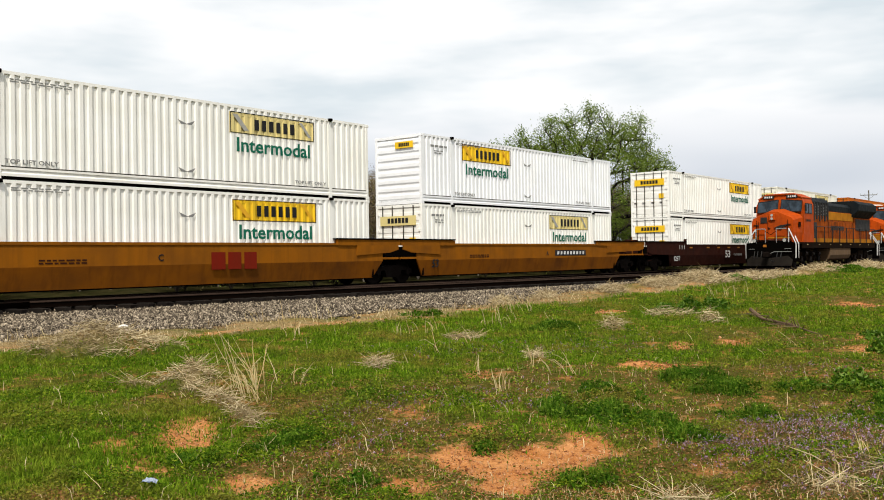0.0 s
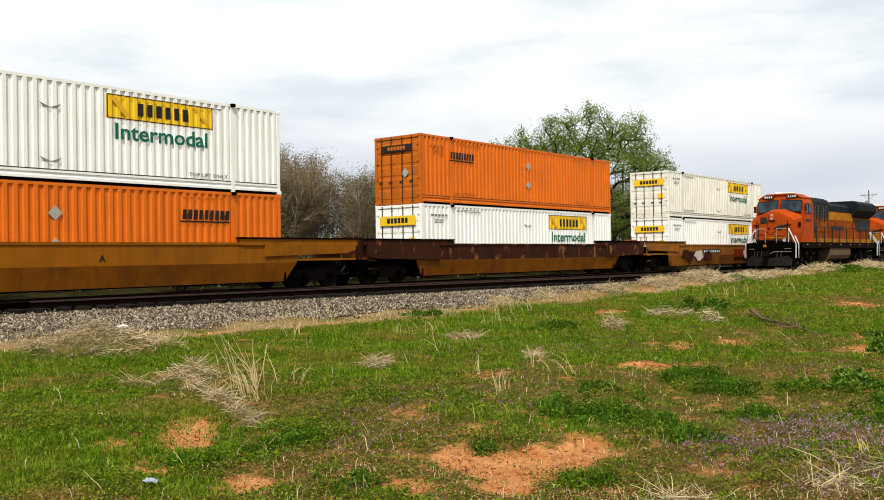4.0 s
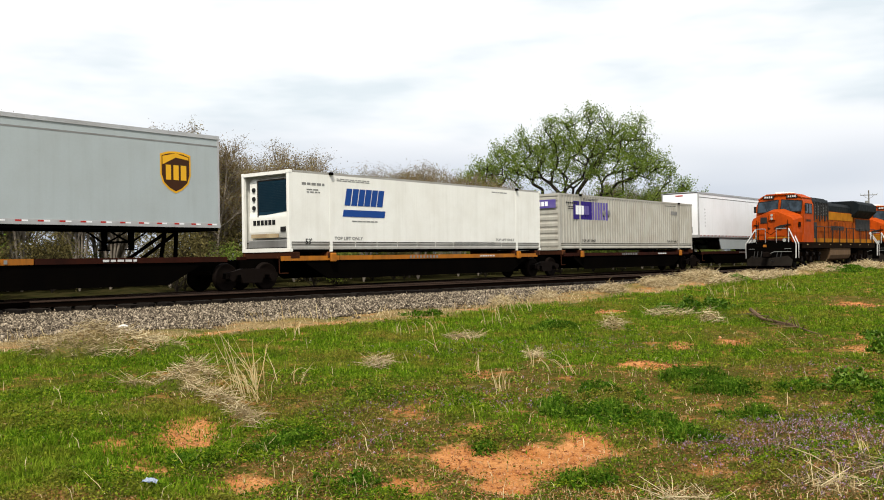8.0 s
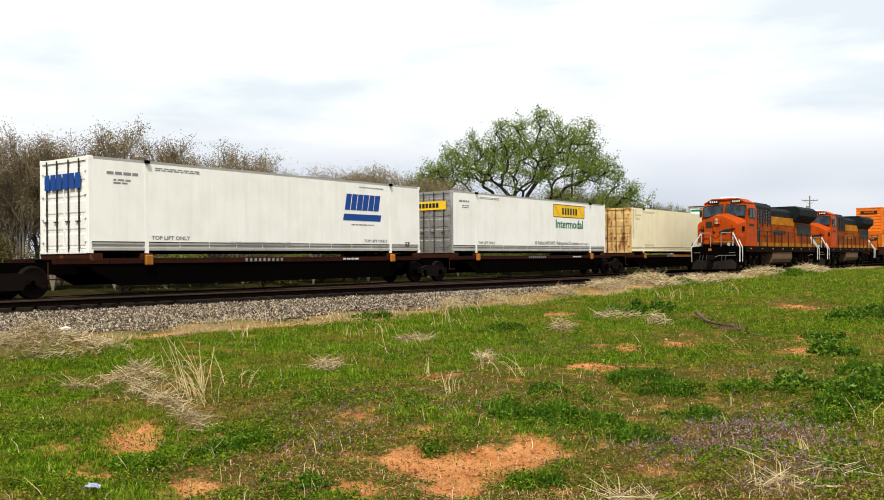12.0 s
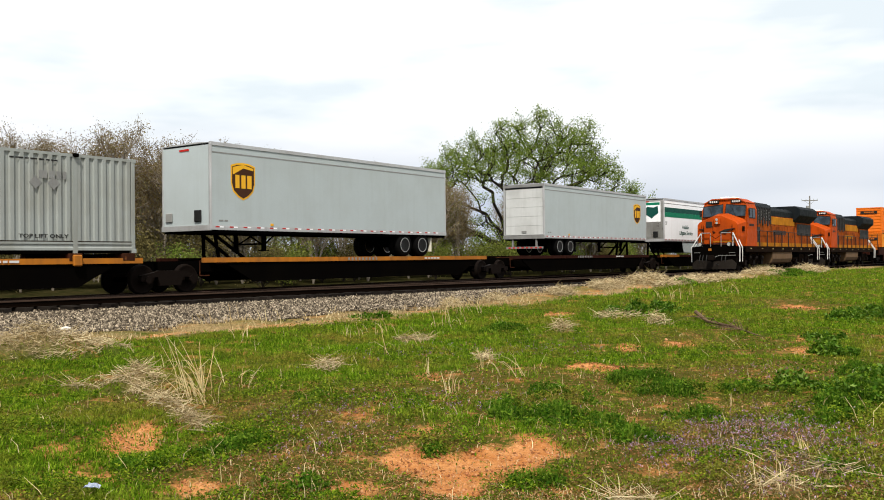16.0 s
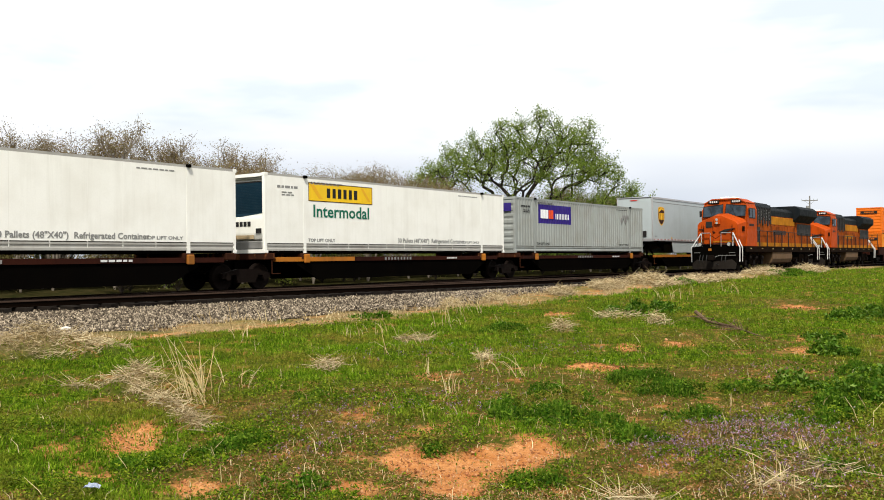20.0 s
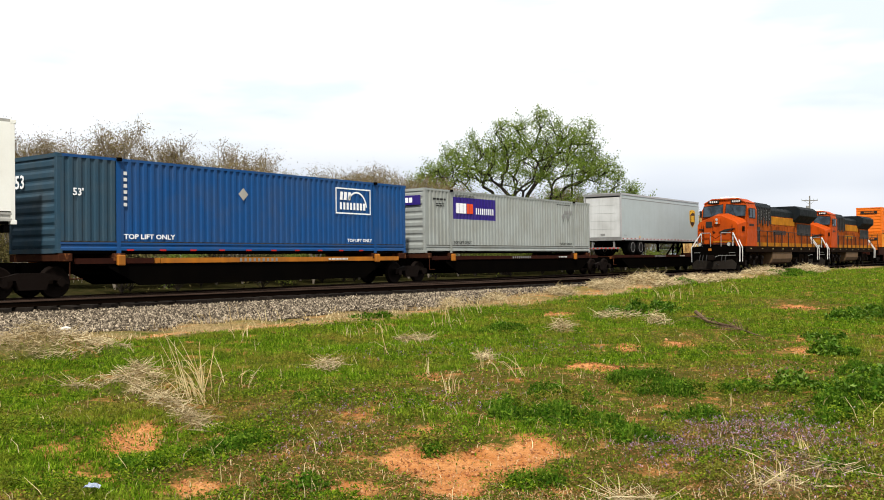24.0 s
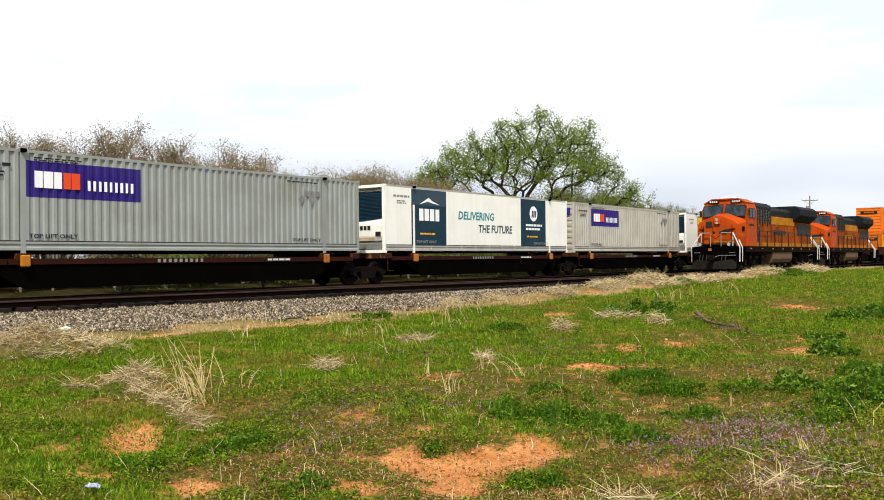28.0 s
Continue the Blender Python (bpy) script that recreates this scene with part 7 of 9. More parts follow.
    for sgn in (-1, 1):
        part("radiator_grille", box(B(), 16.7, 20.9, sgn * 1.115 - 0.012, sgn * 1.115 + 0.012, 2.5, 3.35), BLACK, ob)
        for k in range(9):
            xx = 5.2 + k * 1.85
            part("rail_post", tube(B(), (xx, sgn * 1.52, 1.58), (xx, sgn * 1.52, 2.62), 0.036, n=6), BLACK, ob)
        part("side_rail", tube(B(), (4.6, sgn * 1.52, 2.62), (20.8, sgn * 1.52, 2.62), 0.022, n=6), BLACK, ob)
        part("fuel_tank_side", prism_x(B(), [(sgn * 0.9, 0.38), (sgn * 1.38, 0.50), (sgn * 1.50, 0.75), (sgn * 1.50, 1.20), (sgn * 0.9, 1.20)][:: -sgn], 8.4, 13.6), FUEL, ob, "dusty brown fuel tank")
        part("air_tank", tube(B(), (14.0, sgn * 1.15, 1.0), (16.0, sgn * 1.15, 1.0), 0.2, n=10), DARK, ob)
    part("fuel_tank", soften(box(B(), 8.4, 13.6, -0.95, 0.95, 0.36, 1.22), 0.05), FUEL, ob)
    part("horn", tube(B(), (5.2, 0.2, 4.65), (4.7, 0.2, 4.65), 0.05, 0.10, n=8), BLACK, ob)
    part("bell", tube(B(), (9.0, -0.6, 4.45), (9.0, -0.6, 4.6), 0.12, 0.06, n=8), HOOD_BLACK, ob)
    part("rear_platform", box(B(), 21.2, 22.0, -1.45, 1.45, 1.5, 1.6), SIDE_BROWN, ob)
    coupler(ob, 21.9, 1)
    # three-axle trucks
    for c in (4.55, 17.5):
        t = part("truck", soften(box(B(), -2.1, 2.1, -0.8, 0.8, 0.6, 0.95), 0.04), DARK, ob, at=pose(c, 0, 0))
        for sgn in (-1, 1):
            part("side_frame", shared(("locoframe", sgn), SIDE_BROWN, lambda: soften(prism(B(), [(-2.5, 0.55), (-2.5, 0.85), (-1.9, 1.05), (-1.2, 0.92), (-0.6, 1.05), (0.6, 1.05), (1.2, 0.92), (1.9, 1.05), (2.5, 0.85), (2.5, 0.55), (1.6, 0.45), (1.2, 0.60), (0.6, 0.45), (-0.6, 0.45), (-1.2, 0.60), (-1.6, 0.45)], sgn * 1.12 - 0.1, sgn * 1.12 + 0.1), 0.02)), SIDE_BROWN, t)
            for ax in (-1.85, 0, 1.85):
                part("wheel", shared(("lwheel", sgn), WHEEL, lambda: lathe(B(), [(0.12, sgn * 0.82), (0.44, sgn * 0.80), (0.53, sgn * 0.80), (0.53, sgn * 0.72), (0.56, sgn * 0.69), (0.56, sgn * 0.665), (0.12, sgn * 0.66)][::-sgn], 26), True), WHEEL, t, at=pose(ax, 0, 0.53))
                part("journal_box", shared(("lbox", sgn), WHEEL, lambda: soften(box(B(), -0.2, 0.2, sgn * 1.2 - 0.12, sgn * 1.2 + 0.12, 0.38, 0.72), 0.03)), WHEEL, t, at=pose(ax, 0, 0))
            for ax in (-0.95, 0.95):
                part("damper", shared(("ldamp", sgn), WHEEL, lambda: tube(B(), (0, sgn * 1.25, 0.45), (0, sgn * 1.25, 1.15), 0.06, n=8)), WHEEL, t, at=pose(ax, 0, 0))
        part("sand_pipe", tube(B(), (-2.6, -0.8, 1.0), (-2.45, -0.78, 0.15), 0.03, n=6), BLACK, t)
    if second:
        part("nose_band", box(B(), 0.895, 0.905, -1.25, 1.25, 1.95, 2.22), LOCO_YELLOW, nz, "yellow nose band")
        part("nose_band", box(B(), 0.89, 0.90, -1.25, 1.25, 2.27, 2.33), LOCO_YELLOW, nz)
    return ob


SIDE_Y = near_track(100)
locomotive("orange and black diesel locomotive standing on the siding").matrix_basis = pose(57.7, SIDE_Y, RAIL) @ Matrix.Diagonal((0.97, 1, 1.035, 1))
locomotive("older orange and yellow diesel locomotive coupled behind another", second=True).matrix_basis = pose(81.2, SIDE_Y, RAIL) @ Matrix.Diagonal((0.97, 1, 1.035, 1))


def standing_cars():
    """Orange boxes on the parked train behind its locomotives."""
    for k, s in enumerate((108.0, 128.0)):
        car = well_car(3.2, 1.9 if k == 0 else 3.2, k == 1, k == 0, "brown", {})
        car.matrix_basis = pose(s, SIDE_Y, RAIL)
        for z, body, end in ((LOW, ORANGE_FADED, "doors"), (HIGH, ORANGE, "ribs")):
            bx = orange_box(2.1, body, end=end, seed=50 + k)
            bx.matrix_basis = pose(s, SIDE_Y, z)


standing_cars()


def utility_pole(x, y, h):
    ob = thing("utility_pole", "grey wooden utility pole with crossarm and insulators", "utility pole")
    part("pole", tube(B(), (0, 0, -0.3), (0, 0, h), 0.13, 0.085, n=10), TIE_GREY, ob)
    part("crossarm", soften(box(B(), -0.06, 0.06, -1.1, 1.1, h - 0.73, h - 0.63), 0.01), TIE_GREY, ob)
    for sgn in (-1, 1):
        part("arm_brace", tube(B(), (0, sgn * 0.75, h - 0.7), (0, 0, h - 1.3), 0.02, n=5), TIE_GREY, ob)
        for yy in (0.5, 1.1):
            part("insulator", tube(B(), (0, sgn * yy, h - 0.63), (0, sgn * yy, h - 0.42), 0.05, 0.035, n=8), GREY_LIGHT, ob)
    part("transformer", tube(B(), (-0.3, 0.35, h - 2.3), (-0.3, 0.35, h - 1.5), 0.2, n=10), GREY_MARK, ob)
    ob.matrix_basis = pose(x, y, ground_z(x, y), 0, 0, 20)
    return ob


TIE_GREY = paint("weathered_pole_wood", (0.16, 0.15, 0.12), (0.08, 0.07, 0.05), 0.5, 0.9)
utility_pole(140.0, 34.0, 10.2)


# ------------------------------------------------------------ trees
BARK = paint("dark_bark", (0.026, 0.020, 0.016), (0.012, 0.010, 0.008), 0.5, 0.95, gloss=0.1)
BARK_GREY = paint("grey_brown_bark", (0.25, 0.215, 0.17), (0.10, 0.08, 0.062), 0.5, 0.95, gloss=0.1)


def leaf_mat(name, a, b_, c, through=0.35, tint=None, mottle=0.8):
    m, nt, b = shader(name)
    geo = nt.nodes.new("ShaderNodeNewGeometry").outputs["Random Per Island"]
    r = nt.nodes.new("ShaderNodeValToRGB")
    r.color_ramp.elements[0].color, r.color_ramp.elements[1].color = (*a, 1), (*c, 1)
    r.color_ramp.elements.new(0.5).color = (*b_, 1)
    nt.links.new(geo, r.inputs[0])
    tc = nt.nodes.new("ShaderNodeTexCoord").outputs["Object"]
    col = blend(nt, ranged(nt, noise_of(nt, tc, mottle, 4), 0.40, 0.66, 0.0, 0.6), r.outputs[0], tuple(v * 0.45 for v in b_))
    if tint:
        col = blend(nt, ranged(nt, noise_of(nt, tc, 0.55, 6, rough=0.75), 0.47, 0.62, 0.0, 0.62), col, tint)
    nt.links.new(col, b.inputs["Base Color"])
    b.inputs["Roughness"].default_value = 0.7
    b.inputs["Specular IOR Level"].default_value = 0.04
    if through:
        tr = nt.nodes.new("ShaderNodeBsdfTranslucent")
        nt.links.new(col, tr.inputs[0])
        mx = nt.nodes.new("ShaderNodeMixShader")
        mx.inputs[0].default_value = through
        nt.links.new(b.outputs[0], mx.inputs[1])
        nt.links.new(tr.outputs[0], mx.inputs[2])
        nt.links.new(mx.outputs[0], nt.nodes["Material Output"].inputs[0])
    return m


LEAF = leaf_mat("young_green_leaf", (0.10, 0.165, 0.018), (0.20, 0.29, 0.040), (0.36, 0.43, 0.10), 0.55)
BUD = leaf_mat("brown_bud", (0.12, 0.076, 0.036), (0.25, 0.175, 0.085), (0.32, 0.30, 0.12), 0.4)
SHRUB = leaf_mat("shrub_leaf", (0.07, 0.095, 0.014), (0.14, 0.17, 0.03), (0.24, 0.25, 0.06))
THICKET = leaf_mat("dull_thicket_leaf", (0.055, 0.047, 0.017), (0.13, 0.108, 0.040), (0.23, 0.195, 0.072), 0.35)
BRIGHT_SHRUB = leaf_mat("fresh_shrub_leaf", (0.09, 0.15, 0.02), (0.17, 0.24, 0.035), (0.26, 0.30, 0.07))


def twig_tree(rng, root, start, levels, up=0.10, bend=0.10):
    """Recursive branching. root: trunk nodes; start: first limbs (direction, length); levels: (children, length ratio, angle)."""
    nodes, parent, level = [np.array(p, float) for p in root], list(range(-1, len(root) - 1)), [0] * len(root)

    def shoot(k, d, length, depth):
        n = max(2, int(length / 0.5))
        here = nodes[k]
        for j in range(n):
            d = d + rng.normal(0, bend, 3) + np.array((0, 0, up / n))
            d = d / np.linalg.norm(d)
            here = here + d * length / n
            nodes.append(here)
            parent.append(k)
            level.append(depth)
            k = len(nodes) - 1
            if depth - 1 < len(levels) and j >= n // 3:
                kids, ratio, ang = levels[depth - 1]
                want = kids / (n - n // 3)
                for _ in range(int(want) + (rng.uniform() < want % 1)):
                    side = np.cross(d, rng.normal(0, 1, 3))
                    side /= np.linalg.norm(side)
                    a = math.radians(ang * rng.uniform(0.6, 1.3))
                    shoot(k, d * math.cos(a) + side * math.sin(a), length * ratio * rng.uniform(0.75, 1.2) * (1.15 - 0.4 * j / n), depth + 1)
    for k, d, length in start:
        d = np.array(d, float)
        shoot(k, d / np.linalg.norm(d), length, 1)
    nodes, parent = np.array(nodes), np.array(parent)
    load = np.ones(len(nodes))
    for i in range(len(nodes) - 1, 0, -1):
        if parent[i] >= 0:
            load[parent[i]] += load[i]
    return nodes, parent, load, np.array(level)


def limbs_mesh(name, nodes, parent, load, thick, power, material, sides=5, cap=1.0):
    r = np.minimum(cap, thick * load ** power)
    sel = np.nonzero(parent >= 0)[0]
    p, q = nodes[parent[sel]], nodes[sel]
    rq = r[sel]
    rp = np.minimum(r[parent[sel]], rq * 1.5)
    w = q - p
    w /= np.maximum(1e-6, np.linalg.norm(w, axis=1))[:, None]
    u = np.cross(w, np.where(np.abs(w[:, 2:3]) < 0.9, np.array([[0, 0, 1.0]]), np.array([[1.0, 0, 0]])))
    u /= np.linalg.norm(u, axis=1)[:, None]
    v = np.cross(w, u)
    ang = np.arange(sides) * math.tau / sides
    ring = np.cos(ang)[None, :, None] * u[:, None] + np.sin(ang)[None, :, None] * v[:, None]
    verts = np.concatenate((p[:, None] + ring * rp[:, None, None], q[:, None] + ring * rq[:, None, None]), 1)
    quad = np.array([(i, (i + 1) % sides, sides + (i + 1) % sides, sides + i) for i in range(sides)])
    tris = np.concatenate((quad[:, [0, 1, 2]], quad[:, [0, 2, 3]]))
    t = (tris[None] + 2 * sides * np.arange(len(sel))[:, None, None]).reshape(-1, 3)
    return raw_mesh(name, verts.reshape(-1, 3), t, material)


def raw_mesh(name, verts, tris, material):
    me = bpy.data.meshes.new(name)
    me.vertices.add(len(verts))
    me.vertices.foreach_set("co", np.ascontiguousarray(verts, np.float32).ravel())
    me.loops.add(len(tris) * 3)
    me.loops.foreach_set("vertex_index", np.ascontiguousarray(tris, np.int32).ravel())
    me.polygons.add(len(tris))
    me.polygons.foreach_set("loop_start", np.arange(0, len(tris) * 3, 3, dtype=np.int32))
    me.update(calc_edges=True)
    me.materials.append(material)
    return me


def leaves_mesh(name, rng, centres, per, spread, size, material, flat=0.0):
    n = len(centres) * per
    c = np.repeat(centres, per, 0) + rng.normal(0, spread, (n, 3))
    a = rng.normal(0, 1, (n, 3))
    a[:, 2] *= 1 - flat
    a /= np.linalg.norm(a, axis=1)[:, None]
    b_ = np.cross(a, rng.normal(0, 1, (n, 3)))
    b_ /= np.linalg.norm(b_, axis=1)[:, None]
    s = size * rng.uniform(0.6, 1.4, (n, 1))
    verts = np.stack((c - a * s, c + b_ * s * 0.45, c + a * s, c - b_ * s * 0.45), 1)
    t = (np.array([(0, 1, 2), (0, 2, 3)])[None] + 4 * np.arange(n)[:, None, None]).reshape(-1, 3)
    return raw_mesh(name, verts.reshape(-1, 3), t, material)


def spreading_tree():
    """The broad tree in young leaf behind the line: forked limbs that feed clumps of twigs within a wide dome."""
    rng = np.random.default_rng(12)
    ob = thing("tree", "broad spreading tree in young green leaf with dark forked limbs", "tree")
    nodes = [np.array(p) for p in ((0.0, 0.0, -0.2), (0.0, 0.0, 1.0), (0.1, 0.0, 2.0), (0.2, 0.1, 2.8))]
    parent, reach = [-1, 0, 1, 2], [0.0, 1.2, 2.2, 3.0]

    def grow(k, goal, steps, wander):
        start = nodes[k]
        for s in range(1, steps + 1):
            f = s / steps
            p = start + (goal - start) * f + np.array((0, 0, 0.10 * np.linalg.norm(goal - start) * math.sin(f * math.pi))) + rng.normal(0, wander, 3) * (f < 1)
            nodes.append(p)
            parent.append(k)
            reach.append(reach[k] + float(np.linalg.norm(p - nodes[k])))
            k = len(nodes) - 1
        return k
    for fork, goal in ((3, (-2.2, 0.3, 8.6)), (3, (1.2, -0.4, 9.2)), (3, (4.2, 0.4, 9.8)), (2, (6.0, -0.6, 7.4)), (2, (6.8, 0.6, 4.6)), (3, (-4.6, 0.2, 6.4)), (2, (-5.2, -0.6, 3.8)), (3, (2.0, 3.6, 7.4)), (3, (1.2, -3.6, 7.2)), (2, (-2.0, 3.2, 5.2)), (2, (-2.4, -3.0, 5.4)), (2, (4.4, -3.2, 5.6)), (2, (4.6, 3.4, 5.8))):
        grow(fork, np.array(goal), 7, 0.16)
    # clump centres within a lopsided, uneven dome
    goals = []
    while len(goals) < 400:
        d = rng.normal(0, 1, 3)
        d /= np.linalg.norm(d)
        q = rng.uniform(0.45, 1.0) ** 0.5 * (0.92 + 0.14 * noise.noise((d[0] * 2.2, d[1] * 2.2, d[2] * 2.2)))
        z = d[2] * q
        p = np.array((1.3 + d[0] * q * (8.8 if d[0] > 0 else 12.0), d[1] * q * 4.4, 4.6 + (8.9 * z if z > 0 else 3.4 * z)))
        p[0] += 0.22 * (p[2] - 4.6)
        p[2] = min(p[2], 12.6 - 0.045 * (p[0] - 3.5) ** 2)
        # open below: the limbs show there
        if p[2] < 7.4 and abs(p[0] - 1.8) < 6.0 and rng.uniform() < 0.80:
            continue
        if all(np.linalg.norm(p - g) > 0.75 for g in goals[-160:]):
            goals.append(p)
    # the low bough that hangs out on one flank
    goals += [np.array((10.4, 0.4, 4.6)) + rng.normal(0, 1, 3) * np.array((0.8, 0.8, 1.1)) for _ in range(26)]
    goals.sort(key=lambda g: float(np.linalg.norm(g - np.array((0.2, 0.1, 2.8)))))
    tips = []
    for g in goals:
        a = np.array(nodes)
        cost = np.linalg.norm(a - g, axis=1) + 0.25 * np.array(reach) + 2.0 * np.maximum(0, a[:, 2] - g[2] - 0.3)
        cost[:3] += 20
        k = int(np.argmin(cost))
        k = grow(k, g, max(2, int(np.linalg.norm(a[k] - g) / 0.7)), 0.10)
        for _ in range(6):
            d = rng.normal(0, 1, 3) + np.array((0, 0, 0.5))
            tips.append((k, d / np.linalg.norm(d) * rng.uniform(0.5, 1.25)))
    leafy = []
    for k, d in tips:
        start = nodes[k]
        e = grow(k, start + d, 3, 0.05)
        leafy += [nodes[e], nodes[e - 1], (nodes[e] + nodes[e - 1]) / 2]
    nodes, parent = np.array(nodes), np.array(parent)
    load = np.ones(len(nodes))
    for i in range(len(nodes) - 1, 0, -1):
        load[parent[i]] += load[i]
    part("trunk", limbs_mesh("trunk", nodes, parent, load, 0.0085, 0.44, BARK), BARK, ob, "dark trunk and limbs")
    part("crown", leaves_mesh("crown", rng, np.array(leafy), 12, 0.21, 0.076, LEAF), LEAF, ob, "thin young green foliage")
    ob.matrix_basis = pose(63.0, 39.1, 0.25, 0, 0, -58)
    return ob


spreading_tree()


def wood_tree(seed, height, width, green):
    """A slender bare tree with several stems and budding twigs."""
    rng = np.random.default_rng(seed)
    ob = thing("tree", "slender grey-brown tree with budding bare twigs" if not green else "slender tree with thin yellow-green young leaves", "tree", "trees behind the line")
    root = [(0, 0, -0.2), (0.02, 0, 0.05)]
    stems = []
    for k in range(10):
        a = rng.uniform(0, math.tau)
        lean = rng.uniform(0.03, 0.34)
        stems.append((1, (math.cos(a) * lean, math.sin(a) * lean, 1.0), height * rng.uniform(0.74, 0.86)))
    nodes, parent, load, level = twig_tree(rng, root, stems, [(14.0, 0.25, 40), (5.4, 0.52, 46)], 0.30, 0.05)
    part("trunk", limbs_mesh("trunk", nodes, parent, load, 0.0085, 0.42, BARK_GREY, 4, 0.075), BARK_GREY, ob, "grey-brown stems and twigs")
    outer = nodes[(level >= 2) & (load < 4)]
    part("crown", leaves_mesh("crown", rng, outer, 10 if green else 13, 0.20, 0.056 if green else 0.048, SHRUB if green else BUD), SHRUB if green else BUD, ob, "sparse buds" if not green else "thin young leaves")
    return ob


def woods():
    rnd = random.Random(8)
    kinds = [wood_tree(31, 8.2, 3.8, False), wood_tree(32, 8.0, 4.4, False), wood_tree(33, 7.8, 3.6, False), wood_tree(34, 7.8, 3.6, True), wood_tree(35, 8.5, 4.0, False)]
    used = set()
    spots = []
    x = -4.0
    while x < 104:
        spots.append((x + rnd.uniform(-0.7, 0.7), 39 + rnd.uniform(-1.6, 2.0), rnd.choice((0, 3, 2, 4, 3, 1, 2)), rnd.uniform(0.82, 0.94)))
        if rnd.random() < (0.75 if x < 27 else 0.40):
            spots.append((x + rnd.uniform(-1, 1), 44 + rnd.uniform(-2, 3), rnd.choice((0, 1, 2, 4)), rnd.uniform(0.90, 1.0)))
        if rnd.random() < (0.5 if x < 27 else 0.12):
            spots.append((x + rnd.uniform(-1, 1), 50 + rnd.uniform(-2, 3), rnd.choice((0, 1, 2, 4)), rnd.uniform(0.90, 1.02)))
        x += rnd.uniform(1.8, 2.5)
    spots += [(170.0, 52.0, 0, 1.0), (178.0, 56.0, 1, 1.0), (190.0, 60.0, 4, 1.0)]
    for x, y, k, s in spots:
        if math.hypot(x - 63.0, y - 39.1) < 6.5 or (abs(x * 0.593 - y) < 5 and 55 < x < 66 and y < 40):
            continue
        m = pose(x, y, ground_z(x, y) - 0.05, 0, 0, rnd.uniform(0, 360))
        ob = copy_thing(kinds[k], m) if k in used else kinds[k]
        if k not in used:
            ob.matrix_basis = m
            used.add(k)
        ob.scale = (s, s, s * rnd.uniform(0.94, 1.02) * (1.01 if x < 34 else 1.0))


woods()


def far_brushwood():
    """Dense low brush behind the trees."""
    rng = np.random.default_rng(61)
    n = 1500
    x, y = rng.uniform(-15, 130, n), rng.uniform(55, 63, n)
    top = 2.2 + 1.4 * LUSH.at(x / 2, y / 2)
    nodes, parent = [], []
    for k in range(n):
        nodes += [(x[k], y[k], -0.1), (x[k] + rng.normal(0, 0.3), y[k] + rng.normal(0, 0.3), top[k] * 0.6), (x[k] + rng.normal(0, 0.6), y[k] + rng.normal(0, 0.6), top[k])]
        parent += [-1, 3 * k, 3 * k + 1]
    nodes = np.array(nodes)
    ob = tagged(new("far_brushwood", limbs_mesh("far_brushwood", nodes, np.array(parent), np.tile((3.0, 2.0, 1.0), n), 0.020, 0.5, BARK_GREY, 4)), "grey-brown leafless brushwood behind the trees", "brushwood", kind="stuff")
    q = np.repeat(nodes.reshape(n, 3, 3), 26, 0)
    f = rng.uniform(0.05, 1, (n * 26, 1))
    cen = np.where(f < 0.5, q[:, 0] + (q[:, 1] - q[:, 0]) * f * 2, q[:, 1] + (q[:, 2] - q[:, 1]) * (f * 2 - 1))
    tagged(part("twig_mass", leaves_mesh("twig_mass", rng, cen, 1, 0.35, 0.13, THICKET), THICKET, ob, "dull brown twigs and leaves"), kind="stuff")


far_brushwood()


def bush(seed, size, material, label):
    rng = np.random.default_rng(seed)
    ob = thing("bush", label, "bush", "bushes behind the line")
    shoots = []
    for k in range(18):
        a = rng.uniform(0, math.tau)
        q = rng.uniform(0.1, 1.1)
        shoots.append((1, (math.cos(a) * q, math.sin(a) * q, 1.0), size * rng.uniform(0.6, 1.0)))
    nodes, parent, load, level = twig_tree(rng, [(0, 0, -0.1), (0, 0, 0.1)], shoots, [(4.0, 0.5, 40)], 0.2, 0.12)
    part("stem", limbs_mesh("stems", nodes, parent, load, 0.0045, 0.34, BARK, 4), BARK, ob)
    part("foliage", leaves_mesh("foliage", rng, nodes[load < 5], 20, size * 0.09, 0.058, material), material, ob)
    return ob


def bushes():
    rnd = random.Random(15)
    kinds = [bush(1, 1.9, BRIGHT_SHRUB, "fresh green bush among bare trees"), bush(2, 1.7, SHRUB, "olive green thicket bush"), bush(3, 2.3, THICKET, "dark olive-brown thicket bush")]
    used = set()
    x = 0.0
    while x < 100:
        k = rnd.choice((0, 1, 2, 2, 1, 0))
        y = rnd.uniform(34.5, 43)
        m = pose(x, y, ground_z(x, y) - 0.05, 0, 0, rnd.uniform(0, 360))
        ob = copy_thing(kinds[k], m) if k in used else kinds[k]
        if k not in used:
            ob.matrix_basis = m
            used.add(k)
        s = rnd.uniform(0.7, 1.25)
        ob.scale = (s, s, s)
        x += rnd.uniform(1.0, 2.0)


bushes()


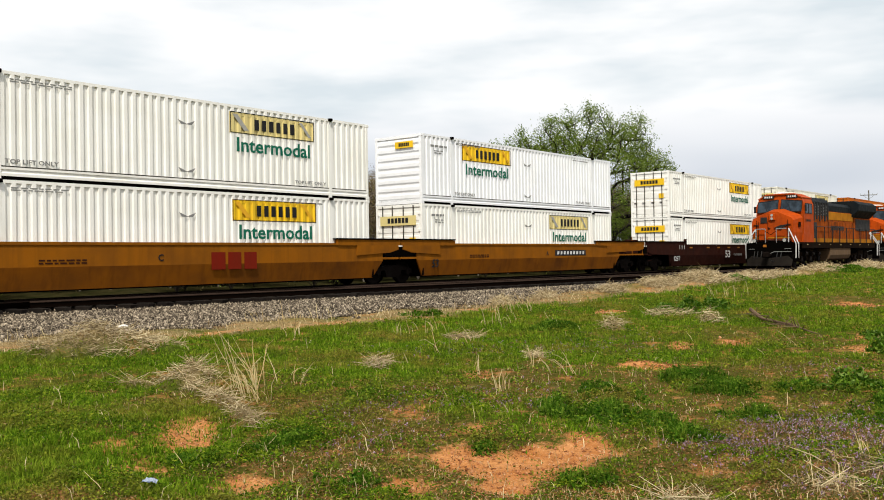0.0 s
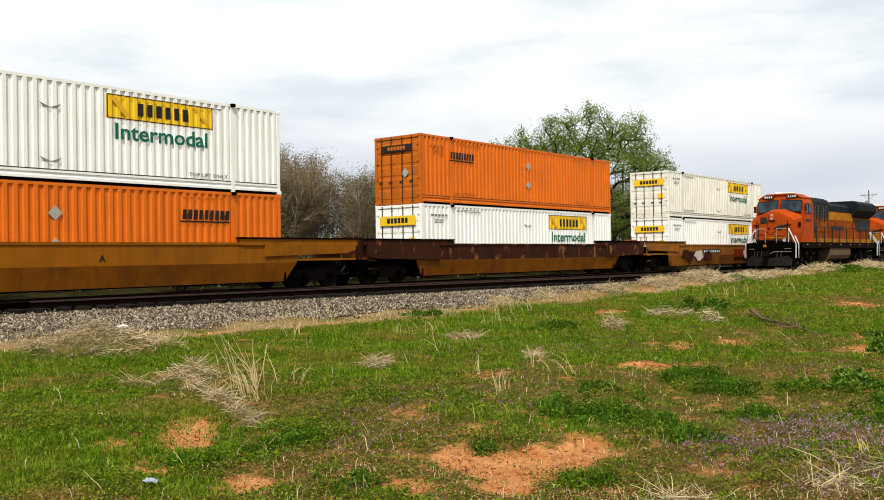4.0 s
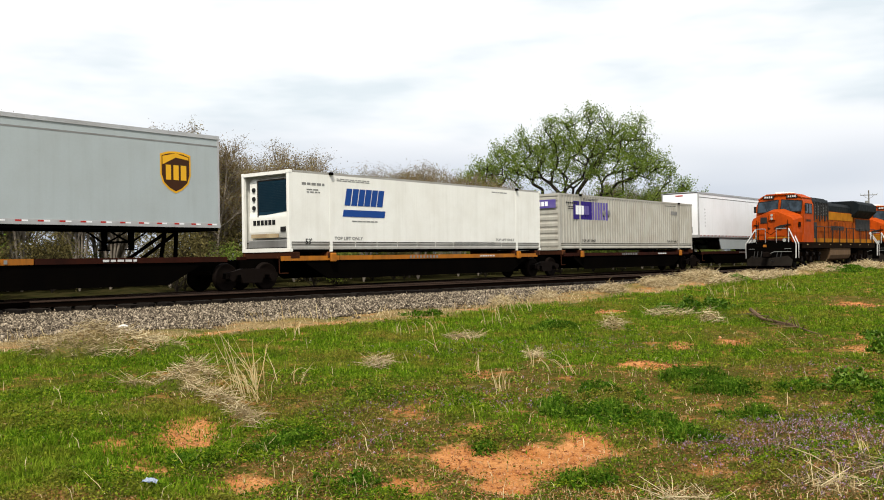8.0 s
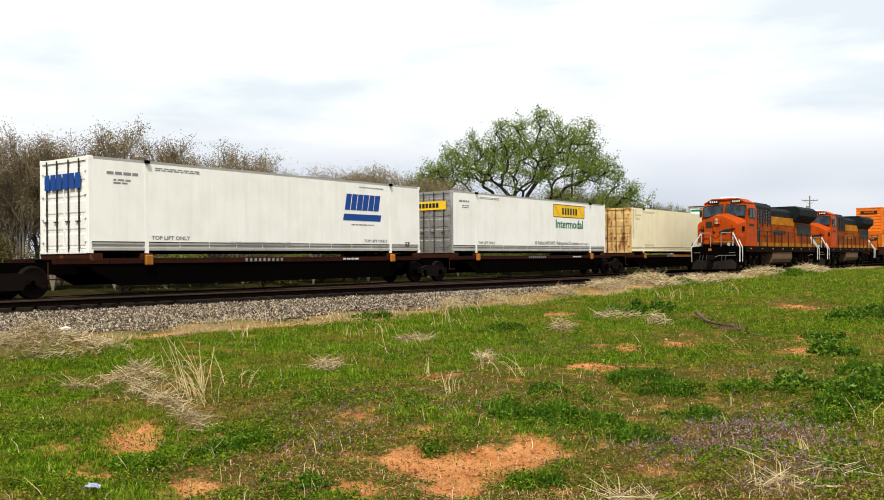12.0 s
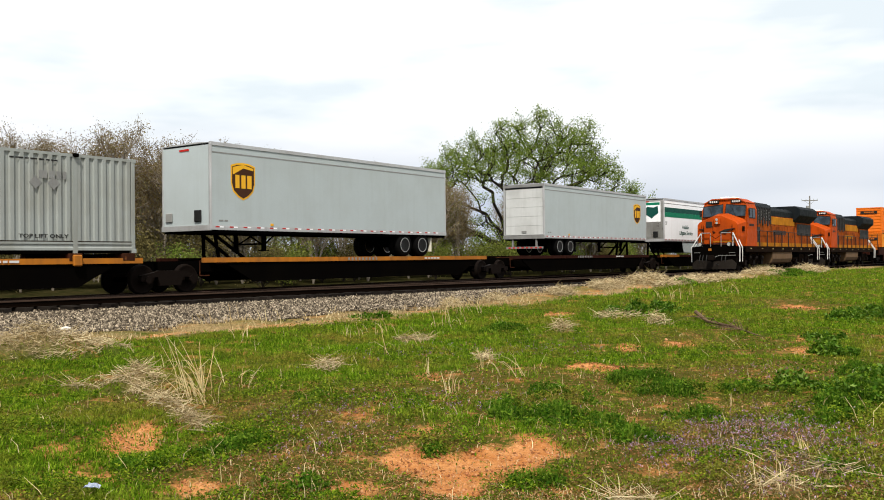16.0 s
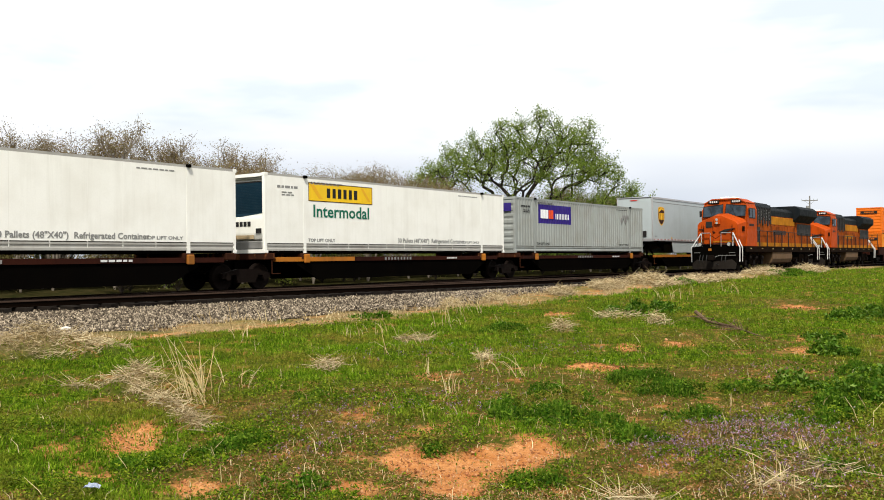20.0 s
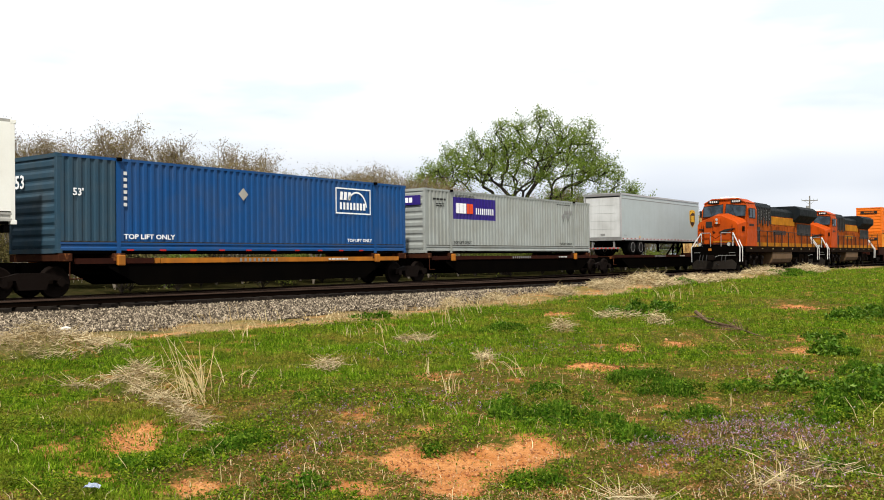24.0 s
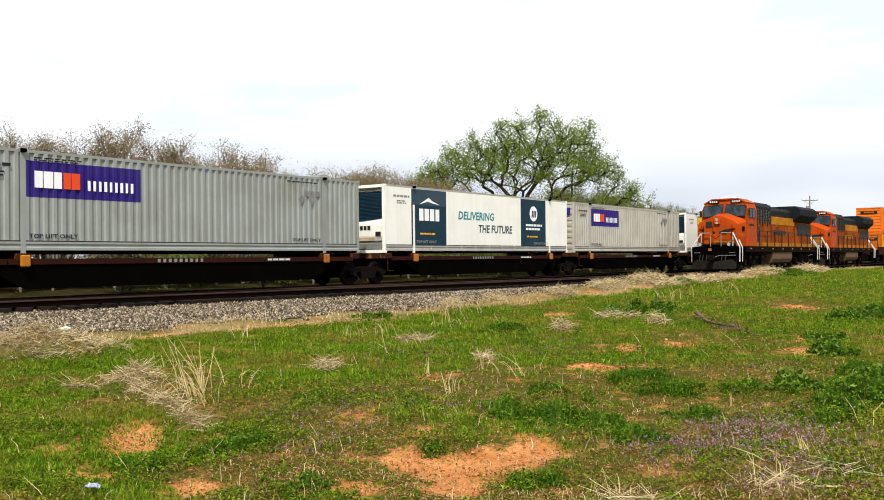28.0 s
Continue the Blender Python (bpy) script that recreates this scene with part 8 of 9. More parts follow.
# ------------------------------------------------------------ grass and weeds
def sample(x, y):
    """Height and cover of the ground sheet at many points."""
    gx, gy = GRID["x"], GRID["y"]
    i = np.clip(np.searchsorted(gx, x) - 1, 0, len(gx) - 2)
    j = np.clip(np.searchsorted(gy, y) - 1, 0, len(gy) - 2)
    u, v = ((x - gx[i]) / (gx[i + 1] - gx[i])), ((y - gy[j]) / (gy[j + 1] - gy[j]))

    def mix(a):
        uu, vv = (u, v) if a.ndim == 2 else (u[:, None], v[:, None])
        return a[j, i] * (1 - uu) * (1 - vv) + a[j, i + 1] * uu * (1 - vv) + a[j + 1, i] * (1 - uu) * vv + a[j + 1, i + 1] * uu * vv
    return mix(GRID["z"]), mix(GRID["cover"])


rng_g = np.random.default_rng(77)


def spread(n, rmin, rmax, even=0.6, lo=5, hi=75):
    """Points before the camera, thinner with distance; even: the share that thins with the square of it."""
    k = rng_g.uniform(0, 1, n)
    r = np.where(rng_g.uniform(0, 1, n) < even, 1 / (1 / rmin - k * (1 / rmin - 1 / rmax)), rmin * (rmax / rmin) ** k)
    a = np.radians(rng_g.uniform(lo, hi, n))
    return r * np.cos(a), r * np.sin(a), r


def blades(x, y, z, h, w, bend, a=None):
    """Single curved blades: three triangles each."""
    n = len(x)
    a = rng_g.uniform(0, math.tau, n) if a is None else a
    d = np.stack((np.cos(a), np.sin(a), np.zeros(n)), 1)
    # the blade's flat side
    b_ = a + rng_g.uniform(-0.7, 0.7, n) + math.pi / 2
    s = np.stack((np.cos(b_), np.sin(b_), np.zeros(n)), 1) * w[:, None] * 0.5
    p = np.stack((x, y, z - 0.01), 1)
    up = np.array((0, 0, 1.0))
    m = p + up * (h * 0.6)[:, None] + d * (bend * h * 0.25)[:, None]
    t = p + up * (h * np.sqrt(np.maximum(0.05, 1 - (bend * 0.75) ** 2)))[:, None] + d * (bend * h)[:, None]
    v = np.stack((p - s, p + s, m - s * 0.75, m + s * 0.75, t), 1)
    tri = np.array([(0, 1, 3), (0, 3, 2), (2, 3, 4)])
    return v.reshape(-1, 3), (tri[None] + 5 * np.arange(n)[:, None, None]).reshape(-1, 3)


def covered(c):
    """The share of a place that bare earth, straw and gravel leave to green plants."""
    return (1 - 0.93 * np.clip(c[:, 0] * 1.5 - 0.45, 0, 1)) * (1 - 0.93 * np.clip(c[:, 1] * 1.2, 0, 1)) * (1 - np.clip(c[:, 2] * 1.5, 0, 1))


def leaf_quads(cen, size, tilt, narrow=0.5):
    """Small pointed leaves: two triangles each."""
    n = len(cen)
    a = rng_g.normal(0, 1, (n, 3)) * np.array((1, 1, tilt))
    a /= np.linalg.norm(a, axis=1)[:, None]
    b_ = np.cross(a, rng_g.normal(0, 0.6, (n, 3)) + np.array((0, 0, 1.0)))
    b_ /= np.linalg.norm(b_, axis=1)[:, None]
    v = np.stack((cen - a * size[:, None], cen + b_ * size[:, None] * narrow, cen + a * size[:, None], cen - b_ * size[:, None] * narrow), 1)
    return v.reshape(-1, 3), (np.array([(0, 1, 2), (0, 2, 3)])[None] + 4 * np.arange(n)[:, None, None]).reshape(-1, 3)


def grass():
    """Turf in small tufts of blades that lean outwards, low broad leaves between them, dead blades among both."""
    green = leaf_mat("grass_blade", (0.034, 0.090, 0.002), (0.120, 0.235, 0.006), (0.30, 0.40, 0.030), 0.35, (0.25, 0.185, 0.032), 5.0)
    x, y, r = spread(125000, 5.0, 70.0, 0.45)
    z, c = sample(x, y)
    turf = turf_at(x, y)
    ok = rng_g.uniform(0, 1, len(x)) < np.clip(4.6 * (turf - 0.36), 0.05, 1) * covered(c)
    ok &= y < near_limit(x)
    x, y, r, turf = x[ok], y[ok], r[ok], turf[ok]
    per = 7
    n = len(x) * per
    x, y, r, turf, tall = (np.repeat(v, per) for v in (x, y, r, turf, rng_g.uniform(0.5, 1.3, len(x))))
    a, q = rng_g.uniform(0, math.tau, n), np.abs(rng_g.normal(0, 0.020, n)) * (0.7 + r / 12)
    x, y = x + q * np.cos(a), y + q * np.sin(a)
    z, c = sample(x, y)
    h = rng_g.uniform(0.018, 0.058, n) * tall * (0.45 + 0.9 * np.clip(turf, 0, 0.9)) * (1 + r / 34)
    w = rng_g.uniform(0.0030, 0.0062, n) * (0.8 + r / 10)
    scatter_mesh("grass", *blades(x, y, z, h, w, rng_g.uniform(0.15, 0.95, n), a + rng_g.normal(0, 0.5, n)), green, "short bright green spring grass", "grass")

    weed = leaf_mat("weed_leaf", (0.016, 0.052, 0.002), (0.072, 0.145, 0.004), (0.26, 0.31, 0.020), 0.25, (0.21, 0.140, 0.032), 4.0)
    x, y, r = spread(560000, 5.0, 44.0, 0.7)
    z, c = sample(x, y)
    lush = CLUMP.at(x + 7, y) * 0.40 + LUSH.at(x + 30, y) * 0.40 + TUFT.at(x, y) * 0.30
    for cx, cy, rad, amt in ((7.9, 4.35, 0.6, 1.0), (7.6, 3.5, 0.5, 1.0), (8.6, 4.9, 0.6, 0.8), (21.5, 9.3, 0.9, 1.0), (11.4, 2.4, 0.6, 0.8), (9.2, 5.1, 0.5, 0.8), (10.6, 4.4, 0.7, 0.8), (9.0, 3.2, 0.5, 0.6), (11.0, 3.4, 0.6, 0.5), (7.3, 7.1, 0.5, 0.6), (5.7, 3.3, 0.4, 0.6), (46.0, 12.9, 1.6, 0.5), (23.4, 4.6, 1.2, 0.9), (5.3, 6.0, 0.5, 0.6), (4.4, 6.2, 0.35, 0.6), (9.4, 2.2, 0.5, 0.6), (6.2, 4.5, 0.25, 0.5), (16.0, 10.0, 1.0, 0.5)):
        lush = lush + amt * 0.45 * np.exp(-((x - cx) ** 2 + (y - cy) ** 2) / rad ** 2)
    ok = rng_g.uniform(0, 1, len(x)) < np.clip((lush + 0.25 * (SPECK.at(x, y) - 0.5) - 0.47) * 3.0, 0.10, 1) * covered(c)
    ok &= y < near_limit(x)
    x, y, z, r, lush = x[ok], y[ok], z[ok], r[ok], lush[ok]
    up = np.clip(lush - 0.42, 0, 0.8) * 0.26 * (0.3 + 0.9 * TUFT.at(x, y)) * rng_g.uniform(0.1, 1, len(x))
    scatter_mesh("weeds", *leaf_quads(np.stack((x, y, z + up + 0.008), 1), rng_g.uniform(0.004, 0.014, len(x)) * (0.8 + r / 14), 0.6), weed, "dark green clumps of low broad-leaved weeds", "weeds")

    dry = leaf_mat("dry_grass_blade", (0.20, 0.130, 0.055), (0.42, 0.31, 0.15), (0.66, 0.55, 0.33), 0.15)
    x, y, r = spread(260000, 5.0, 75.0, 0.3)
    z, c = sample(x, y)
    thin = np.clip(0.62 - turf_at(x, y), 0, 0.4)
    ok = rng_g.uniform(0, 1, len(x)) < (0.025 + 0.20 * thin + 0.9 * c[:, 1] * (1 - np.clip(c[:, 2], 0, 1) * 0.72)) * (1 - c[:, 0] * 0.8)
    ok &= y < near_limit(x) + 4.0
    x, y, z, r, st = x[ok], y[ok], z[ok], r[ok], c[ok, 1]
    h = rng_g.uniform(0.03, 0.17, len(x)) * (0.5 + 0.6 * st) * (1 + 1.4 * (rng_g.uniform(0, 1, len(x)) > 0.93))
    w = rng_g.uniform(0.0025, 0.005, len(x)) * (0.8 + r / 10)
    scatter_mesh("dry_grass", *blades(x, y, z, h, w, rng_g.uniform(0.5, 1.0, len(x)) + 0.7 * st), dry, "bleached dry grass and matted straw", "dry grass")

    # dead leaves and crumbs of old plants on thin ground
    dead = leaf_mat("dead_leaf", (0.075, 0.032, 0.012), (0.30, 0.125, 0.046), (0.46, 0.30, 0.15), 0.1)
    x, y, r = spread(150000, 5.0, 34.0, 0.8)
    z, c = sample(x, y)
    ok = rng_g.uniform(0, 1, len(x)) < (0.07 + 1.6 * np.clip(0.62 - turf_at(x, y), 0, 0.4)) * (1 - 0.8 * c[:, 0]) * (1 - np.clip(c[:, 2] * 1.5, 0, 1))
    ok &= y < near_limit(x) + 0.6
    x, y, z, r = x[ok], y[ok], z[ok], r[ok]
    scatter_mesh("dead_leaves", *leaf_quads(np.stack((x, y, z + rng_g.uniform(0.002, 0.02, len(x))), 1), rng_g.uniform(0.004, 0.013, len(x)) * (0.8 + r / 14), 0.5, 0.35), dead, "dry brown leaf crumbs on thin ground", "leaf litter")


def near_limit(x):
    return np.interp(x, EDGE_X, EDGE_Y) + 0.35


grass()


def stalk(bm, p, h, lean, turn, r=0.004, kink=0.0):
    """A dry stalk in three joints; kink: how far its upper part breaks away to the side."""
    d, e = Vector((math.cos(turn), math.sin(turn), 0)), Vector((math.cos(turn + 1.3), math.sin(turn + 1.3), 0))
    a = Vector(p)
    b_ = a + Vector((0, 0, h * 0.45)) + d * h * lean * 0.35 + e * h * 0.10 * kink
    c = b_ + Vector((0, 0, h * 0.33 * (1 - 0.5 * abs(kink)))) + d * h * lean * 0.40 + e * h * 0.45 * kink
    f = c + Vector((0, 0, h * 0.22 * (1 - 2.2 * abs(kink)))) + d * h * lean * 0.25 + e * h * 0.45 * kink
    tube(bm, a, b_, r, r * 0.85, 4)
    tube(bm, b_, c, r * 0.85, r * 0.6, 4)
    tube(bm, c, f, r * 0.6, r * 0.3, 4)


def stalks():
    """Tall bleached stalks, in tufts and alone."""
    rnd = random.Random(21)
    mats = [paint("bleached_stalk", (0.58, 0.47, 0.25), (0.4, 0.3, 0.14), 0.4, 0.9, gloss=0.1), paint("ochre_stalk", (0.50, 0.36, 0.16), (0.3, 0.2, 0.1), 0.4, 0.9, gloss=0.1)]
    # centre, count, spread, height, lean, thickness, heading
    tufts = ((6.70, 8.30, 24, 0.20, 0.72, 0.75, 1.25, 2.4), (7.05, 8.75, 14, 0.22, 0.62, 0.45, 1.25, 2.2), (6.45, 7.85, 10, 0.16, 0.42, 0.9, 1.2, 2.5), (7.6, 8.5, 9, 0.25, 0.34, 0.9, 1.1, 0.5), (10.05, 6.15, 9, 0.22, 0.34, 0.9, 1.5, 2.2), (8.60, 6.05, 7, 0.12, 0.30, 0.6, 1.5, 2.2), (10.5, 6.9, 4, 0.1, 0.40, 0.2, 1.5, 2.0), (9.6, 7.2, 3, 0.1, 0.26, 0.2, 1.4, 2.0),
             (7.33, 1.78, 8, 0.10, 0.28, 0.6, 1.35, 1.75), (7.25, 1.95, 9, 0.10, 0.09, 4.2, 1.35, 1.9), (7.05, 2.05, 6, 0.12, 0.11, 3.0, 1.2, 2.2), (6.3, 1.70, 5, 0.16, 0.07, 5.0, 1.1, 1.7), (9.3, 1.75, 3, 0.08, 0.45, 0.9, 1.1, 1.8), (19.1, 13.0, 18, 0.7, 0.50, 0.6, 1.1, 2.6), (15.9, 11.3, 12, 0.5, 0.42, 0.6, 1.2, 2.4), (11.9, 13.4, 6, 0.35, 0.45, 0.5, 1.2, 1.0),
             (14.2, 12.0, 10, 0.6, 0.36, 0.8, 1.2, 2.6), (13.4, 12.1, 6, 0.4, 0.30, 0.5, 1.2, 2.0), (11.0, 8.9, 4, 0.2, 0.55, 1.0, 1.3, 2.3), (13.0, 9.9, 5, 0.25, 0.34, 0.9, 1.3, 2.4), (26.0, 10.2, 14, 0.7, 0.40, 0.5, 1.1, 2.0), (30.5, 9.8, 10, 0.8, 0.40, 0.7, 1.1, 2.0), (13.8, 15.6, 16, 1.0, 0.45, 0.5, 1.1, 2.0), (9.0, 16.6, 14, 1.3, 0.36, 0.8, 1.1, 2.0))
    for x, y, n, rad, h, lean, fat, way in tufts:
        ob = thing("dry_stalk_tuft", "tuft of tall bleached dry stalks in green grass", "dry grass", "tufts of dry stalks")
        for k in range(n):
            a, q = rnd.uniform(0, math.tau), rad * rnd.random() ** 0.7
            px, py = q * math.cos(a), q * math.sin(a)
            bm = B()
            stalk(bm, (px, py, ground_z(x + px, y + py) - ground_z(x, y) - 0.02), h * rnd.uniform(0.35, 1.25), lean * rnd.uniform(0.1, 1.0), rnd.gauss(way, 0.9), 0.0023 * fat * rnd.uniform(0.7, 1.3) * (0.7 + math.hypot(x, y) / 16), rnd.gauss(0, 0.38))
            part("stalk", bm, mats[k % 3 == 0], ob)
        ob.matrix_basis = pose(x, y, lift(x, y))
    bm = B()
    for k in range(150):
        a = radians(rnd.uniform(9, 72))
        r = 5.5 * (24 / 5.5) ** rnd.random()
        x, y = r * math.cos(a), r * math.sin(a)
        if y < green_edge(x) and bare_at(x, y) < 0.4:
            stalk(bm, (x, y, lift(x, y) - 0.01), rnd.uniform(0.05, 0.16) * (1.3 if r > 9 else 1), rnd.choice((0.15, 0.3, 0.5, 0.5, 1.2)), rnd.gauss(2.3, 1.0), 0.0024 * (0.6 + r / 14))
    me = mesh_of(bm, mats[0])
    tagged(new("lone_stalks", me), "single bleached stalks in the grass", "dry grass", kind="stuff")
    # matted straw lying in heaps
    straw = leaf_mat("matted_straw_stem", (0.10, 0.068, 0.030), (0.40, 0.30, 0.155), (0.70, 0.60, 0.38), 0.0)
    bm = B()
    for cx, cy, a_, b_, hh, turn in HEAPS:
        far = cx > 15
        for k in range(int(min(2600, 2900 * a_ * b_ + (45 if a_ * b_ > 0.03 else 14)))):
            q, ang = rnd.random() ** 0.6 * 1.12, rnd.uniform(0, math.tau)
            u, v = a_ * q * math.cos(ang), b_ * q * math.sin(ang)
            c, s = math.cos(radians(turn)), math.sin(radians(turn))
            x, y = cx + u * c - v * s, cy + u * s + v * c
            d = radians(turn) + rnd.gauss(0, 0.9 if b_ < 0.5 * a_ else 1.5) + (math.pi if rnd.random() < 0.5 else 0)
            ln = rnd.uniform(0.05, 0.24) * (1.25 if far else 1)
            z = lift(x, y) + abs(rnd.gauss(0, 0.035)) * (1.8 if far else 1) + 0.25 * hh * rnd.random()
            tilt = rnd.gauss(0.05, 0.32)
            tube(bm, (x, y, z), (x + ln * math.cos(d), y + ln * math.sin(d), max(lift(x, y) - 0.02, z + tilt * ln)), 0.0026 * (0.6 + math.hypot(x, y) / 13), 0.0018, 3)
    tagged(new("matted_straw", mesh_of(bm, straw)), "heaps of matted pale straw", "straw", kind="stuff")


stalks()


def weed_clumps():
    """Dark leafy clumps that stand above the grass."""
    leaf = leaf_mat("dark_weed_leaf", (0.016, 0.056, 0.003), (0.055, 0.135, 0.006), (0.20, 0.30, 0.030), 0.35, None, 3.0)
    broad = leaf_mat("broad_weed_leaf", (0.050, 0.125, 0.012), (0.120, 0.225, 0.032), (0.27, 0.37, 0.085), 0.3, None, 3.0)
    rnd = random.Random(41)
    spots = ((7.60, 4.62, 0.34, 0.13), (7.95, 4.28, 0.42, 0.17), (7.70, 3.72, 0.40, 0.16), (7.50, 3.32, 0.32, 0.13), (8.25, 5.15, 0.36, 0.12), (8.7, 4.75, 0.36, 0.13), (9.25, 5.1, 0.40, 0.14), (10.75, 4.72, 0.50, 0.16), (10.35, 4.08, 0.46, 0.16), (8.8, 3.2, 0.34, 0.14), (11.1, 2.85, 0.42, 0.22), (11.9, 2.35, 0.36, 0.20), (12.6, 2.5, 0.30, 0.18), (11.0, 2.05, 0.36, 0.22), (10.2, 2.3, 0.34, 0.18), (12.3, 1.9, 0.32, 0.20), (9.4, 2.15, 0.34, 0.18), (10.9, 3.4, 0.30, 0.12),
             (21.2, 9.2, 0.75, 0.36), (21.9, 9.0, 0.55, 0.26), (22.6, 4.7, 0.42, 0.24), (23.6, 4.7, 0.5, 0.26), (24.6, 4.5, 0.45, 0.24), (15.2, 3.4, 0.35, 0.22), (17.9, 4.1, 0.4, 0.22), (7.35, 7.15, 0.36, 0.10), (5.3, 6.05, 0.34, 0.10), (4.35, 6.2, 0.28, 0.09), (5.7, 3.3, 0.30, 0.10), (6.15, 4.52, 0.18, 0.07), (6.95, 1.55, 0.26, 0.10), (4.6, 4.5, 0.24, 0.09), (50.0, 13.0, 0.9, 0.18), (46.5, 12.8, 0.9, 0.16), (33.8, 12.9, 0.8, 0.2), (16.8, 14.2, 0.6, 0.14), (15.4, 9.7, 0.6, 0.16), (4.58, 4.94, 0.10, 0.12))
    for x, y, r, h in spots:
        rng = np.random.default_rng(rnd.randrange(10 ** 6))
        ob = thing("weed_clump", "dark green leafy weed clump in short grass", "weeds", "weed clumps")
        n = int(4200 * min(2.0, (r / 0.4) ** 1.3))
        a, q = rng.uniform(0, math.tau, n), 1.5 * r * rng.uniform(0, 1, n) ** 0.5
        px, py = q * np.cos(a), q * np.sin(a)
        # ragged tussocks, thinning outwards
        den = 0.5 * TUFT.at((x + px) * 0.45 / r, (y + py) * 0.45 / r) + 0.5 * FINE.at(x + px, y + py) - 0.55 * (q / r - 0.55)
        ok = den > 0.42 + rng.uniform(-0.12, 0.12, n)
        px, py, den = px[ok], py[ok], den[ok]
        zz, _ = sample(x + px, y + py)
        z0 = lift(x, y)
        hh = h * np.clip((den - 0.3) * 2.2, 0.15, 1.0)
        m = len(px)
        far = 0.8 + math.hypot(x, y) / 14
        cen = np.stack((px, py, zz - z0 + hh * rng.uniform(0.1, 1.0, m)), 1)
        tagged(part("leaf_mass", leaves_mesh("leaf_mass", rng, cen, 1, 0.012, (0.013 if h < 0.2 else 0.019) * far, leaf, 0.2), leaf, ob), kind="stuff")
        if h >= 0.2:
            pick = rng.uniform(0, 1, m) < 0.16
            tagged(part("broad_leaf_mass", leaves_mesh("broad_leaf_mass", rng, cen[pick] + np.array((0, 0, 0.02)), 1, 0.015, 0.021 * far, broad, 0.3), broad, ob, "pale broad leaves"), kind="stuff")
        some = rng.uniform(0, 1, m) < 0.5
        v, tr = blades(px[some], py[some], (zz - z0)[some], hh[some] * rng.uniform(0.7, 1.5, some.sum()), np.full(some.sum(), 0.006 * far), rng.uniform(0.1, 0.7, some.sum()))
        tagged(part("blade_mass", raw_mesh("blades", v, tr, leaf), leaf, ob), kind="stuff")
        ob.matrix_basis = pose(x, y, z0)


weed_clumps()


def flowers():
    """Small purple wild flowers."""
    rng = np.random.default_rng(31)
    pur = leaf_mat("purple_petal", (0.21, 0.11, 0.19), (0.36, 0.22, 0.33), (0.52, 0.38, 0.50), 0.2)
    pts = []
    for x, y, a, n in ((7.3, 2.75, 0.45, 230), (7.9, 2.6, 0.55, 330), (8.6, 2.4, 0.5, 180), (7.6, 2.2, 0.45, 160), (8.0, 1.7, 0.5, 120), (9.3, 2.6, 0.5, 100), (7.0, 6.5, 0.5, 120), (8.2, 5.6, 0.7, 140), (6.6, 1.7, 0.4, 160), (12.0, 9.0, 1.0, 120), (13.4, 7.6, 0.9, 120), (5.7, 5.4, 0.4, 90), (12.0, 3.6, 0.6, 60)):
        pts.append(np.stack((rng.normal(x, a, n), rng.normal(y, a * 0.6, n)), 1))
    p = np.concatenate(pts)
    z, c = sample(p[:, 0], p[:, 1])
    cen = np.concatenate((p, (z + rng.uniform(0.02, 0.07, len(p)))[:, None]), 1)
    me = leaves_mesh("purple_flowers", rng, cen, 4, 0.008, 0.008, pur)
    tagged(new("purple_flowers", me), "small purple wild flowers in the grass", "flowers", kind="stuff")
    stem = leaf_mat("flower_stem", (0.08, 0.11, 0.015), (0.17, 0.12, 0.045), (0.24, 0.11, 0.07), 0.2)
    me = leaves_mesh("flower_stems", rng, cen - np.array((0, 0, 0.025)), 5, 0.014, 0.014, stem)
    tagged(new("flower_stems", me), "low reddish-green stems of wild flowers", "weeds", kind="stuff")


flowers()


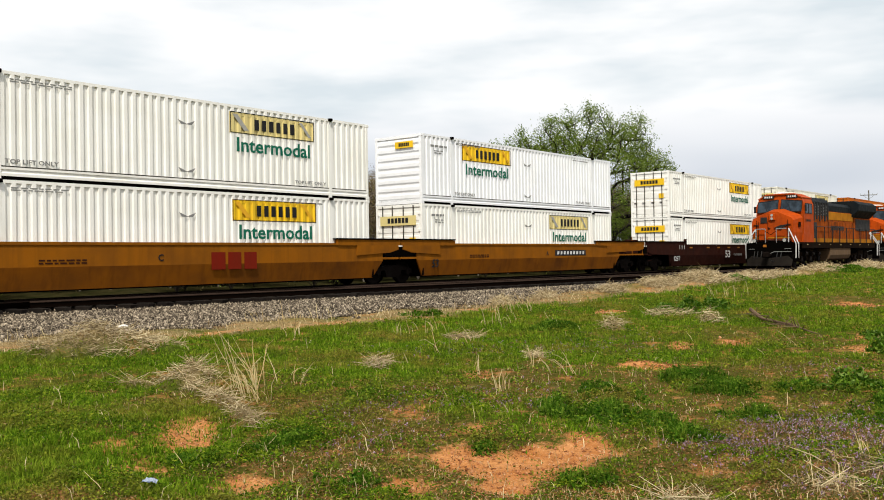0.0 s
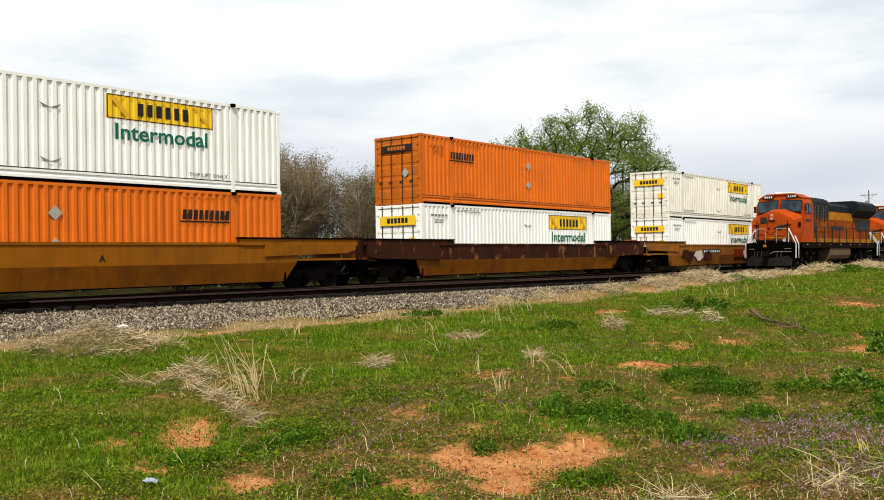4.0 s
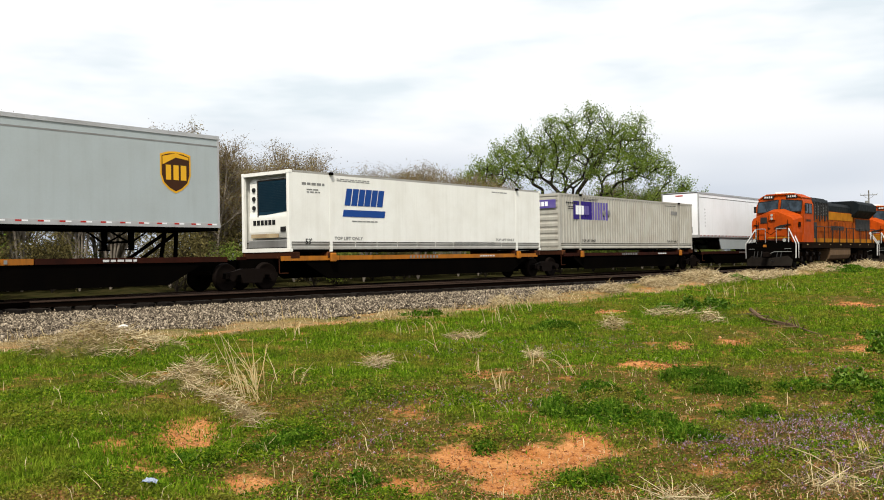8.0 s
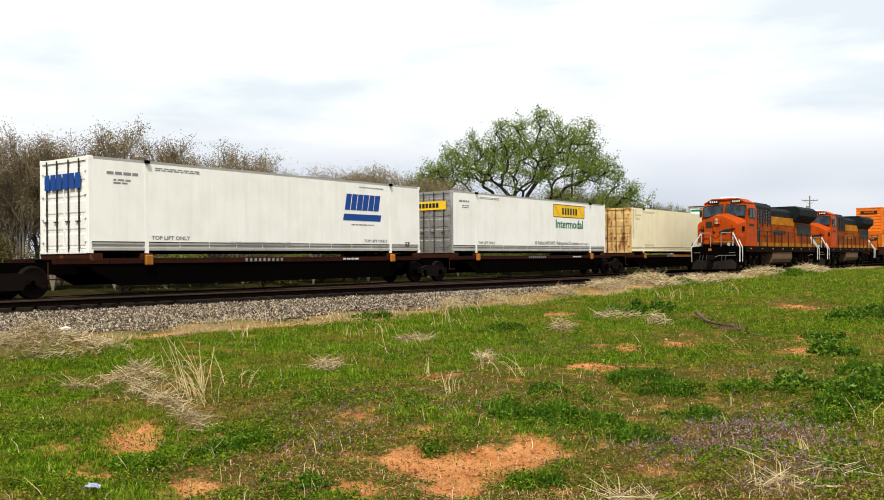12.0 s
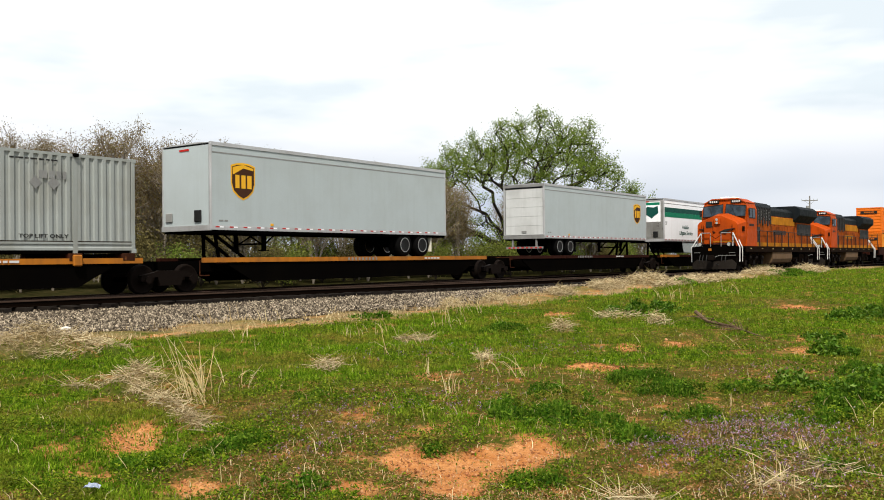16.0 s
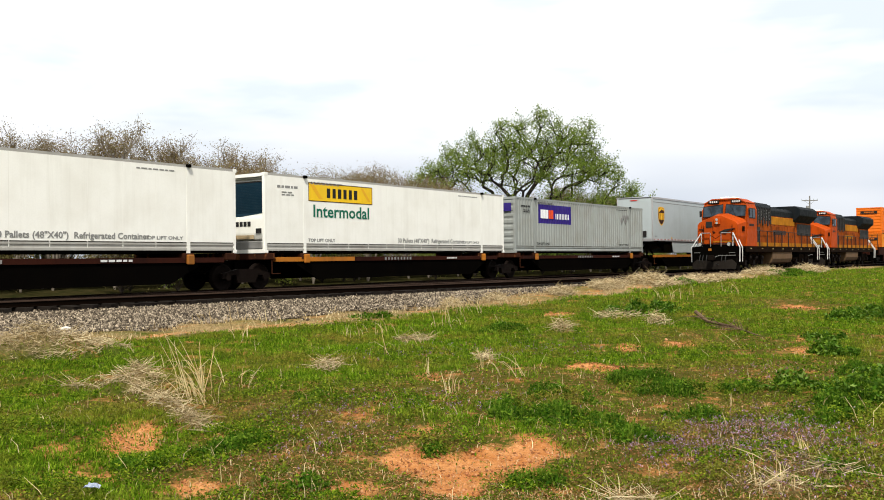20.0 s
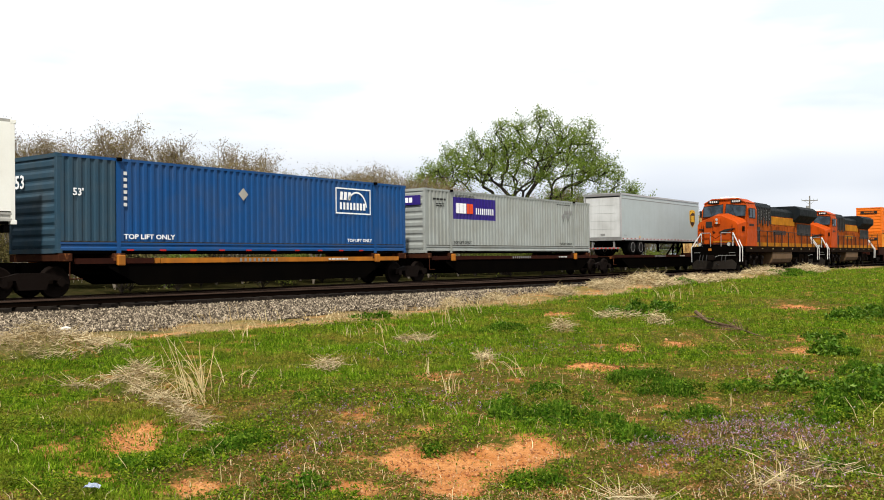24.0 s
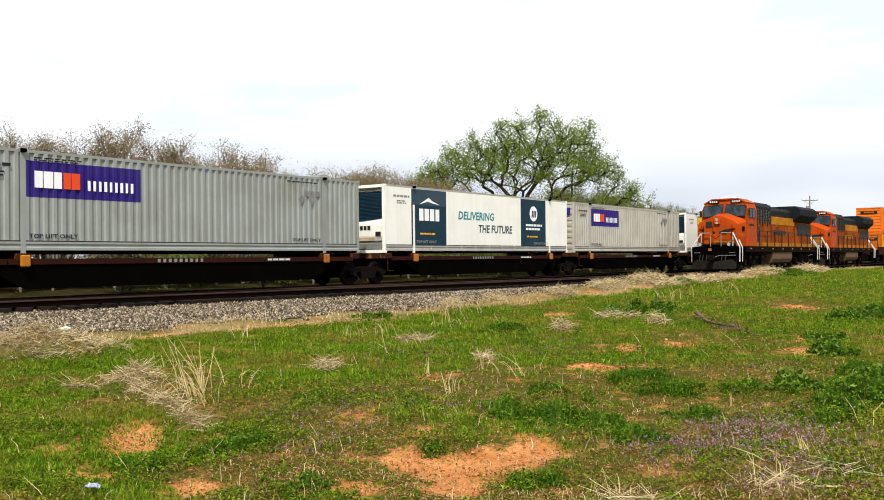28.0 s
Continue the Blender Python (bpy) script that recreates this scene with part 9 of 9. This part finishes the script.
def branch_on_ground():
    wood = paint("dead_brown_wood", (0.15, 0.10, 0.06), (0.03, 0.02, 0.014), 0.8, 0.95, gloss=0.02)
    ob = thing("fallen_branch", "brown broken branch lying in the grass", "branch")
    rnd = random.Random(3)
    pts = [Vector((px, py, lift(px, py) + dz)) for px, py, dz in ((20.8, 7.65, 0.14), (19.2, 6.8, 0.08), (18.3, 5.9, 0.06), (17.5, 5.3, 0.04), (16.9, 4.9, 0.03))]
    bm = B()
    for i, (a, b_) in enumerate(zip(pts, pts[1:])):
        tube(bm, a, b_, 0.046 - 0.011 * i, 0.035 - 0.011 * i, 7)
    part("stem", bm, wood, ob)
    for k in range(16):
        a = pts[rnd.randrange(3)].lerp(pts[3], rnd.uniform(0, 0.6))
        part("twig", tube(B(), a, a + Vector((rnd.uniform(-0.7, 0.3), rnd.uniform(-0.5, 0.4), rnd.uniform(0.0, 0.2))), 0.012, 0.004, 5), wood, ob)


branch_on_ground()


def litter():
    ob = thing("crumpled_wrapper", "crumpled pale blue plastic wrapper on the grass", "litter")
    rnd = random.Random(6)
    bm = B()
    g = [[bm.verts.new((i * 0.022 - 0.066, j * 0.02 - 0.04, 0.015 + rnd.uniform(0, 0.035))) for i in range(7)] for j in range(5)]
    for j in range(4):
        for i in range(6):
            bm.faces.new((g[j][i], g[j][i + 1], g[j + 1][i + 1], g[j + 1][i]))
    bmesh.ops.solidify(bm, geom=list(bm.faces), thickness=0.002)
    part("film", bm, paint("pale_blue_film", (0.42, 0.50, 0.66), (0.7, 0.7, 0.7), 0.5, 0.25), ob)
    ob.matrix_basis = pose(3.59, 5.56, lift(3.59, 5.56) + 0.02, 8, 5, 30)
    st = thing("pale_stone", "pale limestone lump on the gravel", "stone")
    bm = B()
    bmesh.ops.create_icosphere(bm, subdivisions=2, radius=0.12)
    for v in bm.verts:
        v.co *= 1 + 0.25 * noise.noise(v.co * 9)
        v.co.z *= 0.5
    part("lump", bm, paint("pale_limestone", (0.62, 0.60, 0.56), (0.4, 0.38, 0.34), 0.3, 0.9), st)
    st.matrix_basis = pose(11.6, 18.9, lift(11.6, 18.9) + 0.04)


litter()


# small print that cannot be picked apart letter by letter
for print_ob in bpy.data.objects:
    if print_ob.name.split(".")[0] in ("stencil", "lettering", "number_mark", "logo_mark", "reflector", "side_number"):
        tagged(print_ob, kind="stuff")


# ------------------------------------------------------------ what moves
def motions():
    for ob, s, z in MOVING:
        walk(ob, [(t, pose(s - d, MAIN, z)) for t, d in TRAVEL])


motions()
